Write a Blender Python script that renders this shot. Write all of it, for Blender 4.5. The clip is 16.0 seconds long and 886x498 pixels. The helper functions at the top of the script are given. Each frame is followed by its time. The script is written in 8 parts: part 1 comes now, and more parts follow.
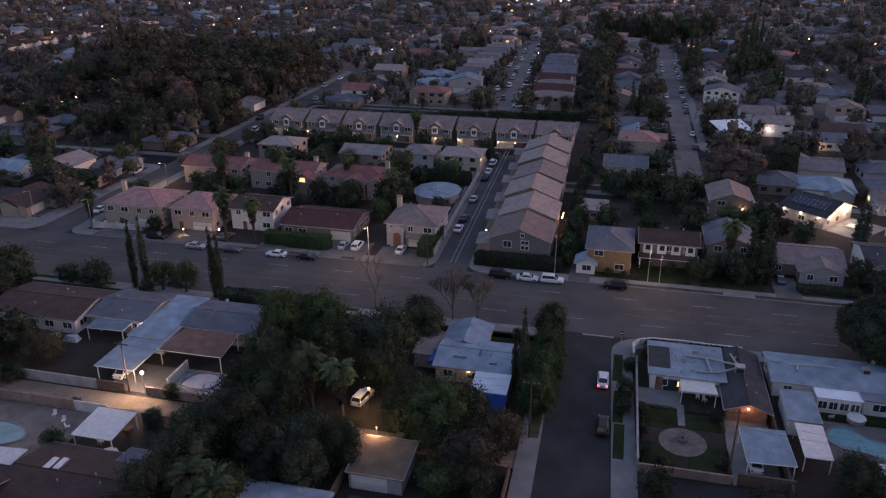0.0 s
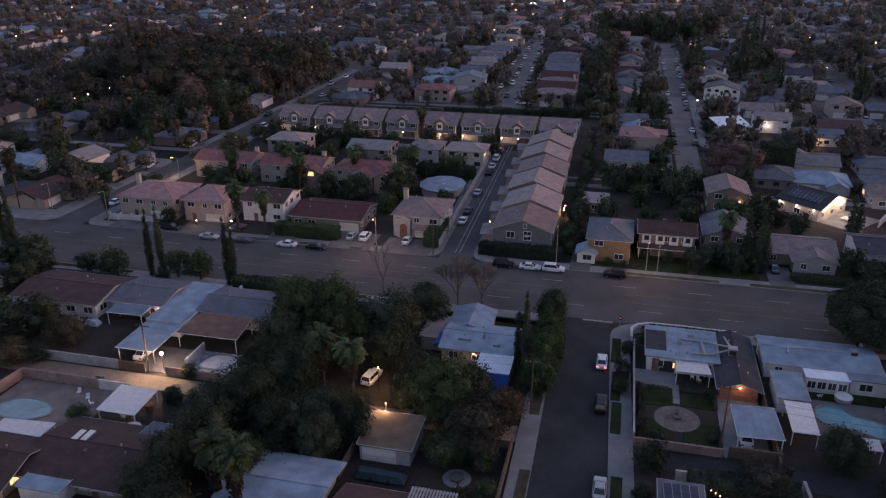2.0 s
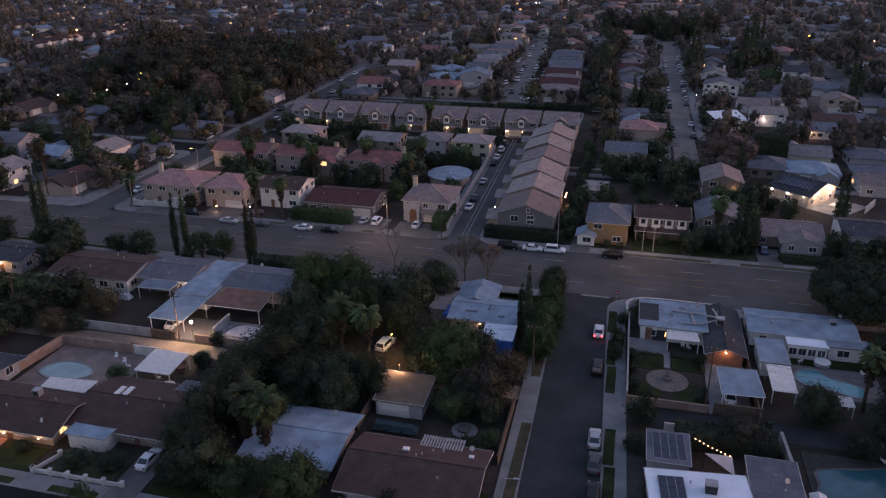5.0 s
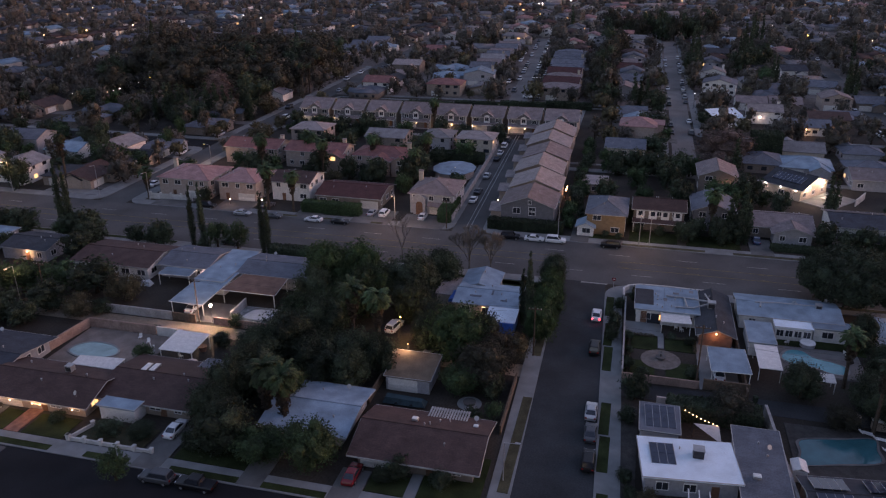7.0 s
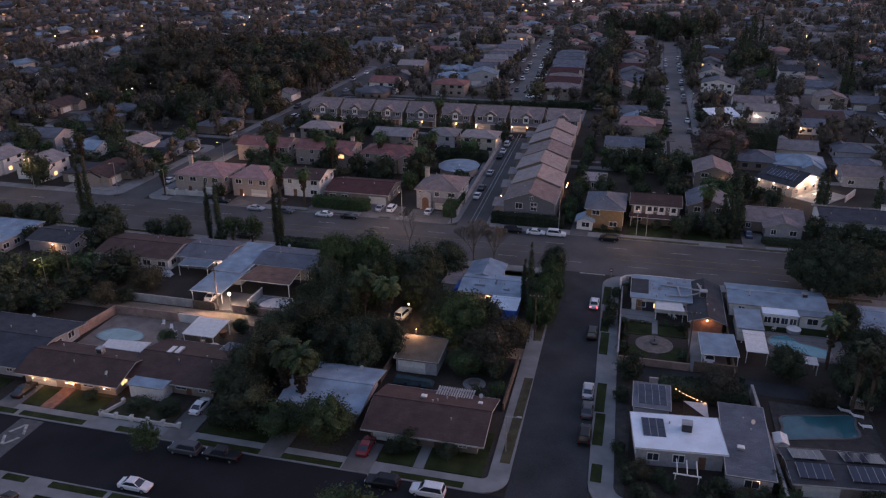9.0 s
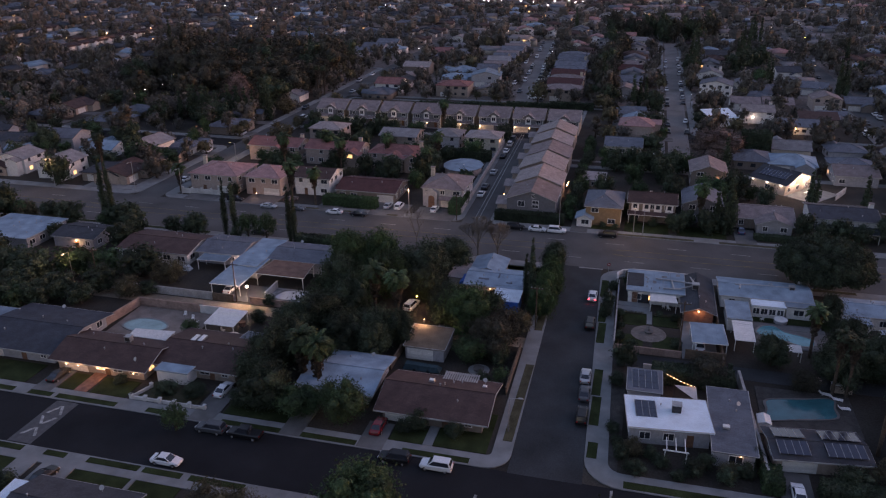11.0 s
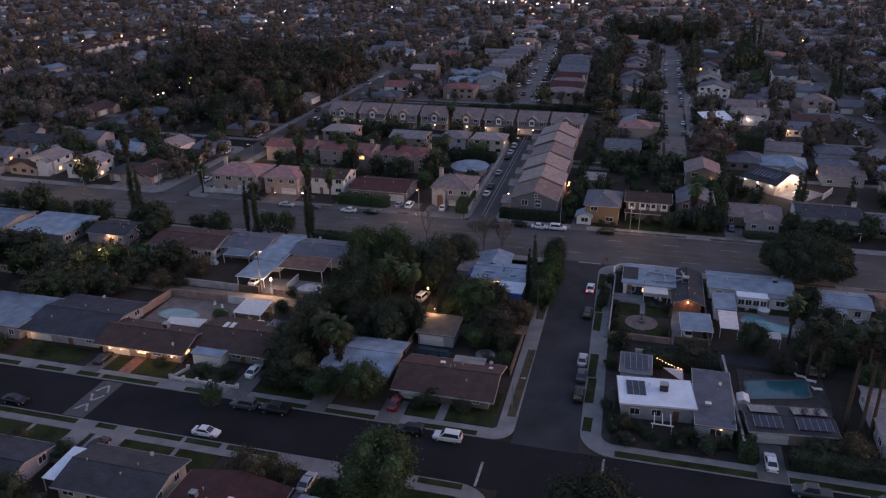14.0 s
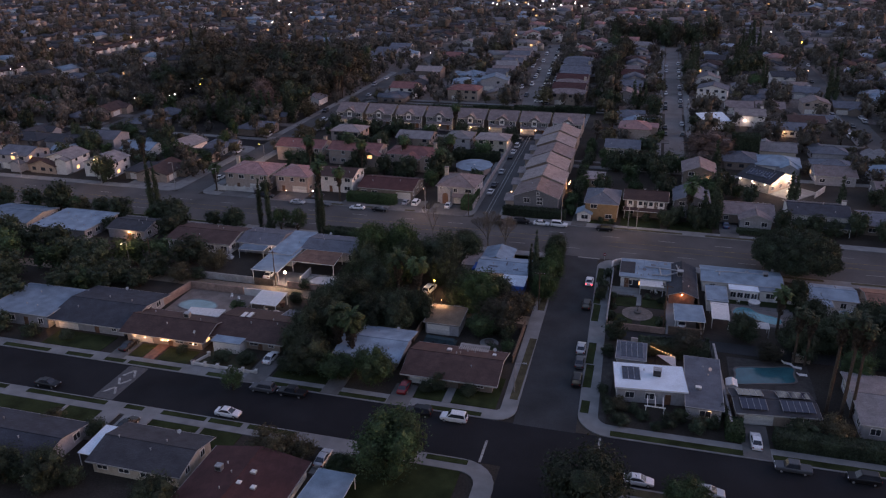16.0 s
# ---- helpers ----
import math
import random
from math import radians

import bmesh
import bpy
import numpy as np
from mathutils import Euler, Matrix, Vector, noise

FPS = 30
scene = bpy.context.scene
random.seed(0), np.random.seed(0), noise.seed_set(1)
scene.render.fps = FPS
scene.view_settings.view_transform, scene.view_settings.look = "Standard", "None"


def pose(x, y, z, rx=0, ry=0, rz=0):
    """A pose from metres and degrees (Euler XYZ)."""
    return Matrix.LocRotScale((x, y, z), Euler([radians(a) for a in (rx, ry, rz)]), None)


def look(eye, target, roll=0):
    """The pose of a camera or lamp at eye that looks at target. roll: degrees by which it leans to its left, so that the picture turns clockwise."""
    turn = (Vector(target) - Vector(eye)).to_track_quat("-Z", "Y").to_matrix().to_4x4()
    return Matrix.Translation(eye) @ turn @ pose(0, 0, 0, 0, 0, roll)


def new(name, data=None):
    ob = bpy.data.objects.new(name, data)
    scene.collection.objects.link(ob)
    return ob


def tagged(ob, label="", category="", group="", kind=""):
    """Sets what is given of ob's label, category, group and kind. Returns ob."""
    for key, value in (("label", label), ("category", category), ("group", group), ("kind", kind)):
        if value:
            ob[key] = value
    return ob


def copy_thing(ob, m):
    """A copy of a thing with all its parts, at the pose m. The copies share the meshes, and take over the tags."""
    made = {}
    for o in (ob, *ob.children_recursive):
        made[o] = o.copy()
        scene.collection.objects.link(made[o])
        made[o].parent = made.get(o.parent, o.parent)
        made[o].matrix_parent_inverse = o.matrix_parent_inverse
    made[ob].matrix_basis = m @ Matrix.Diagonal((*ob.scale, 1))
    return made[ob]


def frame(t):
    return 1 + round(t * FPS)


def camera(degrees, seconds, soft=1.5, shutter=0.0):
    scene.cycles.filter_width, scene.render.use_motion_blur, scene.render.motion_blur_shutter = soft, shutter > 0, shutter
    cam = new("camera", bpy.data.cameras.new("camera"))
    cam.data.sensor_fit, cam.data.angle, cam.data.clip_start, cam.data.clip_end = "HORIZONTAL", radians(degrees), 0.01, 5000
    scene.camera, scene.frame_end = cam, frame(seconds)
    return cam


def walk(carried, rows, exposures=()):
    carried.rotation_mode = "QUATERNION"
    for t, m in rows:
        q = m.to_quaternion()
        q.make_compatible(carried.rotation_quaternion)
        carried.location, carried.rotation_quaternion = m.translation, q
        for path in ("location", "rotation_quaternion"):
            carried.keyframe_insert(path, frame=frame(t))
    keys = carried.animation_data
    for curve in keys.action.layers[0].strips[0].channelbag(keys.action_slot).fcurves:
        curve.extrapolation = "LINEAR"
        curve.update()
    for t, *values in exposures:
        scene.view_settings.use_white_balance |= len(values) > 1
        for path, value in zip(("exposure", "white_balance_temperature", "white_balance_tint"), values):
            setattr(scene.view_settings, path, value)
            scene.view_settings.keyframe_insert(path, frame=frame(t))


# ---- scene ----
cam = camera(59.55, 16.0, soft=1.2)
EXPOSURE, KELVIN, TINT = 2.86, 7350, 43
SKY, SUN, LAMPS, GLOW = 0.12, 0.05, 0.24, 0.42
ROWS = [
    (0.0, 5.71, -132.38, 66.87, 67.565, -0.019, 13.272),
    (1.0, 6.19, -135.16, 67.06, 67.542, -0.003, 13.410),
    (2.0, 6.73, -138.26, 67.06, 67.543, 0.014, 13.541),
    (3.0, 7.34, -141.62, 66.99, 67.560, 0.032, 13.667),
    (4.0, 7.98, -145.20, 66.94, 67.583, 0.053, 13.787),
    (5.0, 8.65, -148.94, 67.01, 67.606, 0.078, 13.902),
    (6.0, 9.35, -152.81, 67.25, 67.625, 0.105, 14.014),
    (7.0, 10.06, -156.77, 67.71, 67.635, 0.135, 14.122),
    (8.0, 10.77, -160.78, 68.40, 67.634, 0.168, 14.229),
    (9.0, 11.49, -164.83, 69.34, 67.622, 0.202, 14.333),
    (10.0, 12.20, -168.89, 70.49, 67.599, 0.236, 14.438),
    (11.0, 12.91, -172.97, 71.82, 67.568, 0.268, 14.542),
    (12.0, 13.63, -177.05, 73.27, 67.534, 0.297, 14.648),
    (13.0, 14.34, -181.13, 74.75, 67.501, 0.320, 14.757),
    (14.0, 15.06, -185.22, 76.17, 67.476, 0.335, 14.868),
    (15.0, 15.80, -189.34, 77.40, 67.468, 0.338, 14.985),
    (16.0, 16.56, -193.51, 78.30, 67.488, 0.327, 15.106),
]
walk(cam, [(t, pose(x, y, z, rx, ry, rz)) for t, x, y, z, rx, ry, rz in ROWS], exposures=[(0.0, EXPOSURE, KELVIN, TINT), (16.0, EXPOSURE, KELVIN, TINT)])

# ---- world and light ----
world = bpy.data.worlds.new("dusk_sky")
scene.world = world
world.use_nodes = True
nt = world.node_tree
sky = nt.nodes.new("ShaderNodeTexSky")
sky.sky_type = "NISHITA"
sky.sun_disc = False
sky.sun_elevation = radians(1.5)
sky.sun_rotation = radians(70)
sky.air_density, sky.dust_density, sky.ozone_density = 1.0, 1.5, 2.0
nt.links.new(sky.outputs["Color"], nt.nodes["Background"].inputs["Color"])
nt.nodes["Background"].inputs["Strength"].default_value = SKY
sun = new("sun", bpy.data.lights.new("sun", "SUN"))
sun.data.energy = SUN
sun.data.angle = radians(40)
sun.data.color = (1.0, 0.82, 0.80)
sun.matrix_world = look((300, 110, 110), (0, 0, 0))

# ---- materials ----
def mat(name, colour, rough=0.8, metal=0.0, vary=0.25, scale=1.5, bump=0.0, object_vary=0.0, glow=0.0, glow_colour=None, fine=25.0, spec=0.3, pattern=None, dirt=0.3):
    """A node material: colour with large stains and fine grain, optional courses, bump and glow."""
    m = bpy.data.materials.new(name)
    m.use_nodes = True
    glow *= GLOW
    n, l = m.node_tree.nodes, m.node_tree.links
    bsdf = n["Principled BSDF"]
    bsdf.inputs["Roughness"].default_value = rough
    bsdf.inputs["Metallic"].default_value = metal
    bsdf.inputs["Specular IOR Level"].default_value = spec
    geo_in = n.new("ShaderNodeNewGeometry")
    big = n.new("ShaderNodeTexNoise")
    big.inputs["Scale"].default_value = scale
    big.inputs["Detail"].default_value = 5
    small = n.new("ShaderNodeTexNoise")
    small.inputs["Scale"].default_value = fine
    small.inputs["Detail"].default_value = 3
    for tex in (big, small):
        l.new(geo_in.outputs["Position"], tex.inputs["Vector"])
    ramp = n.new("ShaderNodeMapRange")
    ramp.inputs["From Min"].default_value, ramp.inputs["From Max"].default_value = 0.3, 0.7
    ramp.inputs["To Min"].default_value, ramp.inputs["To Max"].default_value = 1 - vary, 1 + vary
    l.new(big.outputs["Fac"], ramp.inputs["Value"])
    ramp2 = n.new("ShaderNodeMapRange")
    ramp2.inputs["From Min"].default_value, ramp2.inputs["From Max"].default_value = 0.25, 0.75
    ramp2.inputs["To Min"].default_value, ramp2.inputs["To Max"].default_value = 1 - dirt, 1 + dirt
    l.new(small.outputs["Fac"], ramp2.inputs["Value"])
    value = n.new("ShaderNodeMath")
    value.operation = "MULTIPLY"
    l.new(ramp.outputs["Result"], value.inputs[0])
    l.new(ramp2.outputs["Result"], value.inputs[1])
    last = value.outputs["Value"]
    if object_vary:
        info = n.new("ShaderNodeObjectInfo")
        r3 = n.new("ShaderNodeMapRange")
        r3.inputs["To Min"].default_value, r3.inputs["To Max"].default_value = 1 - object_vary, 1 + object_vary
        l.new(info.outputs["Random"], r3.inputs["Value"])
        mul = n.new("ShaderNodeMath")
        mul.operation = "MULTIPLY"
        l.new(last, mul.inputs[0])
        l.new(r3.outputs["Result"], mul.inputs[1])
        last = mul.outputs["Value"]
    if pattern == "leaf":
        r4 = n.new("ShaderNodeMapRange")
        r4.inputs["To Min"].default_value, r4.inputs["To Max"].default_value = 0.72, 1.3
        l.new(geo_in.outputs["Random Per Island"], r4.inputs["Value"])
        mul = n.new("ShaderNodeMath")
        mul.operation = "MULTIPLY"
        l.new(last, mul.inputs[0])
        l.new(r4.outputs["Result"], mul.inputs[1])
        last = mul.outputs["Value"]
    if pattern == "courses":
        br = n.new("ShaderNodeTexBrick")
        br.inputs["Scale"].default_value = 1.0
        br.inputs["Brick Width"].default_value, br.inputs["Row Height"].default_value = 0.9, 0.28
        br.inputs["Mortar Size"].default_value = 0.025
        br.inputs["Color1"].default_value, br.inputs["Color2"].default_value = (1.07, 1.07, 1.07, 1), (0.91, 0.91, 0.91, 1)
        br.inputs["Mortar"].default_value = (0.84, 0.84, 0.84, 1)
        tc = n.new("ShaderNodeTexCoord")
        l.new(tc.outputs["UV"], br.inputs["Vector"])
        mul = n.new("ShaderNodeMath")
        mul.operation = "MULTIPLY"
        l.new(last, mul.inputs[0])
        l.new(br.outputs["Color"], mul.inputs[1])
        last = mul.outputs["Value"]
    mix = n.new("ShaderNodeVectorMath")
    mix.operation = "SCALE"
    mix.inputs[0].default_value = colour
    l.new(last, mix.inputs["Scale"])
    l.new(mix.outputs["Vector"], bsdf.inputs["Base Color"])
    if pattern == "leaf":
        clump = n.new("ShaderNodeTexNoise")
        clump.inputs["Scale"].default_value = 2.6
        clump.inputs["Detail"].default_value = 6
        clump.inputs["Roughness"].default_value = 0.75
        l.new(geo_in.outputs["Position"], clump.inputs["Vector"])
        b = n.new("ShaderNodeBump")
        b.inputs["Strength"].default_value = 1.0
        b.inputs["Distance"].default_value = 0.55
        l.new(clump.outputs["Fac"], b.inputs["Height"])
        l.new(b.outputs["Normal"], bsdf.inputs["Normal"])
    elif bump:
        b = n.new("ShaderNodeBump")
        b.inputs["Strength"].default_value = bump
        b.inputs["Distance"].default_value = 0.05
        l.new(small.outputs["Fac"], b.inputs["Height"])
        l.new(b.outputs["Normal"], bsdf.inputs["Normal"])
    if glow:
        bsdf.inputs["Emission Color"].default_value = (*(glow_colour or colour), 1)
        bsdf.inputs["Emission Strength"].default_value = glow
    return m


EARTH = mat("earth", (0.038, 0.032, 0.026), 0.95, vary=0.55, scale=0.09, bump=0.4, fine=3.0, dirt=0.4)
LAWN = mat("lawn", (0.027, 0.038, 0.015), 0.95, spec=0.1, vary=0.45, scale=0.3, bump=0.6, fine=9.0, dirt=0.5)
# far yard ground, its brown lightened to stand in for haze
HAZED_YARD = mat("dry_yard", (0.14, 0.115, 0.104), 0.95, vary=0.5, scale=0.06, bump=0.3, fine=0.8, dirt=0.5)
DRY_LAWN = mat("dry_lawn", (0.066, 0.060, 0.034), 0.95, vary=0.45, scale=0.35, bump=0.6, fine=9.0, dirt=0.4)
DIRT = mat("alley_dirt", (0.235, 0.185, 0.14), 0.95, vary=0.35, scale=0.25, bump=0.3, fine=4.0)
ASPHALT = mat("asphalt", (0.020, 0.0208, 0.0235), 0.95, spec=0.1, vary=0.22, scale=0.12, bump=0.15, fine=6.0, dirt=0.18)
ASPHALT_MID = mat("worn_asphalt", (0.031, 0.035, 0.0385), 0.85, vary=0.35, scale=0.16, bump=0.2, fine=5.0, dirt=0.35)
ASPHALT_PALE = mat("pale_asphalt", (0.165, 0.155, 0.15), 0.9, vary=0.28, scale=0.10, bump=0.15, fine=3.0, dirt=0.2)
ASPHALT_OLD = mat("old_asphalt", (0.078, 0.078, 0.078), 0.9, vary=0.28, scale=0.10, bump=0.15, fine=3.0, dirt=0.2)
SEAL = mat("hump_asphalt", (0.085, 0.085, 0.088), 0.8, vary=0.2)
CONCRETE = mat("concrete", (0.20, 0.208, 0.208), 0.9, vary=0.2, scale=0.35, bump=0.1, fine=14.0, dirt=0.12, object_vary=0.06)
CONCRETE_DARK = mat("driveway_concrete", (0.125, 0.122, 0.119), 0.9, vary=0.28, scale=0.3, bump=0.1, fine=14.0, dirt=0.14, object_vary=0.08)
STONE = mat("dark_stone_deck", (0.05, 0.046, 0.043), 0.85, vary=0.3, scale=0.8, bump=0.2, fine=5.0)
DECK = mat("pink_deck", (0.20, 0.165, 0.145), 0.9, vary=0.3, scale=0.4, fine=8.0)
TEAL = mat("teal_cover", (0.02, 0.05, 0.06), 0.6, vary=0.3, scale=1.0)
CIRCLE = mat("brown_pavers", (0.165, 0.138, 0.122), 0.9, vary=0.3, scale=1.2, fine=8.0)
PAVER = mat("brick_pavers", (0.24, 0.115, 0.085), 0.9, vary=0.3, scale=1.2, fine=8.0)
WHITE_PAINT = mat("road_paint_white", (0.30, 0.30, 0.29), 0.8, vary=0.5, scale=1.5)
YELLOW_PAINT = mat("road_paint_yellow", (0.20, 0.15, 0.065), 0.8, vary=0.5, scale=1.5)
TRIM = mat("white_trim", (0.70, 0.69, 0.67), 0.6, vary=0.1)
GUTTER = mat("painted_gutter", (0.34, 0.335, 0.33), 0.6, vary=0.25, scale=0.8)
GLASS = mat("window_glass", (0.03, 0.035, 0.045), 0.08, vary=0.2, scale=0.6, spec=0.8)
LIT = mat("lit_glass", (0.5, 0.35, 0.15), 0.3, glow=0.6, glow_colour=(1.0, 0.62, 0.25))
BULB = mat("warm_bulb", (0.9, 0.8, 0.6), 0.4, glow=4.4, glow_colour=(1.0, 0.62, 0.28))
BULB_WHITE = mat("white_bulb", (0.9, 0.9, 0.9), 0.4, glow=14, glow_colour=(1.0, 0.93, 0.80))
BULB_YELLOW = mat("yellow_bulb", (0.9, 0.8, 0.3), 0.4, glow=5.0, glow_colour=(1.0, 0.78, 0.10))
TAIL = mat("tail_light_on", (0.8, 0.05, 0.04), 0.3, glow=4, glow_colour=(1.0, 0.05, 0.06))
TAIL_OFF = mat("tail_light", (0.25, 0.02, 0.02), 0.25)
HEAD = mat("headlight", (0.75, 0.75, 0.78), 0.15)
GARAGE = mat("garage_door_paint", (0.62, 0.60, 0.57), 0.6, vary=0.08, object_vary=0.15)
DOOR = mat("door_paint", (0.16, 0.08, 0.05), 0.6, object_vary=0.3)
METAL = mat("grey_metal", (0.36, 0.36, 0.37), 0.5, metal=0.6, vary=0.15)
DARK_METAL = mat("dark_metal", (0.05, 0.05, 0.055), 0.5, metal=0.5)
WOOD = mat("weathered_wood", (0.13, 0.09, 0.065), 0.85, vary=0.3, scale=2.0)
POLE_WOOD = mat("pole_wood", (0.085, 0.06, 0.045), 0.9, vary=0.3, scale=2.0)
PIPE_MATS = {
    "solar": mat("solar_cell", (0.022, 0.028, 0.05), 0.15, vary=0.15, scale=0.8, spec=0.7),
    "pool_deep": mat("deep_pool_water", (0.018, 0.11, 0.13), 0.06, vary=0.25, scale=0.4, spec=0.5),
    "pool": mat("pool_water", (0.055, 0.27, 0.31), 0.06, vary=0.2, scale=0.4, spec=0.5),
    "pool_pale": mat("pale_pool_water", (0.22, 0.36, 0.36), 0.08, vary=0.2, scale=0.4, spec=0.5),
    "cover": mat("pale_pool_cover", (0.42, 0.45, 0.48), 0.6, vary=0.2, scale=0.5),
    "tarp": mat("blue_tarp", (0.02, 0.12, 0.42), 0.5, vary=0.2, scale=1.0),
    "canvas": mat("pink_canvas", (0.62, 0.50, 0.46), 0.8, vary=0.1),
    "block_wall": mat("block_wall", (0.30, 0.20, 0.165), 0.9, vary=0.25, scale=0.8, bump=0.2, fine=6.0),
    "grey_wall": mat("grey_block_wall", (0.33, 0.31, 0.30), 0.9, vary=0.25, scale=0.6, bump=0.2, fine=6.0),
    "white_wall": mat("white_block_wall", (0.55, 0.53, 0.51), 0.85, vary=0.2, scale=0.6, bump=0.1),
}
ROOFS = {
    "redbrown": mat("red_brown_sheet", (0.20, 0.108, 0.082), 0.9, vary=0.25, scale=0.6, bump=0.1, fine=7.0),
    "maroon": mat("maroon_shingle", (0.085, 0.036, 0.036), 0.95, vary=0.2, scale=0.5, bump=0.3, fine=7.0, pattern="courses", object_vary=0.1),
    "navy": mat("dark_blue_shingle", (0.043, 0.051, 0.066), 0.95, vary=0.2, scale=0.5, bump=0.3, fine=7.0, pattern="courses", object_vary=0.1),
    "brown": mat("brown_shingle", (0.078, 0.048, 0.045), 0.95, vary=0.2, scale=0.5, bump=0.3, fine=7.0, pattern="courses", object_vary=0.12),
    "red": mat("red_tile", (0.235, 0.105, 0.10), 0.9, vary=0.22, scale=0.6, bump=0.5, fine=6.0, pattern="courses", object_vary=0.12),
    "pink": mat("pink_tile", (0.345, 0.20, 0.195), 0.9, vary=0.2, scale=0.6, bump=0.5, fine=6.0, pattern="courses", object_vary=0.1),
    "tan": mat("tan_tile", (0.275, 0.238, 0.235), 0.9, vary=0.18, scale=0.6, bump=0.5, fine=6.0, pattern="courses", object_vary=0.1),
    "grey": mat("grey_shingle", (0.215, 0.21, 0.22), 0.95, vary=0.2, scale=0.5, bump=0.3, fine=7.0, pattern="courses", object_vary=0.15),
    "slate": mat("blue_grey_shingle", (0.125, 0.14, 0.17), 0.95, vary=0.2, scale=0.5, bump=0.3, fine=7.0, pattern="courses", object_vary=0.12),
    "charcoal": mat("charcoal_shingle", (0.052, 0.055, 0.064), 0.95, vary=0.2, scale=0.5, bump=0.3, fine=7.0, pattern="courses", object_vary=0.1),
    "pale": mat("pale_rolled_roofing", (0.205, 0.29, 0.362), 0.9, vary=0.24, scale=0.4, bump=0.2, fine=6.0, dirt=0.16, object_vary=0.08),
    "faded": mat("faded_blue_roofing", (0.138, 0.20, 0.255), 0.9, vary=0.24, scale=0.4, bump=0.2, fine=6.0, dirt=0.16, object_vary=0.08),
    "mauve": mat("mauve_tile", (0.205, 0.165, 0.165), 0.9, vary=0.22, scale=0.6, bump=0.5, fine=6.0, pattern="courses", object_vary=0.15),
    "dun": mat("dun_rolled_roofing", (0.165, 0.125, 0.092), 0.9, vary=0.25, scale=0.5, bump=0.15, fine=7.0, object_vary=0.1),
    "white": mat("white_roof_coating", (0.66, 0.76, 0.84), 0.7, vary=0.1, scale=0.5, bump=0.1),
}
WALLS = {
    "cream": mat("cream_stucco", (0.46, 0.40, 0.33), 0.9, vary=0.12, bump=0.2, object_vary=0.08),
    "tan": mat("tan_stucco", (0.34, 0.27, 0.225), 0.9, vary=0.12, bump=0.2, object_vary=0.08),
    "white": mat("white_stucco", (0.66, 0.64, 0.62), 0.9, vary=0.1, bump=0.2, object_vary=0.05),
    "grey": mat("grey_stucco", (0.32, 0.315, 0.33), 0.9, vary=0.12, bump=0.2, object_vary=0.1),
    "taupe": mat("taupe_siding", (0.20, 0.165, 0.145), 0.9, vary=0.12, bump=0.2, object_vary=0.08),
    "brick": mat("brown_brick", (0.22, 0.12, 0.085), 0.9, vary=0.2, bump=0.2, object_vary=0.08),
    "mustard": mat("mustard_siding", (0.25, 0.165, 0.095), 0.9, vary=0.12, bump=0.2),
    "dusk": mat("slate_blue_siding", (0.15, 0.15, 0.165), 0.9, vary=0.12, bump=0.2, object_vary=0.12),
    "pinkish": mat("pink_stucco", (0.40, 0.32, 0.285), 0.9, vary=0.12, bump=0.2),
}
LEAVES = {
    "green": mat("green_leaves", (0.039, 0.076, 0.034), 0.8, vary=0.4, scale=0.3, fine=2.5, dirt=0.5, object_vary=0.35, pattern="leaf"),
    "dark": mat("dark_leaves", (0.039, 0.060, 0.036), 0.8, vary=0.4, scale=0.3, fine=2.5, dirt=0.5, object_vary=0.3, pattern="leaf"),
    "bright": mat("bright_leaves", (0.037, 0.076, 0.029), 0.8, vary=0.4, scale=0.3, fine=2.5, dirt=0.5, object_vary=0.2, pattern="leaf"),
    "olive": mat("olive_leaves", (0.088, 0.080, 0.048), 0.85, vary=0.4, scale=0.3, fine=2.5, dirt=0.5, object_vary=0.3, pattern="leaf"),
    # the next two, for far trees, have the haze of distance mixed into the colour
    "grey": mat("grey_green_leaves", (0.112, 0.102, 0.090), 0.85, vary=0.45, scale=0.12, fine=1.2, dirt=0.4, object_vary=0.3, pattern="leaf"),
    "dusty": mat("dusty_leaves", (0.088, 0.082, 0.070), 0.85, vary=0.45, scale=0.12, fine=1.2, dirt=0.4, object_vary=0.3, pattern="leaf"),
    "umber": mat("umber_leaves", (0.042, 0.042, 0.031), 0.85, vary=0.45, scale=0.12, fine=1.2, dirt=0.4, object_vary=0.3, pattern="leaf"),
    "rust": mat("rust_leaves", (0.130, 0.092, 0.082), 0.75, vary=0.4, scale=0.3, object_vary=0.2, pattern="leaf"),
}
TWIG = mat("bare_twigs", (0.125, 0.115, 0.10), 0.95, vary=0.3, scale=3.0)
BARK = mat("bark", (0.07, 0.052, 0.04), 0.95, vary=0.3, scale=3.0, bump=0.5)
THATCH = mat("palm_thatch", (0.062, 0.05, 0.038), 0.95, vary=0.3, scale=2.0, pattern="leaf")
RUBBER = mat("tyre_rubber", (0.018, 0.018, 0.019), 0.9)
PAINTS = {
    "white": mat("car_white", (0.72, 0.72, 0.73), 0.25, vary=0.04, spec=0.6),
    "black": mat("car_black", (0.012, 0.012, 0.014), 0.3, vary=0.04, spec=0.35),
    "silver": mat("car_silver", (0.42, 0.43, 0.45), 0.3, metal=0.4, vary=0.04, spec=0.6),
    "grey": mat("car_grey", (0.075, 0.08, 0.09), 0.35, metal=0.2, vary=0.04, spec=0.4),
    "red": mat("car_red", (0.19, 0.010, 0.014), 0.25, vary=0.04, spec=0.6),
    "blue": mat("car_blue", (0.04, 0.07, 0.14), 0.25, metal=0.3, vary=0.04, spec=0.6),
}


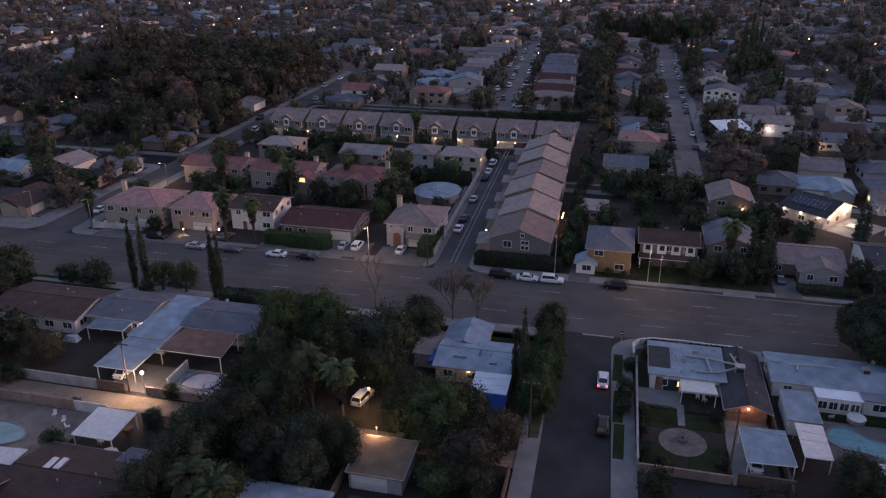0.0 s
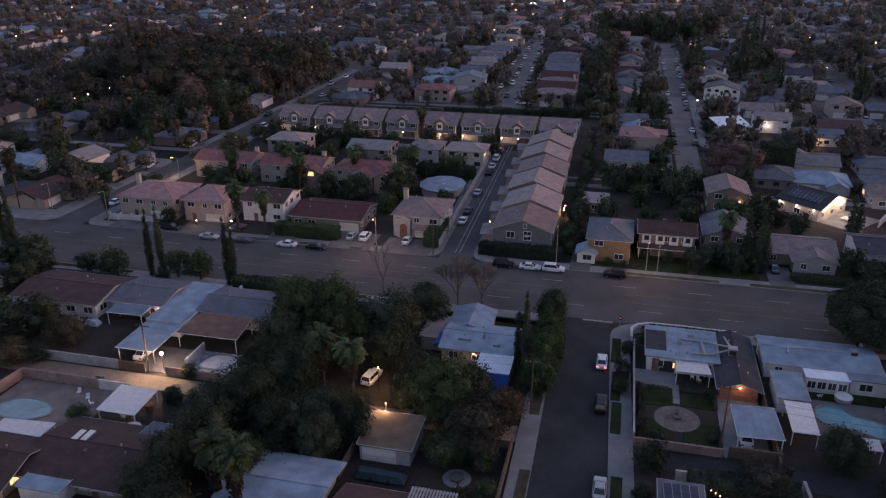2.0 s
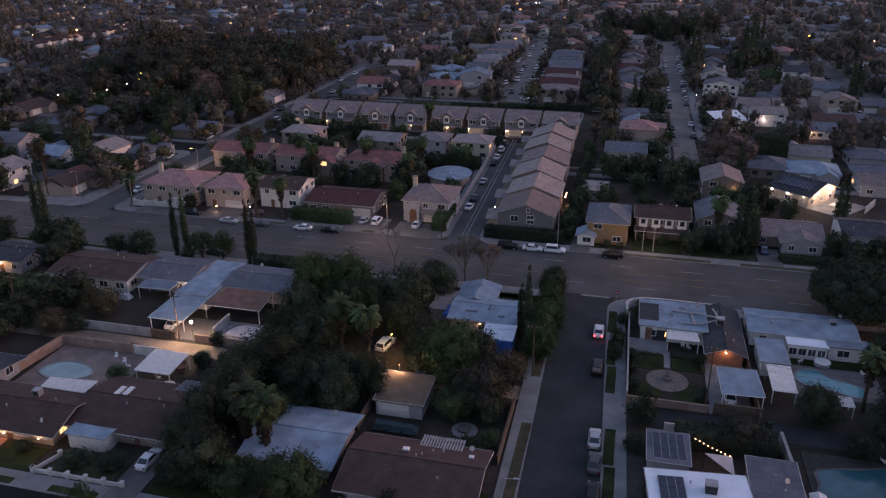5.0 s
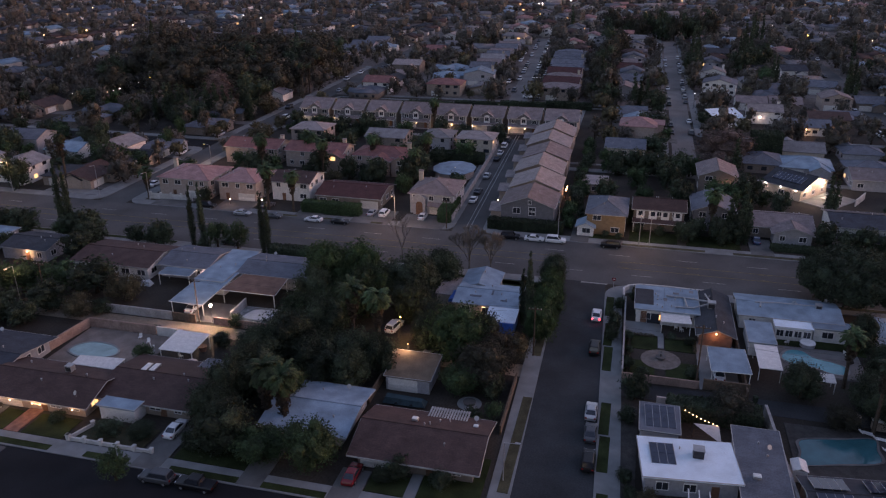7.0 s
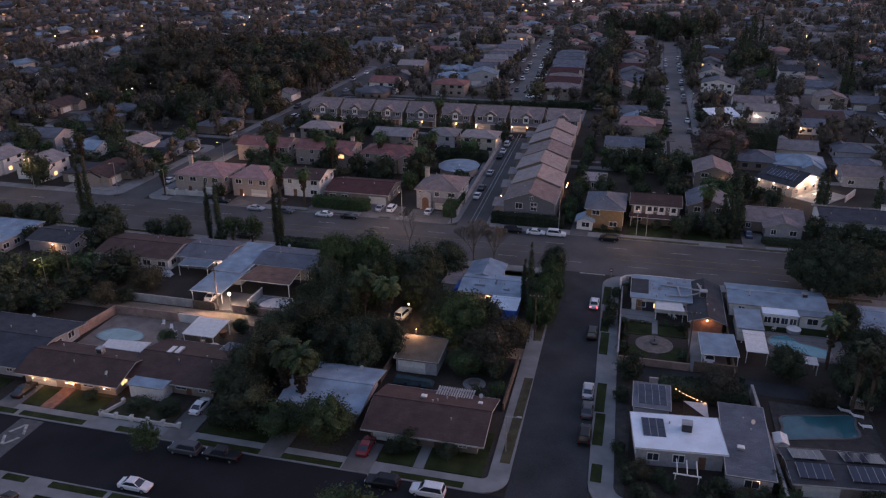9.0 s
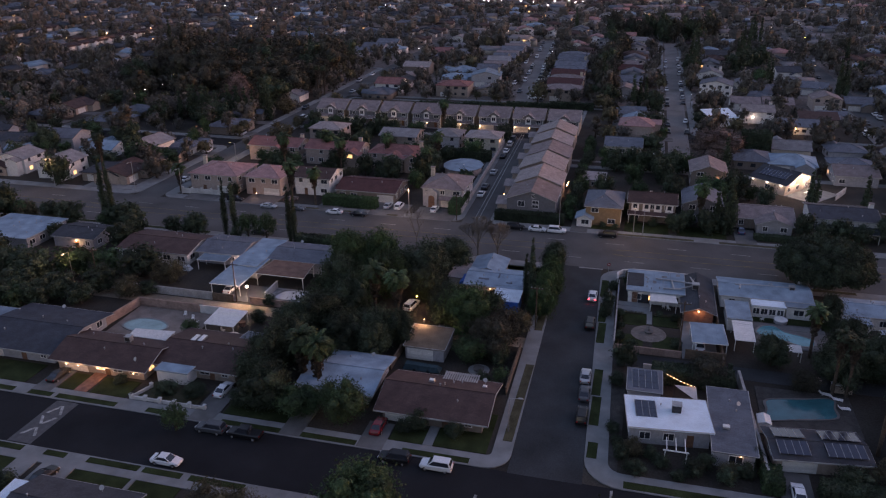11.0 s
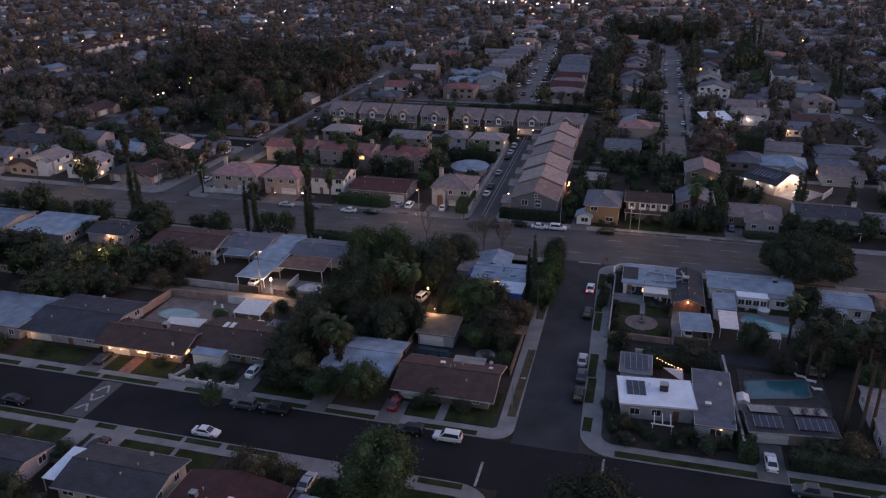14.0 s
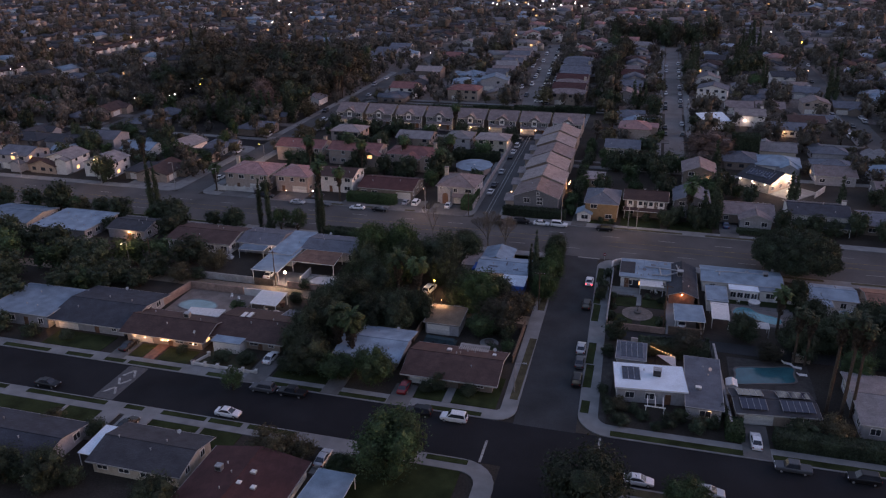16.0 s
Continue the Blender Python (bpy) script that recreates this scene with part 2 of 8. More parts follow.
# ---- mesh helpers ----
class Geo:
    """Collects vertices and faces for one mesh."""

    def __init__(self):
        self.v, self.f = [], []

    def face(self, *pts):
        k = len(self.v)
        self.v.extend(tuple(p) for p in pts)
        self.f.append(tuple(range(k, k + len(pts))))
        return self

    def solid(self, low, high):
        """A closed body between two rings of equally many points (counter-clockwise from above)."""
        k, n = len(self.v), len(low)
        self.v.extend(tuple(p) for p in (*low, *high))
        self.f.append(tuple(k + i for i in reversed(range(n))))
        self.f.append(tuple(k + n + i for i in range(n)))
        for i in range(n):
            j = (i + 1) % n
            self.f.append((k + i, k + j, k + n + j, k + n + i))
        return self

    def box(self, x0, x1, y0, y1, z0, z1):
        ring = [(x0, y0), (x1, y0), (x1, y1), (x0, y1)]
        return self.prism(ring, z0, z1)

    def prism(self, ring, z0, z1):
        return self.solid([(x, y, z0) for x, y in ring], [(x, y, z1) for x, y in ring])

    def cyl(self, x, y, z0, z1, r0, r1=None, n=10):
        r1 = r0 if r1 is None else r1
        turn = [(math.cos(2 * math.pi * i / n), math.sin(2 * math.pi * i / n)) for i in range(n)]
        return self.solid([(x + r0 * c, y + r0 * s, z0) for c, s in turn], [(x + r1 * c, y + r1 * s, z1) for c, s in turn])

    def tube(self, p, q, r0, r1=None, n=6):
        r1 = r0 if r1 is None else r1
        p, q = Vector(p), Vector(q)
        d = (q - p).normalized()
        a = d.cross(Vector((0.3, 0.9, 0.31))).normalized()
        b = d.cross(a)
        turn = [a * math.cos(2 * math.pi * i / n) + b * math.sin(2 * math.pi * i / n) for i in range(n)]
        return self.solid([p + t * r0 for t in turn], [q + t * r1 for t in turn])

    def mesh(self, name, uv=False):
        me = bpy.data.meshes.new(name)
        me.from_pydata(self.v, [], self.f)
        me.update()
        if uv:
            layer = me.uv_layers.new(name="UVMap")
            for p in me.polygons:
                h = Vector((0, 0, 1)).cross(p.normal)
                h = h.normalized() if h.length > 0.01 else Vector((1, 0, 0))
                u = p.normal.cross(h)
                for li in p.loop_indices:
                    co = me.vertices[me.loops[li].vertex_index].co
                    layer.data[li].uv = (co.dot(h), co.dot(u))
        return me


def part(name, geo, material, parent=None, label="", at=None, uv=False):
    """One mesh object, under a thing or a part."""
    me = geo.mesh(name, uv) if isinstance(geo, Geo) else geo
    if not me.materials:
        me.materials.append(material)
    ob = new(name, me)
    if parent is not None:
        ob.parent = parent
    if at is not None:
        ob.matrix_basis = at
    if label:
        ob["label"] = label
    return ob


def thing(name, label, category, x=0, y=0, z=0, turn=0, group=""):
    ob = new(name)
    ob.empty_display_size = 0.3
    ob.matrix_basis = pose(x, y, z, 0, 0, turn)
    return tagged(ob, label, category, group)


def structure(name, geo, material, label, category, uv=False):
    return tagged(part(name, geo, material, uv=uv), label, category, kind="structure")


def rounded(x0, x1, y0, y1, r, n=7):
    """A rectangle with rounded corners, counter-clockwise."""
    pts = []
    for cx, cy, a0 in ((x1 - r, y0 + r, -90), (x1 - r, y1 - r, 0), (x0 + r, y1 - r, 90), (x0 + r, y0 + r, 180)):
        for i in range(n):
            a = radians(a0 + 90 * i / (n - 1))
            pts.append((cx + r * math.cos(a), cy + r * math.sin(a)))
    return pts


# ---- roofs and houses ----
def gable_roof(w, d, h, rise, over, along="x", thick=0.16):
    """Two sloping slabs that meet at a ridge along x or y, over a w by d plan with eaves at height h."""
    g = Geo()
    a, b = (w / 2, d / 2) if along == "x" else (d / 2, w / 2)
    a += over
    drop = rise / b * over
    for s in (-1, 1):
        top = [(-a, s * (b + over), h - drop), (a, s * (b + over), h - drop), (a, 0, h + rise), (-a, 0, h + rise)]
        if s > 0:
            top = [top[1], top[0], top[3], top[2]]
        if along == "y":
            top = [(-y, x, z) for x, y, z in top]
        g.solid([(x, y, z) for x, y, z in top], [(x, y, z + thick) for x, y, z in top])
    return g


def hip_roof(w, d, h, rise, over, thick=0.14):
    g = Geo()
    a, b = w / 2 + over, d / 2 + over
    drop = rise / min(w, d) * 2 * over
    m = min(w, d) / 2
    if w >= d:
        r0, r1 = (-(w / 2 - m), 0), (w / 2 - m, 0)
    else:
        r0, r1 = (0, -(d / 2 - m)), (0, d / 2 - m)
    z, t = h - drop, h + rise
    c = [(-a, -b, z), (a, -b, z), (a, b, z), (-a, b, z)]
    p, q = (*r0, t), (*r1, t)
    faces = [(c[0], c[1], q, p), (c[1], c[2], q), (c[2], c[3], p, q), (c[3], c[0], p)] if w >= d else [(c[0], c[1], p), (c[1], c[2], q, p), (c[2], c[3], q), (c[3], c[0], p, q)]
    for f in faces:
        g.solid([(x, y, zz) for x, y, zz in f], [(x, y, zz + thick) for x, y, zz in f])
    return g, p, q, c


def window(parent, x, y, z, ww, wh, face, lit=False, frame_part=True):
    """A framed pane on the wall that faces n, s, e or w; x, y is the middle of its foot."""
    ax = face in "ns"
    s = 1 if face in "ne" else -1
    g = Geo()
    if ax:
        g.box(x - ww / 2, x + ww / 2, min(y, y + s * 0.04), max(y, y + s * 0.04), z, z + wh)
    else:
        g.box(min(x, x + s * 0.04), max(x, x + s * 0.04), y - ww / 2, y + ww / 2, z, z + wh)
    pane = part("window", g, LIT if lit else GLASS, parent, "warmly lit window" if lit else "")
    if frame_part:
        g = Geo()
        f = 0.09
        for u0, u1, z0, z1 in ((-ww / 2 - f, ww / 2 + f, z - f, z), (-ww / 2 - f, ww / 2 + f, z + wh, z + wh + f), (-ww / 2 - f, -ww / 2, z, z + wh), (ww / 2, ww / 2 + f, z, z + wh), (-0.03, 0.03, z, z + wh)):
            if ax:
                g.box(x + u0, x + u1, min(y, y + s * 0.1), max(y, y + s * 0.1), z0, z1)
            else:
                g.box(min(x, x + s * 0.1), max(x, x + s * 0.1), y + u0, y + u1, z0, z1)
        part("window_frame", g, TRIM, pane)
    return pane


def house(x0, x1, y0, y1, wall, roof, label, h=2.8, shape="gable_x", rise=None, over=0.5, front="s", garage=None, door=None, detail=2, seed=0, group="houses",
          storeys=1, chimney=None, lit=0.0, name="house", vents=3, sides="nsew", turn=0):
    """A house on the rectangle x0..x1, y0..y1. detail 2: framed windows, fascia, vents; 1: plain windows; 0: a few windows."""
    rnd = random.Random(seed * 7919 + int(x0 * 13 + y0 * 7))
    w, d = x1 - x0, y1 - y0
    top = thing(name, label, "house", (x0 + x1) / 2, (y0 + y1) / 2, 0, turn, group=group)
    rise = rise if rise is not None else (min(w, d) * 0.17)
    body = Geo().box(-w / 2, w / 2, -d / 2, d / 2, 0, h)
    if shape == "gable_x":
        for s in (-1, 1):
            g0 = [(s * w / 2, -d / 2, h), (s * w / 2, d / 2, h), (s * w / 2, 0, h + rise)]
            body.solid([(x - s * 0.15, y, z) for x, y, z in g0], g0) if s > 0 else body.solid(g0, [(x + 0.15, y, z) for x, y, z in g0])
    if shape == "gable_y":
        for s in (-1, 1):
            g0 = [(-w / 2, s * d / 2, h), (0, s * d / 2, h + rise), (w / 2, s * d / 2, h)]
            body.solid([(x, y - 0.15, z) for x, y, z in g0], g0) if s > 0 else body.solid(g0, [(x, y + 0.15, z) for x, y, z in g0])
    part("wall", body, WALLS[wall], top)
    rm = ROOFS[roof]
    if shape in ("gable_x", "gable_y"):
        al = shape[-1]
        part("roof", gable_roof(w, d, h, rise, over, al), rm, top, uv=True)
        la = (w if al == "x" else d) / 2 + over
        if detail >= 1:
            g = Geo()
            zz = h + rise + 0.14
            a, b = ((-la, 0, zz), (la, 0, zz)) if al == "x" else ((0, -la, zz), (0, la, zz))
            part("ridge_cap", g.tube(a, b, 0.13, n=5), rm, top)
        if detail >= 2:
            lb = (d if al == "x" else w) / 2 + over
            drop = rise / (lb - over) * over
            for s in (-1, 1):
                g = Geo()
                if al == "x":
                    g.box(-la, la, s * lb - 0.03, s * lb + 0.03, h - drop - 0.08, h - drop + 0.17)
                else:
                    g.box(s * lb - 0.03, s * lb + 0.03, -la, la, h - drop - 0.08, h - drop + 0.17)
                part("fascia", g, GUTTER, top)
            for s in (-1, 1):
                g = Geo()
                for t in (-1, 1):
                    p, q = (s * la, t * lb, h - drop + 0.05), (s * la, 0, h + rise + 0.05)
                    if al == "y":
                        p, q = (p[1], p[0], p[2]), (q[1], q[0], q[2])
                    g.tube(p, q, 0.08, n=4)
                part("bargeboard", g, GUTTER, top)
    elif shape == "hip":
        g, p, q, c = hip_roof(w, d, h, rise, over)
        part("roof", g, rm, top, uv=True)
        if detail >= 1:
            g = Geo()
            up = lambda v: (v[0], v[1], v[2] + 0.13)
            g.tube(up(p), up(q), 0.12, n=5)
            ends = (p, q, q, p) if w >= d else (p, p, q, q)
            for k in range(4):
                g.tube(up(c[k]), up(ends[k]), 0.11, n=5)
            part("ridge_cap", g, rm, top)
        if detail >= 2:
            for k in range(4):
                u, v = Vector(c[k]), Vector(c[(k + 1) % 4])
                part("fascia", Geo().tube(u, v, 0.09, n=4), GUTTER, top)
    else:
        g = Geo()
        tilt = rise if shape == "shed" else 0.0
        ring = [(-w / 2 - over, -d / 2 - over), (w / 2 + over, -d / 2 - over), (w / 2 + over, d / 2 + over), (-w / 2 - over, d / 2 + over)]
        low = [(x, y, h + (tilt if y > 0 else 0)) for x, y in ring]
        g.solid(low, [(x, y, z + 0.22) for x, y, z in low])
        part("roof", g, rm, top, uv=True)
        if detail >= 2:
            g = Geo()
            for k in range(4):
                u, v = Vector(low[k]), Vector(low[(k + 1) % 4])
                g.tube(u + Vector((0, 0, 0.2)), v + Vector((0, 0, 0.2)), 0.07, n=4)
            part("roof_edge", g, GUTTER, top)
    # windows
    for face in sides:
        if detail == 0 and face != front:
            continue
        span = w if face in "ns" else d
        n = max(1, int(span / (3.4 if detail else 5.0)))
        for level in range(storeys):
            for i in range(n):
                u = -span / 2 + span * (i + 0.5) / n + rnd.uniform(-0.25, 0.25)
                if face == front and level == 0 and ((garage is not None and abs(u - garage) < 3.3) or (door is not None and abs(u - door) < 1.3)):
                    continue
                if rnd.random() < 0.15:
                    continue
                x, y = (u, (d if face == "n" else -d) / 2) if face in "ns" else ((w if face == "e" else -w) / 2, u)
                window(top, x, y, 0.95 + level * 2.75, rnd.choice((1.1, 1.5, 1.8)), 1.15, face, rnd.random() < lit, detail >= 2)
    s = -1 if front in "sw" else 1
    if garage is not None:
        g = Geo()
        if front in "ns":
            y = s * d / 2
            g.box(garage - 2.4, garage + 2.4, min(y, y + s * 0.06), max(y, y + s * 0.06), 0, 2.15)
        else:
            x = s * w / 2
            g.box(min(x, x + s * 0.06), max(x, x + s * 0.06), garage - 2.4, garage + 2.4, 0, 2.15)
        gd = part("garage_door", g, GARAGE, top)
        if detail >= 2:
            for k in range(4):
                g = Geo()
                z = 0.06 + 0.53 * k
                if front in "ns":
                    g.box(garage - 2.34, garage + 2.34, min(y, y + s * 0.09), max(y, y + s * 0.09), z, z + 0.46)
                else:
                    g.box(min(x, x + s * 0.09), max(x, x + s * 0.09), garage - 2.34, garage + 2.34, z, z + 0.46)
                part("panel", g, GARAGE, gd)
    if door is not None:
        g = Geo()
        if front in "ns":
            y = s * d / 2
            g.box(door - 0.5, door + 0.5, min(y, y + s * 0.07), max(y, y + s * 0.07), 0, 2.05)
        else:
            x = s * w / 2
            g.box(min(x, x + s * 0.07), max(x, x + s * 0.07), door - 0.5, door + 0.5, 0, 2.05)
        part("door", g, DOOR, top)
    if chimney is not None:
        cx, cy = chimney
        ch = part("chimney", Geo().box(cx - 0.55, cx + 0.55, cy - 0.4, cy + 0.4, 0, h + rise + 0.9), WALLS["white" if wall == "white" else "cream"], top)
        part("chimney_cap", Geo().box(cx - 0.65, cx + 0.65, cy - 0.5, cy + 0.5, h + rise + 0.9, h + rise + 1.08), ROOFS["tan"], ch)
    if detail >= 2:
        for i in range(vents):
            vx, vy = rnd.uniform(-w * 0.38, w * 0.38), rnd.uniform(-d * 0.35, d * 0.35)
            if shape == "gable_x":
                vz = h + rise * (1 - abs(vy) / (d / 2))
            elif shape == "gable_y":
                vz = h + rise * (1 - abs(vx) / (w / 2))
            elif shape == "hip":
                vz = h + rise * min(1, min(w / 2 - abs(vx), d / 2 - abs(vy)) / (min(w, d) / 2))
            elif shape == "shed":
                vz = h + rise * (vy / d + 0.5)
            else:
                vz = h
            v = part("roof_vent", Geo().cyl(vx, vy, vz, vz + 0.5, 0.09, n=7), METAL, top)
            part("vent_cap", Geo().cyl(vx, vy, vz + 0.5, vz + 0.6, 0.16, 0.1, n=7), METAL, v)
    return top


def lean_roof(name, label, category, ring, h, material, posts=True, drop=0.25, ribs=0, group=""):
    """A patio cover or carport: a thin sloping sheet on posts. ring: four corners, counter-clockwise from the south-west one."""
    cx, cy = sum(p[0] for p in ring) / 4, sum(p[1] for p in ring) / 4
    top = thing(name, label, category, cx, cy, group=group)
    pts = [(x - cx, y - cy, h + (drop if y > cy else 0)) for x, y in ring]
    part("roof_sheet", Geo().solid(pts, [(x, y, z + 0.1) for x, y, z in pts]), material, top, uv=True)
    edge = Geo()
    for k in range(4):
        u, v = Vector(pts[k]), Vector(pts[(k + 1) % 4])
        edge.tube(u + Vector((0, 0, 0.04)), v + Vector((0, 0, 0.04)), 0.07, n=4)
    part("edge_beam", edge, TRIM, top)
    for k in range(ribs):
        t = (k + 0.5) / ribs
        u, v = Vector(pts[0]).lerp(Vector(pts[1]), t), Vector(pts[3]).lerp(Vector(pts[2]), t)
        part("rib", Geo().tube(u + Vector((0, 0, 0.1)), v + Vector((0, 0, 0.1)), 0.03, n=4), material, top)
    if posts:
        for x, y, z in pts:
            part("post", Geo().box(x * 0.94 - 0.06, x * 0.94 + 0.06, y * 0.94 - 0.06, y * 0.94 + 0.06, 0, z), TRIM, top)
    return top


def wall_run(name, label, x0, y0, x1, y1, h, material, thick=0.2, pillars=0, kind_name="wall"):
    """A free-standing garden wall from one point to another, with a cap."""
    top = thing(name, label, kind_name, x0, y0)
    d = Vector((x1 - x0, y1 - y0, 0))
    ln = d.length
    top.matrix_basis = pose(x0, y0, 0, 0, 0, math.degrees(math.atan2(d.y, d.x)))
    part("wall_body", Geo().box(0, ln, -thick / 2, thick / 2, 0, h), material, top)
    part("cap", Geo().box(-0.03, ln + 0.03, -thick / 2 - 0.04, thick / 2 + 0.04, h, h + 0.07), material, top)
    for k in range(pillars):
        x = ln * k / max(1, pillars - 1)
        p = part("pillar", Geo().box(x - 0.22, x + 0.22, -0.24, 0.24, 0, h + 0.35), material, top)
        part("pillar_cap", Geo().box(x - 0.28, x + 0.28, -0.3, 0.3, h + 0.35, h + 0.45), material, p)
    return top


# ---- plants ----
def leaf_cards(centres, radii, count, size, seed, squash=1.0, core=0.6, lo=0.62, hi=1.18, ring=7):
    """A crown: lobes of leaf clumps round rough cores. Returns a Geo."""
    rg = np.random.default_rng(seed)
    c, r = np.array(centres, float), np.array(radii, float)
    share = r ** 2 / (r ** 2).sum()
    pick = rg.choice(len(c), count, p=share)
    u = rg.normal(size=(count, 3))
    u /= np.linalg.norm(u, axis=1)[:, None]
    pos = c[pick] + u * (r[pick] * rg.uniform(lo, hi, count))[:, None] * np.array([1, 1, squash])
    nrm = u + rg.normal(scale=0.8, size=(count, 3))
    nrm /= np.linalg.norm(nrm, axis=1)[:, None]
    a = np.cross(nrm, rg.normal(size=(count, 3)))
    a /= np.linalg.norm(a, axis=1)[:, None]
    b = np.cross(nrm, a)
    s = (size * rg.uniform(0.55, 1.35, count))[:, None]
    quads = np.stack([pos - a * s, pos - b * s * 0.6 + nrm * s * 0.25, pos + a * s, pos + b * s * 0.6 + nrm * s * 0.25], axis=1)
    g = Geo()
    g.v = [tuple(p) for p in quads.reshape(-1, 3)]
    g.f = [(4 * i, 4 * i + 1, 4 * i + 2, 4 * i + 3) for i in range(count)]
    for k in range(len(c)):
        if core:
            n, m = ring, ring - 2
            base = len(g.v)
            for j in range(m + 1):
                th = math.pi * j / m
                for i in range(n):
                    ph = 2 * math.pi * i / n
                    q = r[k] * core * rg.uniform(0.74, 1.16)
                    g.v.append((c[k][0] + q * math.sin(th) * math.cos(ph), c[k][1] + q * math.sin(th) * math.sin(ph), c[k][2] + q * squash * math.cos(th)))
            for j in range(m):
                for i in range(n):
                    g.f.append((base + j * n + i, base + j * n + (i + 1) % n, base + (j + 1) * n + (i + 1) % n, base + (j + 1) * n + i))
    return g


def trunk_geo(h, r, limbs, reach, rnd):
    g = Geo().tube((0, 0, -0.1), (0, 0, h), r, r * 0.7, n=7)
    for k in range(limbs):
        a = 2 * math.pi * k / max(1, limbs) + rnd.uniform(-0.4, 0.4)
        g.tube((0, 0, h * 0.85), (reach * math.cos(a), reach * math.sin(a), h + reach * rnd.uniform(0.5, 0.9)), r * 0.5, r * 0.15, n=5)
    return g


def tree_proto(radius, height, leaves, leaf, colour, seed, lobes=9, ring=8, core=0.68):
    """Trunk mesh and crown mesh of a broad-leaved tree of that crown radius and total height."""
    rnd = random.Random(seed)
    th = height * 0.25
    mid, half = height * 0.5, height * 0.5
    cs, rs = [(0, 0, mid)], [radius * 0.74]
    for k in range(lobes):
        a, e = rnd.uniform(0, 2 * math.pi), rnd.uniform(-0.95, 0.95)
        q = math.sqrt(max(0.05, 1 - e * e)) * rnd.uniform(0.42, 0.72)
        cs.append((radius * q * math.cos(a), radius * q * math.sin(a), mid + half * 0.66 * e))
        rs.append(radius * rnd.uniform(0.28, 0.5))
    tr = trunk_geo(th, 0.05 * height ** 0.8 + 0.06, 4, radius * 0.4, rnd).mesh("trunk")
    cr = leaf_cards(cs, rs, leaves, leaf, seed, squash=min(1.15, half / radius * 1.05), ring=ring, core=core).mesh("crown")
    tr.materials.append(BARK)
    cr.materials.append(LEAVES[colour])
    return tr, cr


def dome_proto(radius, height, leaves, leaf, colour, seed):
    """A wide, low, evenly rounded crown on a short forked trunk."""
    rnd = random.Random(seed)
    cs, rs = [(0, 0, height * 0.52)], [radius * 0.6]
    for k in range(64):
        e = 1 - 1.25 * (k + 0.5) / 64
        a = k * 2.39996 + rnd.uniform(-0.2, 0.2)
        q = math.sqrt(1 - e * e) * rnd.uniform(0.74, 0.82)
        cs.append((radius * q * math.cos(a), radius * q * math.sin(a), height * (0.47 + 0.36 * e)))
        rs.append(radius * rnd.uniform(0.2, 0.27))
    tr = trunk_geo(height * 0.25, 0.42, 5, radius * 0.5, rnd).mesh("trunk")
    cr = leaf_cards(cs, rs, leaves, leaf, seed, squash=0.8, ring=8, core=0.78, lo=0.7, hi=1.12).mesh("crown")
    tr.materials.append(BARK)
    cr.materials.append(LEAVES[colour])
    return tr, cr


def cypress_proto(h, r, leaves, leaf, seed, colour="dark"):
    rnd = random.Random(seed)
    n = 9
    cs = [(rnd.uniform(-0.1, 0.1), rnd.uniform(-0.1, 0.1), 0.6 + (h - 0.9) * k / (n - 1)) for k in range(n)]
    rs = [max(0.18, r * (0.75 + 0.35 * k / 3 if k < 3 else 1.1 * (1 - (k - 3) / (n - 2.2)) ** 0.75)) for k in range(n)]
    g = leaf_cards(cs, rs, leaves, leaf, seed, squash=(h / n) / r * 1.1)
    cr = g.mesh("crown")
    cr.materials.append(LEAVES[colour])
    tr = Geo().tube((0, 0, -0.1), (0, 0, h * 0.5), 0.16, 0.08).mesh("trunk")
    tr.materials.append(BARK)
    return tr, cr


def palm_proto(h, seed, fronds=62, length=2.5, colour="green"):
    rnd = random.Random(seed)
    tr = Geo()
    prev, rr = Vector((0, 0, -0.1)), 0.34
    for k in range(1, 7):
        p = Vector((0.02 * k * rnd.uniform(-1, 1), 0.02 * k * rnd.uniform(-1, 1), h * k / 6))
        tr.tube(prev, p, rr, rr * 0.93, n=8)
        prev, rr = p, rr * 0.93
    g = Geo()
    for k in range(fronds):
        a, up = 2 * math.pi * k / fronds * 2.618, rnd.uniform(-0.75, 1.15)
        q, d = Vector((0, 0, h)), Vector((math.cos(a) * math.cos(up), math.sin(a) * math.cos(up), math.sin(up)))
        side = Vector((-math.sin(a), math.cos(a), 0))
        n, ln = 5, length * rnd.uniform(0.8, 1.1)
        for j in range(n):
            q2 = q + d * ln / n
            w = 0.12 + 0.42 * math.sin(math.pi * (j + 1.2) / (n + 1.2))
            w0 = 0.06 + 0.5 * math.sin(math.pi * (j + 0.2) / (n + 1.2)) * 0.8
            for s in (-1, 1):
                g.face(q, q2, q2 + side * s * w - Vector((0, 0, 0.3 * w)), q + side * s * w0 * 0.6 - Vector((0, 0, 0.3 * w0)))
            q, d = q2, (d + Vector((0, 0, -0.32))).normalized()
    sk = leaf_cards([(0, 0, h - 0.9), (0, 0, h - 1.9), (0, 0, h - 2.9), (0, 0, h - 3.9), (0, 0, h - 4.8)], [1.1, 1.0, 0.85, 0.7, 0.55], 420, 0.32, seed, squash=0.9)
    meshes = []
    for geo, name, m in ((tr, "trunk", BARK), (g, "fronds", LEAVES[colour]), (sk, "dead_frond_skirt", THATCH)):
        me = geo.mesh(name)
        me.materials.append(m)
        meshes.append(me)
    return meshes


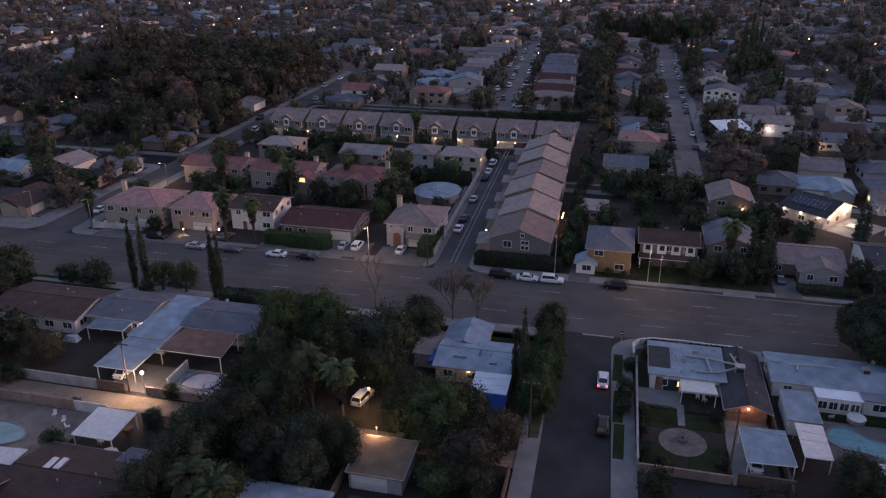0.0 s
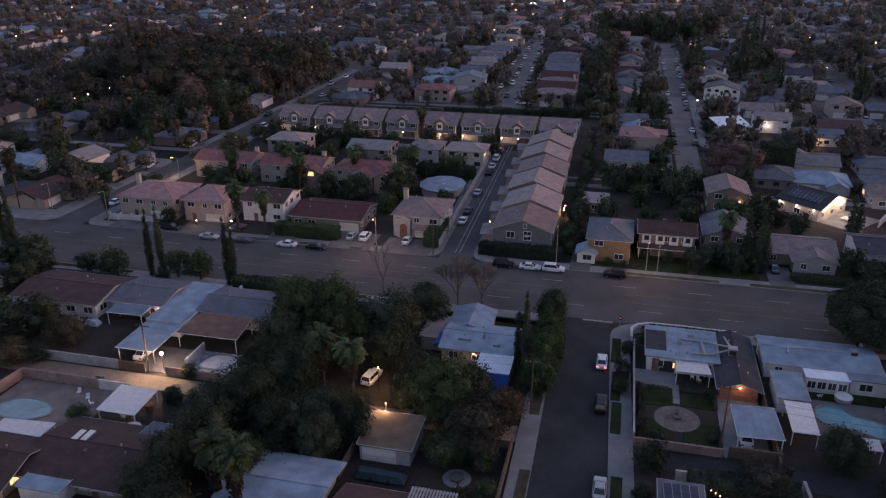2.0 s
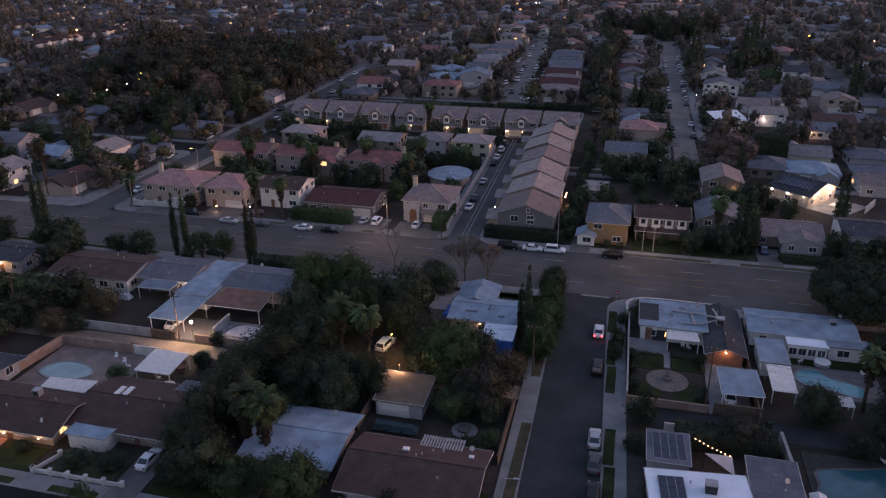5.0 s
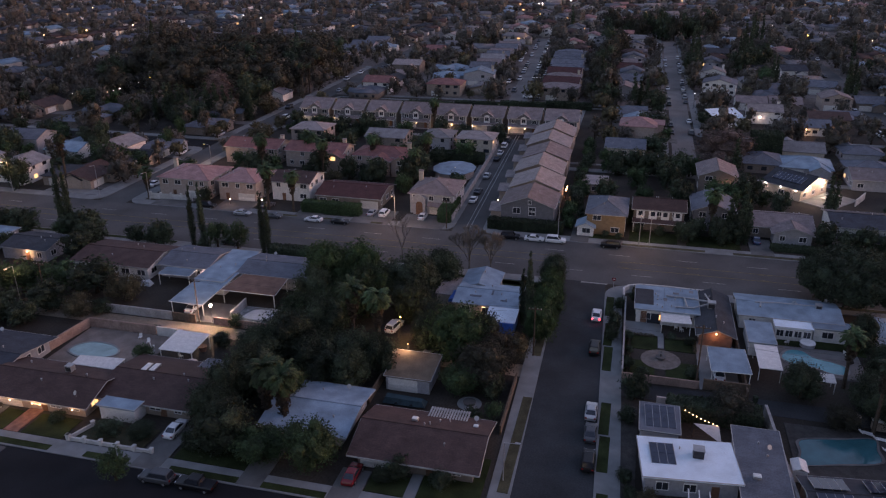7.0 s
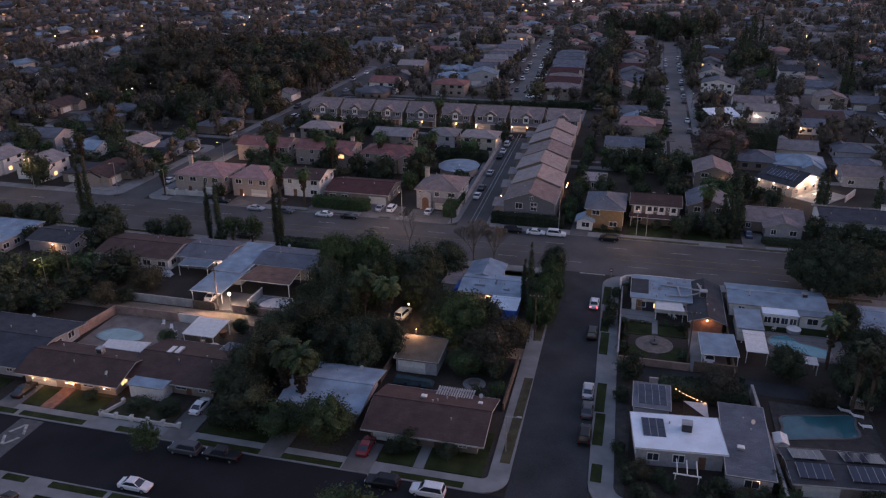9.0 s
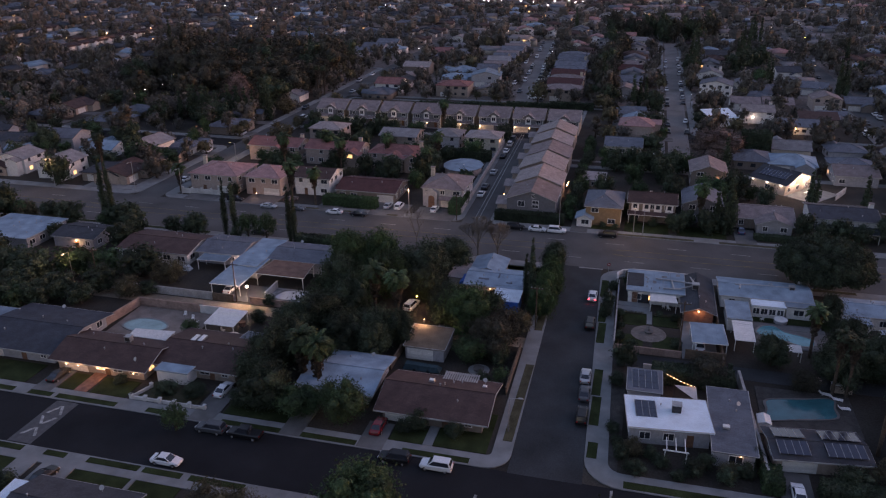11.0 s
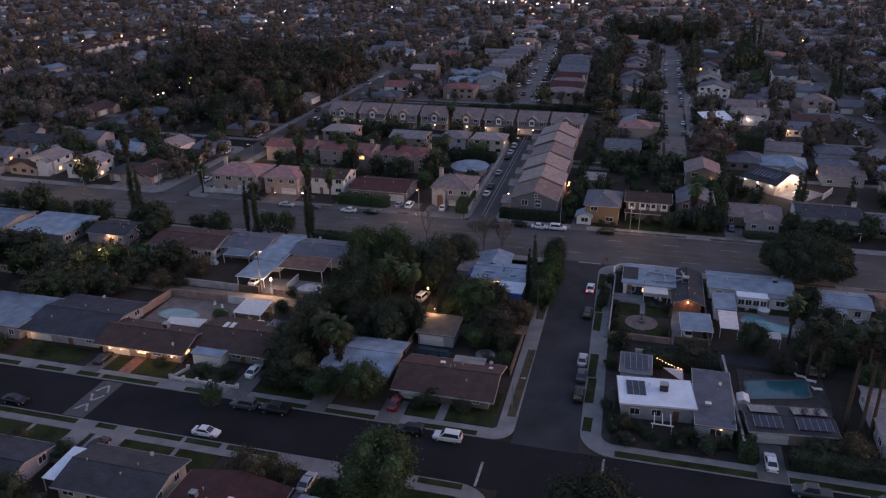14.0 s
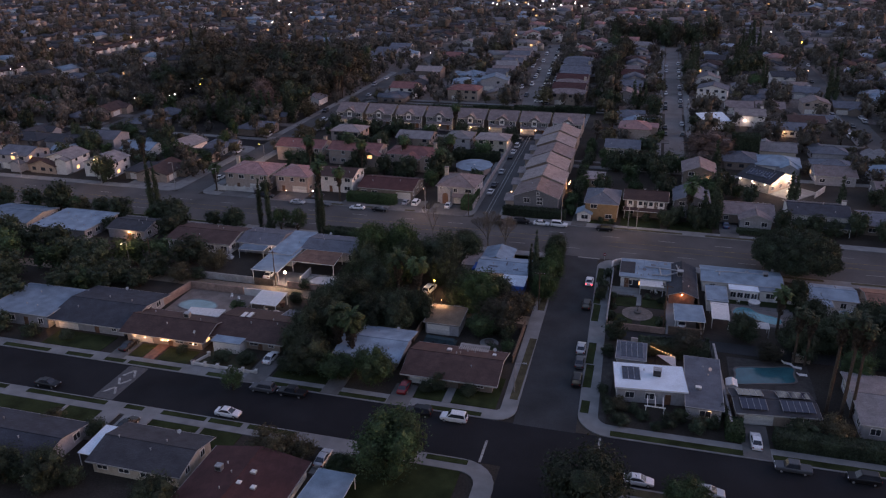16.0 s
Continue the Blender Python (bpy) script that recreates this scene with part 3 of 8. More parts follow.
def bare_proto(h, seed, depth=5, clear=0.2):
    rnd = random.Random(seed)
    g = Geo()

    def grow(p, d, ln, r, k):
        q = p + d * ln
        g.tube(p, q, max(r, 0.022), max(r * 0.7, 0.018), n=5 if k > 2 else 3)
        if k == 0:
            return
        for _ in range(3 if k < depth else 4):
            nd = (d + Vector((rnd.uniform(-0.62, 0.62), rnd.uniform(-0.62, 0.62), rnd.uniform(0.0, 0.5)))).normalized()
            grow(q, nd, ln * rnd.uniform(0.66, 0.86), r * 0.6, k - 1)

    grow(Vector((0, 0, -0.1)), Vector((0, 0, 1)), h * clear, h * 0.017, depth)
    me = g.mesh("branches")
    me.materials.append(TWIG)
    return me


def plant(proto, x, y, s, label, name="tree", turn=0.0, sz=None, z=0.0, group=""):
    """A tree from a prototype's meshes: the trunk is the thing, the crown its part."""
    first, *rest = proto
    ob = new(name, first)
    ob.matrix_basis = Matrix.LocRotScale((x, y, z), Euler((0, 0, radians(turn))), (s, s, sz or s))
    tagged(ob, label, "tree", group)
    for me in rest:
        c = new(me.name.split(".")[0], me)
        c.parent = ob
    return ob


def hedge(x0, x1, y0, y1, h, label, colour="dark", leaf=0.22, density=22, seed=1, name="hedge"):
    rg = np.random.default_rng(seed)
    w, d = x1 - x0, y1 - y0
    area = w * d + 2 * h * (w + d)
    n = int(min(5000, area * density))
    g = Geo().box(-w / 2 + 0.15, w / 2 - 0.15, -d / 2 + 0.15, d / 2 - 0.15, 0, h - 0.12)
    p = np.stack([rg.uniform(-w / 2, w / 2, n), rg.uniform(-d / 2, d / 2, n), rg.uniform(0, h, n)], 1)
    side = rg.random(n) * area
    for i in range(n):
        if side[i] < w * d:
            p[i, 2] = h + rg.uniform(-0.2, 0.18)
        elif side[i] < w * d + 2 * h * w:
            p[i, 1] = rg.choice((-1, 1)) * (d / 2 + rg.uniform(-0.15, 0.12))
        else:
            p[i, 0] = rg.choice((-1, 1)) * (w / 2 + rg.uniform(-0.15, 0.12))
    a = rg.normal(size=(n, 3))
    a /= np.linalg.norm(a, axis=1)[:, None]
    b = np.cross(a, rg.normal(size=(n, 3)))
    b /= np.linalg.norm(b, axis=1)[:, None]
    s = leaf * rg.uniform(0.6, 1.3, n)[:, None]
    for i in range(n):
        g.face(p[i] - a[i] * s[i], p[i] - b[i] * s[i] * 0.6, p[i] + a[i] * s[i], p[i] + b[i] * s[i] * 0.6)
    ob = part(name, g, LEAVES[colour])
    ob.matrix_basis = pose((x0 + x1) / 2, (y0 + y1) / 2, 0)
    return tagged(ob, label, "hedge")


# ---- vehicles ----
def loft(g, sections):
    """Skins a row of equally long rings and closes both ends."""
    n = len(sections[0])
    k = len(g.v)
    for s in sections:
        g.v.extend(s)
    for i in range(len(sections) - 1):
        for j in range(n):
            q = (j + 1) % n
            g.f.append((k + i * n + j, k + i * n + q, k + (i + 1) * n + q, k + (i + 1) * n + j))
    g.f.append(tuple(k + j for j in reversed(range(n))))
    g.f.append(tuple(k + (len(sections) - 1) * n + j for j in range(n)))
    return g


CAR_SHAPES = {
    # body: x, half width, sill, belt height; cabin: foot x0, x1, top x0, x1, roof height
    "sedan": (((-2.35, 0.68, 0.42, 0.72), (-2.25, 0.82, 0.26, 0.92), (-1.3, 0.91, 0.22, 0.97), (0.3, 0.91, 0.22, 0.95), (1.3, 0.90, 0.22, 0.90), (2.1, 0.82, 0.26, 0.76), (2.3, 0.66, 0.4, 0.62)), (-1.75, 1.15, -1.0, 0.25, 1.43)),
    "suv": (((-2.38, 0.74, 0.45, 0.85), (-2.3, 0.88, 0.34, 1.08), (-1.3, 0.96, 0.3, 1.12), (0.4, 0.96, 0.3, 1.1), (1.3, 0.94, 0.3, 1.06), (2.15, 0.88, 0.36, 0.98), (2.35, 0.74, 0.48, 0.78)), (-2.25, 1.2, -2.0, 0.45, 1.78)),
    "pickup": (((-2.75, 0.85, 0.5, 0.98), (-2.7, 0.95, 0.42, 1.05), (-1.2, 0.97, 0.38, 1.06), (0.5, 0.97, 0.38, 1.1), (1.5, 0.95, 0.38, 1.1), (2.45, 0.9, 0.42, 1.03), (2.7, 0.78, 0.52, 0.85)), (-1.0, 1.45, -0.85, 0.75, 1.85)),
}


def car_proto(kind, paint, braking=False, near=True):
    body_s, (f0, f1, t0, t1, zt) = CAR_SHAPES[kind]
    label = {"sedan": "sedan", "suv": "sport utility vehicle", "pickup": "pickup truck"}[kind]
    top = thing("car", f"{paint} {label} parked at the kerb", "car", group="parked cars")
    secs = []
    for x, w, z0, z1 in body_s:
        secs.append([(x, -w * 0.92, z0), (x, -w, z0 + 0.18), (x, -w, z1 - 0.14), (x, -w * 0.9, z1), (x, w * 0.9, z1), (x, w, z1 - 0.14), (x, w, z0 + 0.18), (x, w * 0.92, z0)])
    part("body", loft(Geo(), secs), PAINTS[paint], top)
    zb, wb, wt = max(s[3] for s in body_s) - 0.06, body_s[2][1] * 0.88, body_s[2][1] * 0.72
    lo4 = [(f0, -wb, zb), (f1, -wb, zb - 0.05), (f1, wb, zb - 0.05), (f0, wb, zb)]
    hi4 = [(t0, -wt, zt - 0.05), (t1, -wt, zt - 0.05), (t1, wt, zt - 0.05), (t0, wt, zt - 0.05)]
    part("cabin", Geo().solid(lo4, hi4), PAINTS[paint] if near else GLASS, top)
    if near:
        for nm, i, j in (("side_window", 0, 1), ("windscreen", 1, 2), ("side_window", 2, 3), ("rear_window", 3, 0)):
            p = [Vector(lo4[i]), Vector(lo4[j]), Vector(hi4[j]), Vector(hi4[i])]
            mid = sum(p, Vector()) / 4
            out = (p[1] - p[0]).cross(p[3] - p[0]).normalized() * 0.02
            q = [mid + (v - mid) * 0.88 + out for v in p]
            part(nm, Geo().solid([v - out * 1.5 for v in q], q), GLASS, top, "dark car glass")
    roof = Geo().solid([(t0 - 0.05, -wt - 0.02, zt - 0.06), (t1 + 0.05, -wt - 0.02, zt - 0.06), (t1 + 0.05, wt + 0.02, zt - 0.06), (t0 - 0.05, wt + 0.02, zt - 0.06)],
                       [(t0 + 0.1, -wt + 0.08, zt + 0.02), (t1 - 0.08, -wt + 0.08, zt + 0.02), (t1 - 0.08, wt - 0.08, zt + 0.02), (t0 + 0.1, wt - 0.08, zt + 0.02)])
    part("roof", roof, PAINTS[paint], top)
    lo, hi = body_s[0][0], body_s[-1][0]
    for sx in (lo * 0.62, hi * 0.64):
        for s in (-1, 1):
            wheel = part("wheel", Geo().tube((sx, s * 0.66, 0.33), (sx, s * 0.93, 0.33), 0.33, n=14), RUBBER, top)
            if near:
                part("rim", Geo().tube((sx, s * 0.9, 0.33), (sx, s * 0.945, 0.33), 0.2, n=10), METAL, wheel)
    for s in (-1, 1) if near else ():
        zh, zr = body_s[-2][3] - 0.14, body_s[1][3] - 0.16
        part("headlight", Geo().box(hi - 0.22, hi - 0.04, s * 0.6 - 0.17, s * 0.6 + 0.17, zh - 0.1, zh + 0.05), HEAD, top)
        part("tail_light", Geo().box(lo - 0.02, lo + 0.12, s * 0.66 - 0.14, s * 0.66 + 0.14, zr - 0.12, zr + 0.08), TAIL if braking else TAIL_OFF, top, "glowing red tail light" if braking else "")
    return top


CARS = {}


def car(kind, paint, x, y, turn, label="", braking=False, z=0.02):
    """The first of a kind and colour is built, the rest are copies of it."""
    near = y < 30
    key = (kind, paint, braking, near)
    m = pose(x, y, z, 0, 0, turn)
    if key not in CARS:
        ob = CARS[key] = car_proto(kind, paint, braking, near)
        ob.matrix_basis = m
    else:
        ob = copy_thing(CARS[key], m)
    if label:
        ob["label"] = label
    return ob


# ---- lamps ----
def bulb(name, label, x, y, z, r=0.1, material=None, power=0.0, colour=(1.0, 0.68, 0.36), arm=None, post=False):
    """A glowing lamp on a small bracket (arm: the way back to its wall), with a point light where it lights things round it."""
    top = thing(name, label, "lamp", x, y, z)
    g = Geo()
    n, m = 8, 5
    for j in range(m + 1):
        for i in range(n):
            th, ph = math.pi * j / m, 2 * math.pi * i / n
            g.v.append((r * math.sin(th) * math.cos(ph), r * math.sin(th) * math.sin(ph), r * math.cos(th)))
    for j in range(m):
        for i in range(n):
            g.f.append((j * n + i, j * n + (i + 1) % n, (j + 1) * n + (i + 1) % n, (j + 1) * n + i))
    part("globe", g, material or BULB, top)
    if arm is not None:
        part("bracket", Geo().tube((0, 0, 0.05), (arm[0], arm[1], arm[2] if len(arm) > 2 else 0.1), 0.03, n=4), DARK_METAL, top)
    if post:
        part("post", Geo().cyl(0, 0, -z, -r * 0.8, 0.05, n=6), DARK_METAL, top)
    if power:
        lamp = new("lamp_light", bpy.data.lights.new("lamp_light", "POINT"))
        lamp.data.energy = power * LAMPS
        lamp.data.color = colour
        lamp.data.shadow_soft_size = r * 1.2
        lamp.parent = top
        if arm is not None:
            k = 0.3 / max(0.01, math.hypot(arm[0], arm[1]))
            lamp.location = (-arm[0] * k, -arm[1] * k, -0.12)
        else:
            lamp.location = (0, -r - 0.15, -0.05)
    return top


# ---- ground, roads, pavements ----
structure("ground", Geo().face((-1500, -420, 0), (1300, -420, 0), (1300, 2200, 0), (-1500, 2200, 0)), EARTH, "brown earth and dry grass of yards", "ground")


# paler sheet over the far ground, haze painted into its colour
structure("dry_yards", Geo().box(-1300, 1100, 168, 1900, -0.1, 0.012), HAZED_YARD, "brown yards between distant houses, with haze put into the colour", "ground")


def road(name, x0, x1, y0, y1, label, material=ASPHALT, z=0.03):
    return structure(name, Geo().box(x0, x1, y0, y1, -0.2, z), material, label, "road")


road("road_main", -1400, 1200, -7.5, 14.2, "wide grey asphalt road with lane lines", ASPHALT_OLD, 0.034)


def lean_west(y):
    return 0.95 * (-7.5 - max(-90.0, min(-7.5, y))) / 76 - 0.15


def lean_east(y):
    return 2.4 * (-7.5 - max(-90.0, min(-7.5, y))) / 76 - 1.0


def lean_private(y):
    return -0.026 * (max(14.0, min(116.0, y)) - 14.0)


structure("road_side", Geo().prism([(-2.0 + lean_west(-83.6), -83.6), (8.0 + lean_east(-83.6), -83.6), (8.0 + lean_east(-7.4), -7.4), (-2.0 + lean_west(-7.4), -7.4)], -0.2, 0.038), ASPHALT_MID, "asphalt side street between parkways", "road")
road("road_south", -1400, 1200, -95.2, -83.4, "dark asphalt residential street", ASPHALT, 0.030)
road("road_side_south", -1.1, 9.8, -400, -95.0, "asphalt side street going on past the crossing", ASPHALT, 0.038)
structure("road_private", Geo().prism([(-31.0, 14.0), (-23.8, 14.0), (-23.8 + lean_private(116), 116.0), (-31.0 + lean_private(116), 116.0)], -0.2, 0.038), ASPHALT_OLD, "narrow asphalt street with a pale centre gutter", "road")
road("road_court", -122, -12, 106.5, 113.5, "asphalt court in front of a row of houses", ASPHALT, 0.042)
road("road_west", -129.6, -121.4, 14.0, 900, "asphalt street running away from the main road", ASPHALT_OLD, 0.038)
road("road_east", 22.6, 30.0, 78, 380, "pale worn asphalt street with parked cars", ASPHALT_PALE, 0.038)
FAR_STREETS = [(-640, 300, 560), (-566, 260, 640), (-498, 200, 560), (-424, 90, 700), (-339, 60, 430), (-286, 14, 120), (-208, 14, 118), (-47, 168, 378), (102, 120, 520), (186, 14, 400), (266, 14, 560), (346, 14, 480)]


def street_x(x, y):
    """The middle of a far street at y; one of them runs askew to the rest."""
    return x + 7.0 - 0.069 * (y - 176) if x == -47 else x


for k, (x, y, end) in enumerate(FAR_STREETS):
    ring = [(street_x(x, y) - 4, y), (street_x(x, y) + 4, y), (street_x(x, end) + 4, end), (street_x(x, end) - 4, end)]
    structure(f"road_far_{k}", Geo().prism(ring, -0.2, 0.038), ASPHALT_PALE if x == -47 else ASPHALT_OLD, "distant asphalt street", "road")
CROSS_STREETS = [(-700, -130, 76), (-600, -130, 428), (90, 500, 545), (-520, 60, 640), (30, 500, 118), (-700, -300, 250)]
for k, (x0, x1, y) in enumerate(CROSS_STREETS):
    road(f"road_cross_{k}", x0, x1, y - 4, y + 4, "distant asphalt cross street", ASPHALT, 0.044)
road("alley_west", -300, -2.4, -47.6, -43.8, "tan dirt alley between back fences", DIRT, 0.03)
road("alley_east", 11.6, 300, -49.4, -45.2, "dark paved alley behind the gardens", ASPHALT_MID, 0.03)


def kerb_ring(name, x0, x1, y0, y1, r, width, label, lean=None, span=(-14, 20)):
    """Kerb and pavement round a block, a raised ring with rounded corners."""
    outer, inner = rounded(x0, x1, y0, y1, r), rounded(x0 + width, x1 - width, y0 + width, y1 - width, max(0.5, r - width))
    n = len(outer)
    g = Geo()
    for i in range(n):
        j = (i + 1) % n
        ring = [outer[i], outer[j], inner[j], inner[i]]
        g.prism(ring, -0.1, 0.16)
    if lean:
        g.v = [(x + lean(y) if span[0] < x < span[1] else x, y, z) for x, y, z in g.v]
    return structure(name, g, CONCRETE, label, "pavement")


WALK = "pale concrete pavement with raised kerb"
kerb_ring("pavement_west_block", -400, -2.0, -83.4, -7.5, 3.8, 2.9, WALK, lean_west)
kerb_ring("pavement_east_block", 8.0, 400, -83.4, -7.5, 5.5, 3.4, WALK, lean_east)
kerb_ring("pavement_southwest", -400, -1.1, -320, -95.0, 6.0, 3.1, WALK)
kerb_ring("pavement_southeast", 9.8, 400, -320, -95.2, 6.0, 4.2, WALK)
kerb_ring("pavement_north_middle", -121.4, -31.0, 14.2, 106.5, 4.0, 3.4, WALK, lean_private, (-45, -25))
kerb_ring("pavement_north_court", -118.5, -10, 113.5, 164, 3.0, 1.6, WALK)
kerb_ring("pavement_north_row", -23.8, 900, 14.2, 76, 4.0, 3.3, WALK, lean_private, (-26, -10))
kerb_ring("pavement_northwest", -900, -129.6, 14.2, 71, 4.0, 3.4, WALK)
kerb_ring("pavement_northwest_far", -900, -129.6, 81, 245, 4.0, 3.0, WALK)
kerb_ring("pavement_north_centre", -118.5, 21.5, 168, 425, 4.0, 3.0, WALK)
kerb_ring("pavement_north_east", 31.0, 97, 124, 425, 4.0, 3.0, WALK)
kerb_ring("pavement_row_back", -22.0, 21.5, 80, 164, 3.0, 1.8, WALK)


def strip(name, x0, x1, y0, y1, material, label, category, z=0.19, kind="structure"):
    ob = part(name, Geo().box(x0, x1, y0, y1, 0.0, z), material)
    return tagged(ob, label, category, kind=kind)


# grass parkways between kerb and pavement, with gaps at the driveways
GRASS = "parkway strip of short dark grass"
for x0, x1 in ((-175, -155), (-148, -112), (-107, -96), (-92, -86), (-83, -78.5), (-77.6, -66.2), (-60.5, -53.5), (-47.2, -37), (-33.5, -24.5), (-17.3, -7)):
    strip("parkway", x0, x1, -83.1, -81.9, LAWN, GRASS, "grass")
for x0, x1 in ((-160, -140), (-136, -118), (-111, -94), (-89.5, -72.6), (-68.7, -65.0), (-61.3, -52.7), (-52.0, -45.8), (-44.6, -36), (-24.5, -19), (-13.0, -6.2)):
    strip("parkway", x0, x1, -96.5, -95.3, LAWN, GRASS, "grass")
for y0, y1 in ((-76.5, -53.5), (-40.5, -16)):
    strip("parkway", -3.7 + lean_west((y0 + y1) / 2), -2.25 + lean_west((y0 + y1) / 2), y0, y1, DRY_LAWN, "parkway strip of thin brown grass", "grass")
for y0, y1 in ((-77.5, -73.6), (-69.2, -61), (-60.6, -52.2), (-42.6, -34.4), (-34, -25.5), (-22.5, -14)):
    strip("parkway", 8.3 + lean_east((y0 + y1) / 2), 9.8 + lean_east((y0 + y1) / 2), y0, y1, LAWN, GRASS, "grass")
for x0, x1 in ((15, 36), (40.5, 70), (75, 110)):
    strip("parkway", x0, x1, -83.1, -81.6, LAWN, GRASS, "grass")
for x0, x1 in ((14, 33), (37, 60), (64, 120)):
    strip("parkway", x0, x1, -97.2, -95.6, DRY_LAWN, "parkway strip of thin brown grass", "grass")
for x0, x1 in ((9, 28), (34, 62), (-80, -72), (-64.5, -58), (-52, -49)):
    strip("parkway", x0, x1, 14.5, 15.7, DRY_LAWN, "parkway strip of thin brown grass", "grass")
for x0, x1 in ((-170, -92), (-66, -40), (-34, -24)):
    strip("parkway", x0, x1, -9.0, -7.8, LAWN, GRASS, "grass")
for x0, x1 in ((16, 29), (32, 60), (66, 120)):
    strip("parkway", x0, x1, -9.0, -7.8, DRY_LAWN, "parkway strip of thin brown grass", "grass")

# front lawns and paved yards
for x0, x1, y0, y1, m in ((-79.2, -76.2, -80.3, -75.5, LAWN), (-73.0, -66.2, -80.3, -75.5, LAWN), (-100, -86, -80.3, -74.5, LAWN), (-64.4, -53.4, -79.8, -75, DRY_LAWN), (-48, -37, -80.3, -73.5, LAWN),
                          (-20.0, -14.7, -80.3, -76.4, LAWN), (-13.1, -5.0, -80.2, -70, LAWN), (-86.5, -79.4, -102.6, -98.1, LAWN), (-78.6, -71.8, -102.6, -98.1, LAWN), (-61.6, -52.5, -102.6, -98.1, LAWN), (-51.6, -44.5, -102.6, -98.1, LAWN),
                          (-104, -86.5, -102.6, -98.1, LAWN), (-24, -6.8, -112, -98.1, LAWN), (14, 34, -81, -76.8, EARTH), (0, 9, 17.8, 24, LAWN), (11, 22, 17.8, 25, LAWN), (24, 36, 17.8, 25, LAWN), (-40, -3.5, -12.5, -11, LAWN),
                          (-27, -5.2, -14, -10.6, LAWN), (11.8, 17.3, -33.5, -28.2, LAWN), (18.6, 23.6, -33.0, -28.2, LAWN), (11.8, 16.8, -43.0, -37.5, LAWN), (18.6, 23.8, -43.0, -37.0, LAWN), (37, 52, -27.5, -23.5, LAWN), (-16, -5, -62, -49, EARTH)):
    strip("lawn", x0, x1, y0, y1, m, "front lawn of short dark grass" if m is LAWN else "bare front yard with dry grass", "grass", 0.1)
for x0, x1, y0, y1 in ((-52.8, -48.6, -83.2, -73), (-83.2, -79.6, -83.2, -75.0), (-24.3, -20.2, -83.2, -76.5), (-37, -33.5, -83.2, -73.5), (-71.7, -68.3, -95.2, -106), (-67.2, -61.8, -95.2, -104), (-29.6, -24.7, -95.4, -104.6),
                       (-36.5, -32.0, -95.4, -103), (36.0, 40.3, -83.2, -73.8), (-57.5, -47.5, 14.4, 24.5), (-45.0, -33.5, 14.4, 23.5), (-96, -86, 14.4, 23), (-73, -66, 14.4, 27), (5.2, 9.6, 14.4, 17.5), (38, 43, 14.4, 26), (-114, -104, 14.4, 21),
                       (-2.5, 1.8, 14.4, 26), (37.5, 50, -26.6, -36), (62, 72, -24, -33), (-122, -112, -84, -76)):
    strip("driveway", x0, x1, min(y0, y1), max(y0, y1), CONCRETE if x0 in (-29.6, -36.5, -71.7, -67.2) else CONCRETE_DARK, "grey concrete driveway", "driveway", 0.175)
strip("driveway", 23.8, 30.0, -44.5, -28.6, CONCRETE, "pink-grey concrete driveway beside the garden", "driveway", 0.12)
strip("garden_path", -14.7, -13.2, -80.4, -75.5, CONCRETE, "pale concrete path to a front door", "path", 0.14)
strip("garden_path", -76.0, -73.6, -80.4, -72.5, PAVER, "red brick path across a lawn", "path", 0.14)
strip("garden_path", -52.4, -51.7, -102.8, -97.9, CONCRETE, "pale concrete path across a lawn", "path", 0.14)
strip("garden_path", -79.3, -78.7, -102.8, -97.9, CONCRETE, "pale concrete path across a lawn", "path", 0.14)
strip("garden_path", 17.4, 18.4, -32.5, -27, CONCRETE, "narrow concrete garden path", "path", 0.13)
strip("corner_paving", -134.6, -129.8, 17.8, 42, CONCRETE, "broad pale concrete paving at a street corner", "paving", 0.175)
strip("corner_paving", -150, -134.7, 17.8, 21.8, CONCRETE, "broad pale concrete paving at a street corner", "paving", 0.175)
strip("yard_paving", 11.4, 14.3, -80.0, -52, STONE, "grey gravelled side yard", "ground", 0.08)

# painted lines
def paint(x0, x1, y0, y1, material, label, z=0.05):
    return tagged(part("lane_marking", Geo().box(x0, x1, y0, y1, 0.0, z), material), label, "road marking", kind="structure")


for y in (1.35, 4.95):
    paint(-500, -3, y - 0.07, y + 0.07, YELLOW_PAINT, "solid yellow turn-lane line")
    paint(10, 500, y - 0.07, y + 0.07, YELLOW_PAINT, "solid yellow turn-lane line")
for k in range(-17, 15):
    x = 7.0 + k * 14.6
    paint(x, x + 4.4, 8.3, 8.44, WHITE_PAINT, "white lane dash")
    paint(x + 5.0, x + 9.4, -2.05, -1.91, WHITE_PAINT, "white lane dash")
    paint(x + 2.0, x + 4.4, 1.75, 1.87, YELLOW_PAINT, "yellow turn-lane dash")
    paint(x + 2.0, x + 4.4, 4.43, 4.55, YELLOW_PAINT, "yellow turn-lane dash")
paint(2.0, 7.4, -8.0, -7.55, WHITE_PAINT, "white stop line", 0.055)
paint(-4.7, -4.3, -95.1, -89.3, WHITE_PAINT, "white stop line")
paint(13.3, 13.65, -89.0, -83.9, WHITE_PAINT, "white stop line")
for x in (-28.2, -27.2):
    low = [(x, 18, 0.0), (x + 0.18, 18, 0.0), (x + 0.18 + lean_private(112), 112, 0.0), (x + lean_private(112), 112, 0.0)]
    tagged(part("lane_marking", Geo().solid(low, [(a, b, 0.052) for a, b, c in low]), WHITE_PAINT), "pale concrete gutter line", "road marking", kind="structure")
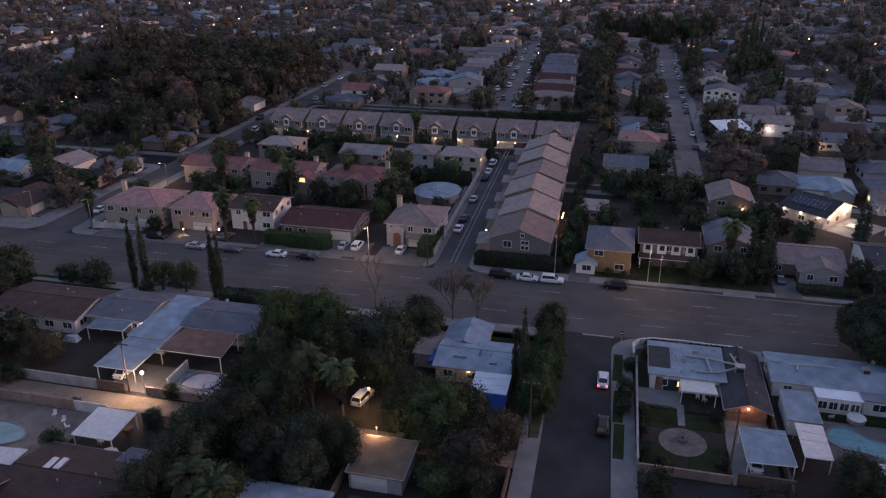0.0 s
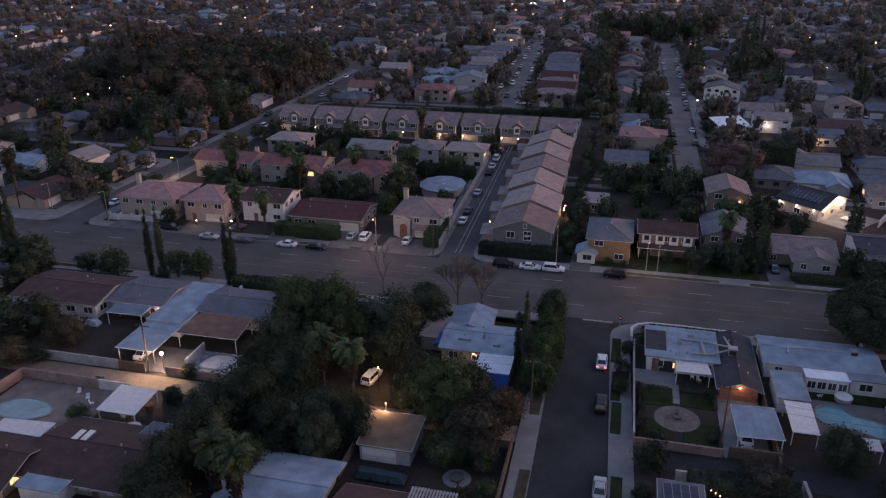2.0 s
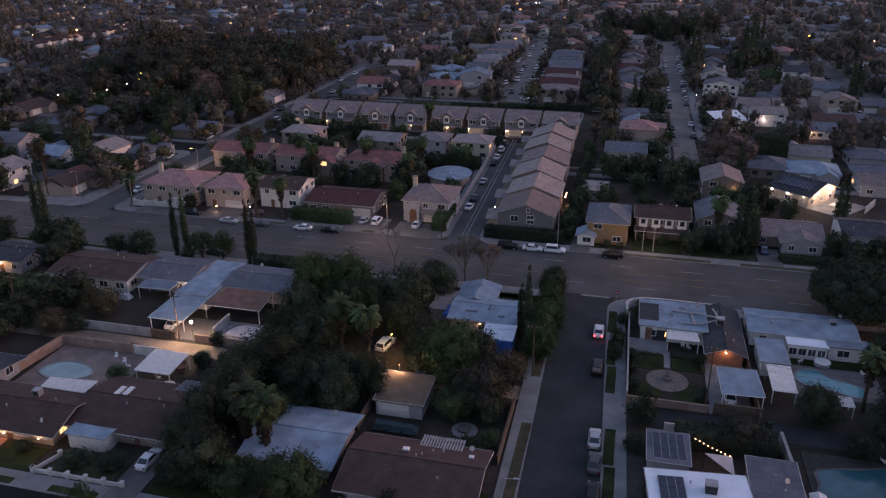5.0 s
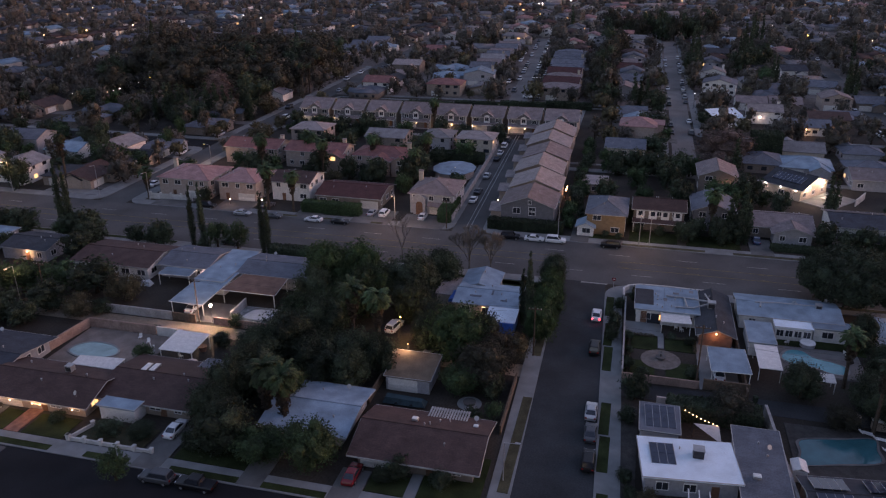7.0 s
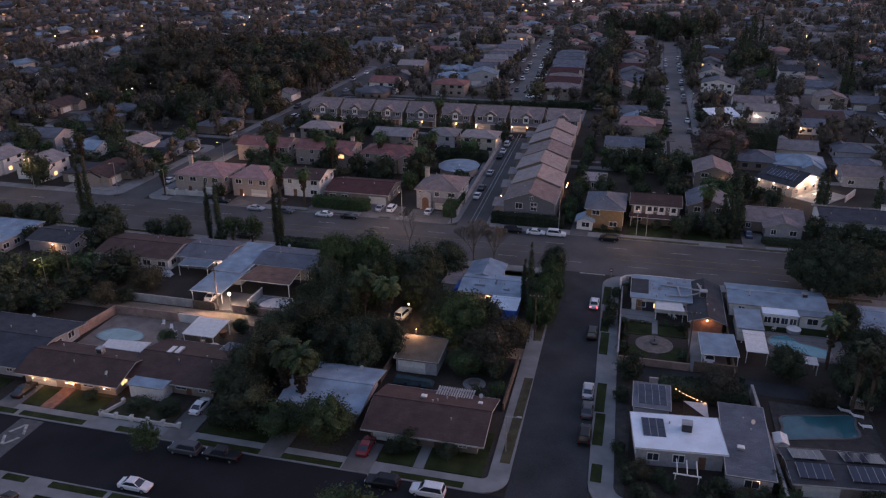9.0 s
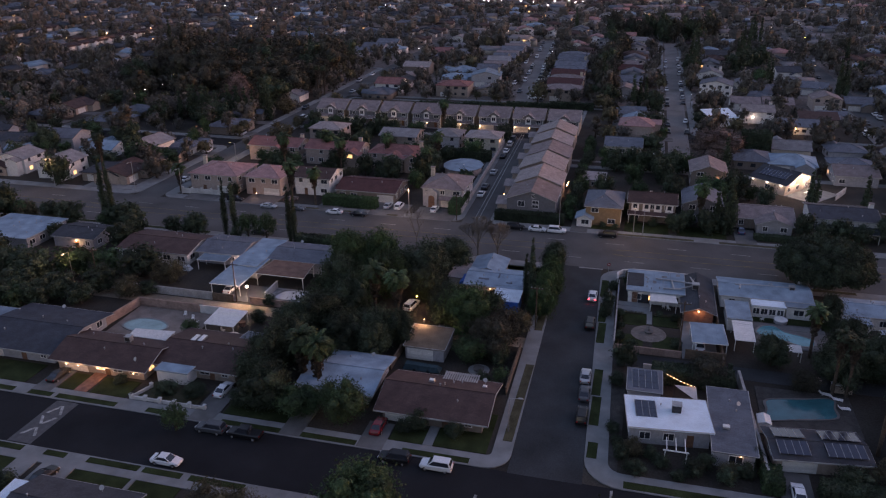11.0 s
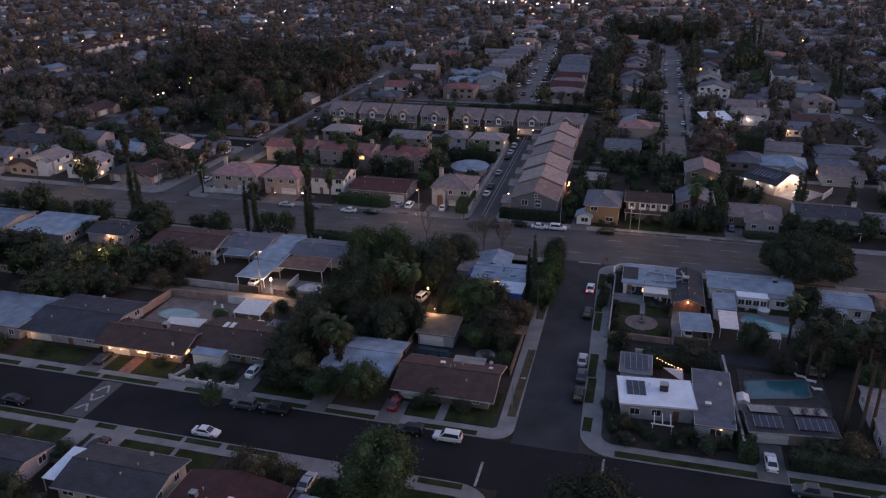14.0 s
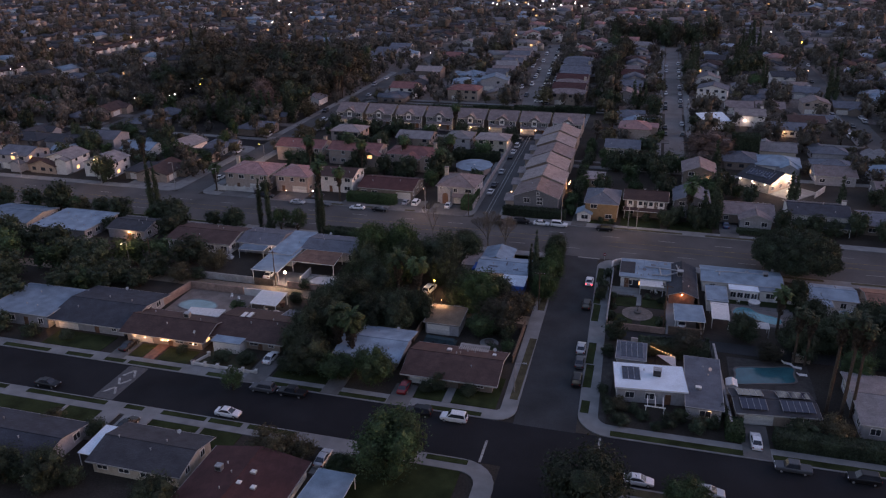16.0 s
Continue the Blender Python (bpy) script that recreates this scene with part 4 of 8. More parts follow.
hump = Geo().solid([(-76.6, -94.7, 0.03), (-72.4, -94.7, 0.03), (-72.4, -83.7, 0.03), (-76.6, -83.7, 0.03)], [(-75.6, -94.7, 0.11), (-73.4, -94.7, 0.11), (-73.4, -83.7, 0.11), (-75.6, -83.7, 0.11)])
tagged(part("speed_hump", hump, SEAL), "pale worn asphalt speed hump with white chevrons", "speed hump", kind="structure")
for x, y0, dx, dy in ((-75.9, -92.9, 1.2, 2.0), (-74.6, -90.9, 1.2, -2.0), (-75.9, -88.0, 1.2, -2.0), (-74.6, -90.0, 1.2, 2.0), (-75.9, -87.2, 1.2, 2.2), (-74.6, -85.0, 1.2, -2.2)):
    w = 0.5
    low = [(x, y0, 0.1), (x + w, y0, 0.1), (x + dx + w, y0 + dy, 0.1), (x + dx, y0 + dy, 0.1)]
    if dy < 0:
        low = low[::-1]
    tagged(part("hump_marking", Geo().solid(low, [(a, b, 0.14) for a, b, c in low]), WHITE_PAINT), "worn white chevron on the speed hump", "road marking", kind="structure")


rng_bin = random.Random(3)
# ---- houses south of the main road, west of the side street ----
house(-118, -103, -74.5, -62, "grey", "faded", "single-storey house with a pale blue-grey flat roof", shape="flat", front="s", door=2, seed=1)
house(-102, -85.2, -73.6, -59, "grey", "navy", "single-storey house with a low dark blue-grey shingle roof", h=2.45, over=1.15, shape="gable_x", rise=1.1, front="s", garage=-5, door=2, seed=2)
house(-83.5, -66.2, -74.6, -65.8, "tan", "brown", "single-storey house with a brown shingle roof and lit porch", h=2.45, over=1.15, shape="gable_x", rise=1.3, front="s", door=1.5, garage=-5.0, seed=3, lit=0.3)
house(-65.2, -50.5, -71.6, -60.5, "tan", "brown", "single-storey house with a dull brown shingle roof", h=2.45, over=1.15, shape="gable_x", rise=1.2, front="s", door=3, seed=4)
house(-37.5, -26.2, -72.2, -61.5, "grey", "pale", "single-storey house with a pale blue-grey roof", h=2.45, over=1.15, shape="gable_x", rise=0.9, front="s", door=-2, seed=5, vents=2)
house(-22.6, -6.6, -75.4, -65.2, "taupe", "brown", "corner house with a broad brown shingle roof", h=2.45, over=1.15, shape="gable_x", rise=1.5, front="s", garage=-5.2, door=2.2, seed=6, vents=5)
house(-24.7, -17.6, -56.3, -49.4, "grey", "dun", "detached garage with a tan-brown sloping roof under an added lamp", h=2.45, over=0.35, shape="shed", rise=0.55, front="s", garage=-0.8, seed=7, name="garage", vents=0, sides="")
house(-104, -86, -28.5, -16.8, "white", "brown", "single-storey house with a red-brown shingle roof", h=2.8, shape="gable_x", rise=1.1, front="n", door=2, seed=8)
house(-84.5, -73.8, -26, -15.8, "grey", "slate", "single-storey house with a blue-grey shingle roof", h=2.8, shape="gable_x", rise=0.9, front="n", door=2, seed=9, lit=0.1)
lean_roof("carport", "long carport with a pale sheet roof on posts", "carport", [(-73, -41.0), (-66.0, -41.0), (-66.0, -26.4), (-73, -26.4)], 2.5, ROOFS["pale"], drop=0.3)
house(-73.2, -66.9, -31.4, -15.4, "white", "pale", "long middle wing with a pale flat roof", h=2.78, shape="flat", over=0.15, seed=10, name="house_wing", vents=2, sides="w")
house(-66.2, -47.5, -26, -16.2, "grey", "slate", "single-storey house with a dark blue-grey roof", h=2.8, shape="gable_x", rise=0.8, front="n", door=2, seed=11)
tarped = house(-20.0, -8.4, -28.4, -19.6, "cream", "pale", "corner house with a pale patched roof and blue tarp", h=2.75, over=0.5, shape="gable_x", rise=0.95, front="s", door=2, seed=12, lit=0.15, vents=4)
house(-20.3, -13.6, -21.0, -13.4, "cream", "pale", "front wing with a pale patched gable roof", h=2.7, over=0.5, shape="gable_y", rise=0.9, front="n", door=1, seed=18, name="house_wing", sides="nw", vents=1)
house(-24.4, -20.2, -25.2, -17.4, "cream", "tan", "low side wing with a leaf-littered brown roof", h=2.4, over=0.3, shape="flat", front="w", seed=19, name="house_wing", sides="w", vents=2)
for px, py, pw, pd, tz in ((-3.4, -2.6, 2.2, 0.5, 3.34), (0.6, -1.6, 0.35, 1.5, 3.55), (2.6, -3.2, 1.3, 0.4, 3.2)):
    part("roof_patch", Geo().solid([(px, py, tz - 0.3), (px + pw, py, tz - 0.3), (px + pw, py + pd, tz - 0.3 + pd * 0.216), (px, py + pd, tz - 0.3 + pd * 0.216)], [(px, py, tz), (px + pw, py, tz), (px + pw, py + pd, tz + pd * 0.216), (px, py + pd, tz + pd * 0.216)]), ROOFS["slate"], tarped, "dark roofing patch")
house(-124.6, -113.4, -25.6, -16.6, "grey", "charcoal", "small house with a dark roof and a lit back door", shape="gable_x", rise=1.0, front="s", door=1.0, seed=13, lit=0.2)
house(-146, -129.2, -29.4, -15.4, "grey", "pale", "single-storey house with a cluttered pale flat roof", shape="flat", front="n", seed=14, vents=8)
house(-146, -130, -75, -62, "cream", "slate", "single-storey house with a blue-grey roof", shape="gable_x", rise=1.0, front="s", seed=15)
house(-168, -152, -75, -62, "grey", "faded", "single-storey house with a pale roof", shape="gable_x", rise=1.0, front="s", seed=16)
house(-166, -149.4, -28, -15.6, "cream", "faded", "single-storey house with a pale blue-grey roof", shape="gable_x", rise=1.0, front="n", seed=17)

lean_roof("pool_shelter", "translucent white corrugated pool shelter", "patio cover", [(-75.5, -65.2), (-67.9, -65.2), (-67.7, -62.2), (-75.6, -62.9)], 2.5, WALLS["white"], ribs=9)
house(-63.8, -57.9, -74.3, -71.0, "white", "pale", "small white outbuilding with a pale flat roof in a front yard", h=2.3, over=0.3, shape="flat", front="s", seed=27, name="outbuilding", vents=0, sides="s")
lean_roof("patio_cover", "white flat patio cover on slim posts", "patio cover", [(-64.3, -57.9), (-58.1, -57.9), (-58.4, -51.4), (-64.6, -51.4)], 2.7, WALLS["white"], drop=0.15)
lean_roof("patio_cover", "blue-grey lean-to patio roof", "patio cover", [(-55.0, -64.5), (-49.8, -64.5), (-50.1, -58.5), (-54.6, -58.5)], 2.9, ROOFS["slate"], drop=-0.3)
lean_roof("patio_cover", "brown flat patio roof beside a pool", "patio cover", [(-65.6, -34.6), (-54.2, -34.6), (-54.8, -27.2), (-64.6, -27.2)], 2.8, ROOFS["redbrown"])
trellis = thing("patio_trellis", "white slatted patio trellis behind a corner house", "pergola", -12.4, -64.6)
for y in (-1.15, 1.15):
    part("beam", Geo().box(-2.9, 2.9, y - 0.07, y + 0.07, 2.5, 2.68), GUTTER, trellis)
for k in range(15):
    part("slat", Geo().box(-2.85 + 0.4 * k, -2.62 + 0.4 * k, -1.35, 1.35, 2.69, 2.78), GUTTER, trellis)
for x in (-2.8, 2.8):
    part("post", Geo().box(x - 0.06, x + 0.06, 1.09, 1.21, 0, 2.5), GUTTER, trellis)
lean_roof("patio_cover", "pale blue-grey patio roof behind a house", "patio cover", [(-82.6, -30.0), (-75.6, -29.6), (-75.6, -26.5), (-82.6, -26.5)], 2.4, ROOFS["faded"], drop=0.15)
shed = thing("shed", "shed with a white roof, wrapped in blue tarp", "shed", -10.5, -31.8)
part("roof", Geo().solid([(-2.8, -2.3, 2.4), (2.8, -2.3, 2.4), (2.8, 2.9, 2.7), (-2.8, 2.9, 2.7)], [(-2.8, -2.3, 2.5), (2.8, -2.3, 2.5), (2.8, 2.9, 2.8), (-2.8, 2.9, 2.8)]), ROOFS["white"], shed)
part("tarp", Geo().solid([(-2.6, -3.3, 0), (2.6, -3.3, 0), (2.6, 2.7, 0), (-2.6, 2.7, 0)], [(-2.6, -2.5, 2.38), (2.6, -2.5, 2.38), (2.6, 2.7, 2.38), (-2.6, 2.7, 2.38)]), PIPE_MATS["tarp"], shed, "bright blue plastic tarp")
tarp = thing("roof_tarp", "crumpled blue tarp on a roof edge", "tarp", -20.8, -25.0)
part("sheet", Geo().solid([(-0.8, -2.4, 2.0), (0.9, -2.4, 2.3), (1.0, 1.6, 2.6), (-0.7, 1.6, 2.2)], [(-0.8, -2.4, 2.5), (0.9, -2.2, 3.1), (1.0, 1.6, 3.2), (-0.7, 1.5, 2.6)]), PIPE_MATS["tarp"], tarp)

wall_run("garden_wall", "reddish block wall round a pool yard", -86.4, -67.5, -84.4, -49.4, 1.8, PIPE_MATS["block_wall"])
wall_run("garden_wall", "reddish block wall along the alley", -84.4, -49.3, -70.6, -49.3, 1.8, PIPE_MATS["block_wall"])
wall_run("garden_gate_wall", "pale panels closing a yard to the alley", -70.4, -49.3, -65.2, -49.3, 1.7, PIPE_MATS["white_wall"])
wall_run("garden_wall", "grey block wall along the dirt alley", -96, -43.3, -71.2, -43.3, 1.7, PIPE_MATS["grey_wall"])
wall_run("garden_gate_wall", "dark sheet gate to the alley", -71.0, -43.3, -66.2, -43.3, 1.6, WOOD)
wall_run("garden_wall", "brown block wall along the dirt alley", -62.5, -43.2, -47, -43.2, 1.5, PIPE_MATS["block_wall"])
wall_run("yard_fence", "pale fence round a small pool", -60.4, -40.6, -60.4, -34.6, 1.6, PIPE_MATS["white_wall"])
wall_run("front_fence", "low white fence with pillars along the pavement", -65.0, -80.1, -51.4, -80.1, 0.55, PIPE_MATS["white_wall"], pillars=6)
wall_run("front_fence", "low white fence beside a drive", -64.9, -80.1, -63.6, -76.4, 0.55, PIPE_MATS["white_wall"], pillars=2)
wall_run("boundary_wall", "grey wall along the side street pavement", -4.9, -64, -4.9, -49, 1.5, WOOD)
wall_run("yard_fence", "weathered wooden fence between yards", -26.0, -61, -26.0, -48, 1.6, WOOD)
wall_run("yard_fence", "weathered wooden fence between yards", -49.0, -60, -49.0, -49, 1.6, WOOD)
wall_run("yard_fence", "weathered wooden fence between yards", -48.9, -48.6, -26.5, -48.6, 1.6, WOOD)


def pool(name, label, pts, material, rim):
    cx, cy = sum(p[0] for p in pts) / len(pts), sum(p[1] for p in pts) / len(pts)
    top = thing(name, label, "swimming pool", cx, cy)
    ring = []
    n = len(pts)
    for i in range(n):
        for t in (0, 0.25, 0.5, 0.75):
            p0, p1, p2, p3 = (Vector(pts[(i + k) % n]) for k in (-1, 0, 1, 2))
            q = 0.5 * (2 * p1 + (p2 - p0) * t + (2 * p0 - 5 * p1 + 4 * p2 - p3) * t * t + (3 * p1 - p0 - 3 * p2 + p3) * t ** 3)
            ring.append((q.x - cx, q.y - cy))
    part("water", Geo().prism(ring, 0.0, 0.20), material, top)
    g, m = Geo(), len(ring)
    for (x, y) in ring:
        a = Vector((x, y))
        o = a + a.normalized() * 0.4
        g.v += [(a.x, a.y, 0.05), (a.x, a.y, 0.25), (o.x, o.y, 0.25), (o.x, o.y, 0.05)]
    for i in range(m):
        j = (i + 1) % m
        for k in range(4):
            q = (k + 1) % 4
            g.f.append((4 * i + k, 4 * i + q, 4 * j + q, 4 * j + k))
    part("coping", g, rim, top)
    return top


strip("pool_deck", -84.0, -66.5, -65.2, -49.6, DECK, "pink-grey concrete deck round a pool", "paving", 0.12)
strip("pool_deck", -60.2, -50.5, -43, -34.8, WHITE_PAINT, "white paving round a small pool", "paving", 0.12)
strip("yard_paving", -70, -61, -42.9, -35, CONCRETE_DARK, "concrete yard behind a gate", "paving", 0.1)
pool("swimming_pool", "oval swimming pool with pale still water", [(-81.6, -58.6), (-77.0, -59.6), (-73.4, -57.6), (-75.0, -55.2), (-79.5, -54.6), (-82.0, -56.4)], PIPE_MATS["pool_pale"], CONCRETE)
pool("swimming_pool", "small pool with grey water in a white yard", [(-58.6, -39.6), (-54.2, -39.6), (-53.6, -36.2), (-57.6, -36.0)], PIPE_MATS["cover"], CONCRETE)
ringpad = thing("fountain_ring", "round pale stone ring with a small planter in a yard", "fountain", -10.9, -57.4)
part("pad", Geo().cyl(0, 0, 0, 0.16, 1.9, n=24), CONCRETE, ringpad)
part("bowl", Geo().cyl(0, 0, 0.16, 0.55, 0.9, 1.0, n=16), CONCRETE_DARK, ringpad)

# skylights, coolers and other things on roofs
def skylight(x, y, z, w, d, label="white dome skylight on a roof", tilt=0):
    top = thing("skylight", label, "skylight", x, y, z)
    part("curb", Geo().box(-w / 2, w / 2, -d / 2, d / 2, -0.2, 0.14), METAL, top)
    part("dome", Geo().solid([(-w / 2, -d / 2, 0.14), (w / 2, -d / 2, 0.14), (w / 2, d / 2, 0.14), (-w / 2, d / 2, 0.14)], [(-w * 0.35, -d * 0.35, 0.26), (w * 0.35, -d * 0.35, 0.26), (w * 0.35, d * 0.35, 0.26), (-w * 0.35, d * 0.35, 0.26)]), TRIM, top)


def cooler(x, y, z, s=1.0, label="boxy grey rooftop air cooler", case=None):
    top = thing("air_cooler", label, "air conditioner", x, y, z)
    part("case", Geo().box(-0.55 * s, 0.55 * s, -0.5 * s, 0.5 * s, 0.0, 0.95 * s), case or METAL, top)
    part("grille", Geo().box(-0.45 * s, 0.45 * s, -0.52 * s, -0.5 * s, 0.12 * s, 0.8 * s), DARK_METAL, top)
    part("lid", Geo().box(-0.6 * s, 0.6 * s, -0.55 * s, 0.55 * s, 0.95 * s, 1.03 * s), METAL, top)


def solar(x, y, z, nx, ny, turn=0, tilt=8, pw=1.0, pd=1.65):
    top = thing("solar_array", "dark solar panels in thin pale frames on a roof", "solar panels", x, y, z)
    top.matrix_basis = pose(x, y, z, tilt, 0, turn)
    for i in range(nx):
        for j in range(ny):
            px, py = (i - (nx - 1) / 2) * (pw + 0.05), (j - (ny - 1) / 2) * (pd + 0.05)
            p = part("panel", Geo().box(px - pw / 2, px + pw / 2, py - pd / 2, py + pd / 2, 0.05, 0.10), PIPE_MATS["solar"], top)
    fr = Geo()
    for i in range(nx + 1):
        px = (i - nx / 2) * (pw + 0.05)
        fr.box(px - 0.03, px + 0.03, -ny * (pd + 0.05) / 2, ny * (pd + 0.05) / 2, 0.0, 0.115)
    part("frame", fr, METAL, top)


skylight(-61.6, -65.0, 3.75, 0.9, 2.2)
skylight(-60.3, -64.8, 3.75, 0.9, 2.2)
skylight(-16.3, -68.6, 4.0, 0.9, 0.7)
skylight(-7.8, -67.4, 3.3, 0.7, 0.6)
cooler(-72.5, -69.0, 3.9, 1.0)

# ---- houses east of the side street ----
d1 = house(13.4, 24.2, -23.3, -13.4, "white", "pale", "corner house with pale patched flat roofs and ducts", h=2.8, shape="flat", over=0.45, front="s", seed=20, vents=4, lit=0.05)
house(24.3, 29.8, -29.6, -13.5, "brick", "charcoal", "rear wing with a dark gable roof and lit brick end", h=2.45, over=0.7, shape="gable_y", rise=1.0, front="s", seed=21, vents=3, name="house_wing", sides="ew")
part("roof_patch", Geo().box(-5.8, -2.4, -3.2, 3.6, 3.03, 3.06), ROOFS["charcoal"], d1, "dark rolled roofing strip")
duct = thing("roof_duct", "grey metal branching air duct on a flat roof", "duct", 0, 0)
for p, q in (((18.7, -17.3, 3.25), (23.0, -17.6, 3.25)), ((23.0, -17.6, 3.25), (26.7, -19.7, 3.9)), ((20.3, -21.9, 3.25), (23.4, -21.6, 3.25)), ((23.4, -21.6, 3.25), (26.3, -20.5, 3.9)), ((22.0, -17.6, 3.25), (22.4, -21.6, 3.25)), ((25.8, -15.7, 3.6), (26.4, -19.3, 3.9))):
    part("duct_section", Geo().tube(p, q, 0.16, n=7), METAL, duct)
for k in range(2):
    part("roof_seam", Geo().box(-0.4 + 3.4 * k, -0.36 + 3.4 * k, -5.2, 5.2, 3.015, 3.034), ROOFS["slate"], d1)
for k in range(1):
    part("roof_seam", Geo().box(-2.2, 5.7, -0.5, -0.46, 3.016, 3.036), ROOFS["slate"], d1)
for px, py, pw, pd in ((1.2, 2.4, 1.1, 0.8), (3.4, -3.2, 1.6, 0.9), (-0.6, -1.0, 0.7, 1.3), (4.2, 3.6, 0.8, 1.2)):
    part("roof_patch", Geo().box(px, px + pw, py, py + pd, 3.015, 3.05), ROOFS["grey"], d1, "grey patch of newer roofing")
for px, py in ((-0.9, -4.2), (0.8, -3.4), (3.2, -2.9), (-1.6, 0.6), (2.6, 4.2), (4.8, 0.8)):
    part("vent_pipe", Geo().cyl(px, py, 3.0, 3.5, 0.09, n=7), METAL, d1)
part("glass_door", Geo().box(-3.4, -1.0, -5.03, -4.95, 0.1, 2.1), GLASS, d1, "wide sliding glass door")
part("lit_curtain", Geo().box(-1.3, -1.05, -5.06, -5.03, 1.0, 1.9), LIT, d1, "warm lit strip of a curtain")
part("brick_panel", Geo().box(-4.6, -3.5, -5.05, -4.95, 0.0, 2.4), WALLS["brick"], d1)
cooler(26.6, -21.1, 3.45, 1.2)
cooler(45.6, -16.8, 3.3, 1.0)
long_duct = thing("roof_duct", "long grey metal duct along a low roof", "duct", 0, 0)
for p, q in (((34.6, -17.2, 3.65), (38.4, -16.7, 3.72)), ((38.4, -16.7, 3.72), (45.2, -16.6, 3.72)), ((35.6, -17.1, 3.65), (35.4, -18.6, 3.5))):
    part("duct_section", Geo().tube(p, q, 0.17, n=7), METAL, long_duct)
lean_roof("porch_awning", "white scalloped metal awning behind a house", "awning", [(17.8, -26.7), (23.1, -26.6), (22.7, -23.5), (17.8, -23.5)], 2.35, WALLS["white"], ribs=12)
lean_roof("carport", "grey corrugated carport roof on posts", "carport", [(25.4, -42.6), (31.6, -42.2), (31.2, -34.4), (25.2, -34.8)], 2.5, ROOFS["pale"], drop=0.1, ribs=6)
house(31.8, 48.8, -21.0, -12.6, "white", "pale", "long house with a pale blue-grey low roof", h=2.8, shape="gable_x", rise=0.7, over=0.5, front="s", seed=22, vents=3)
sunroom = house(37.5, 43.6, -24.2, -21.0, "white", "white", "white sunroom with a row of windows", h=2.5, shape="flat", over=0.25, front="s", seed=23, vents=0, name="sunroom", sides="")
for k in range(4):
    window(sunroom, -2.25 + 1.5 * k, -1.6, 0.85, 1.15, 1.2, "s")
house(44.0, 52.5, -23.5, -20.9, "white", "faded", "rear wing with a pale grey roof", h=2.6, shape="flat", over=0.3, front="s", seed=24, vents=0, name="house_wing", sides="s")
house(32.4, 36.5, -31.2, -23.4, "white", "pale", "narrow annex with a pale sheet roof", h=2.5, shape="flat", over=0.25, front="s", seed=25, vents=0, name="annex", sides="s")
lean_roof("patio_cover", "white flat patio cover beside a pool", "patio cover", [(33.0, -39.6), (36.5, -39.6), (36.6, -31.8), (33.0, -31.8)], 2.4, WALLS["white"], drop=0.1)
pool("swimming_pool", "kidney-shaped pool with turquoise water", [(37.9, -31.0), (39.2, -28.3), (41.4, -27.9), (43.2, -30.0), (45.6, -30.8), (47.6, -32.0), (47.4, -34.2), (45.4, -34.8), (42.4, -33.3), (39.6, -33.0)], PIPE_MATS["pool"], CONCRETE)
pool("swimming_pool", "rectangular pool with turquoise water", [(36.3, -61.0), (36.7, -58), (37.1, -55.1), (42.2, -53.8), (47.1, -52.5), (47.0, -55.2), (46.7, -58.1), (41.5, -59.6)], PIPE_MATS["pool_deep"], CONCRETE_DARK)
strip("patio_slab", 37.0, 50.5, -36.2, -26.2, CONCRETE_DARK, "pale concrete surround of a kidney-shaped pool", "paving", 0.1)
strip("patio_slab", 11.6, 18.0, -28.2, -23.4, CONCRETE, "pale concrete patio behind a corner house", "paving", 0.14)
strip("pool_deck", 35.4, 50, -63.0, -51.0, STONE, "grey stone deck round a pool", "paving", 0.11)
wall_run("garden_wall", "grey block wall along the side street pavement", 11.6, -43.6, 11.3, -16, 1.5, PIPE_MATS["grey_wall"])
wall_run("garden_wall", "pinkish block wall along an alley", 11.6, -44.4, 23.6, -44.4, 1.3, PIPE_MATS["block_wall"])
wall_run("garden_gate_wall", "dark gate closing a drive", 24.2, -44.4, 31.2, -44.4, 1.9, WOOD)
wall_run("garden_wall", "tall pale block wall between two yards", 32.8, -49.9, 34.4, -76.5, 2.0, PIPE_MATS["grey_wall"], thick=0.35)
wall_run("garden_wall", "pink-lit wall at the end of a yard", 17.0, -51.0, 20.8, -51.0, 1.7, PIPE_MATS["canvas"])
corner = [(10.9, -14.2), (10.8, -10.8), (11.8, -9.2), (14.0, -8.3), (19.0, -8.1), (24.0, -8.3), (28.8, -8.3)]
for (xa, ya), (xb, yb) in zip(corner, corner[1:]):
    wall_run("garden_edge_wall", "low pale wall edging the corner garden", xa, ya, xb, yb, 1.0, PIPE_MATS["white_wall"], thick=0.32)
wall_run("yard_fence", "dark wooden fence between two yards", 30.7, -46, 30.7, -14, 1.5, WOOD)
fountain = thing("garden_fountain", "tiered stone fountain on a round paved circle", "fountain", 17.8, -36.2)
part("paved_circle", Geo().cyl(0, -0.4, 0, 0.14, 3.3, n=32), CIRCLE, fountain)
part("basin", Geo().cyl(0, 0, 0.14, 0.55, 0.75, 0.85, n=18), CONCRETE_DARK, fountain)
part("pedestal", Geo().cyl(0, 0, 0.55, 1.1, 0.2, 0.14, n=10), CONCRETE_DARK, fountain)
part("bowl", Geo().cyl(0, 0, 1.1, 1.25, 0.2, 0.5, n=14), CONCRETE_DARK, fountain)
part("finial", Geo().cyl(0, 0, 1.25, 1.7, 0.12, 0.02, n=8), CONCRETE_DARK, fountain)

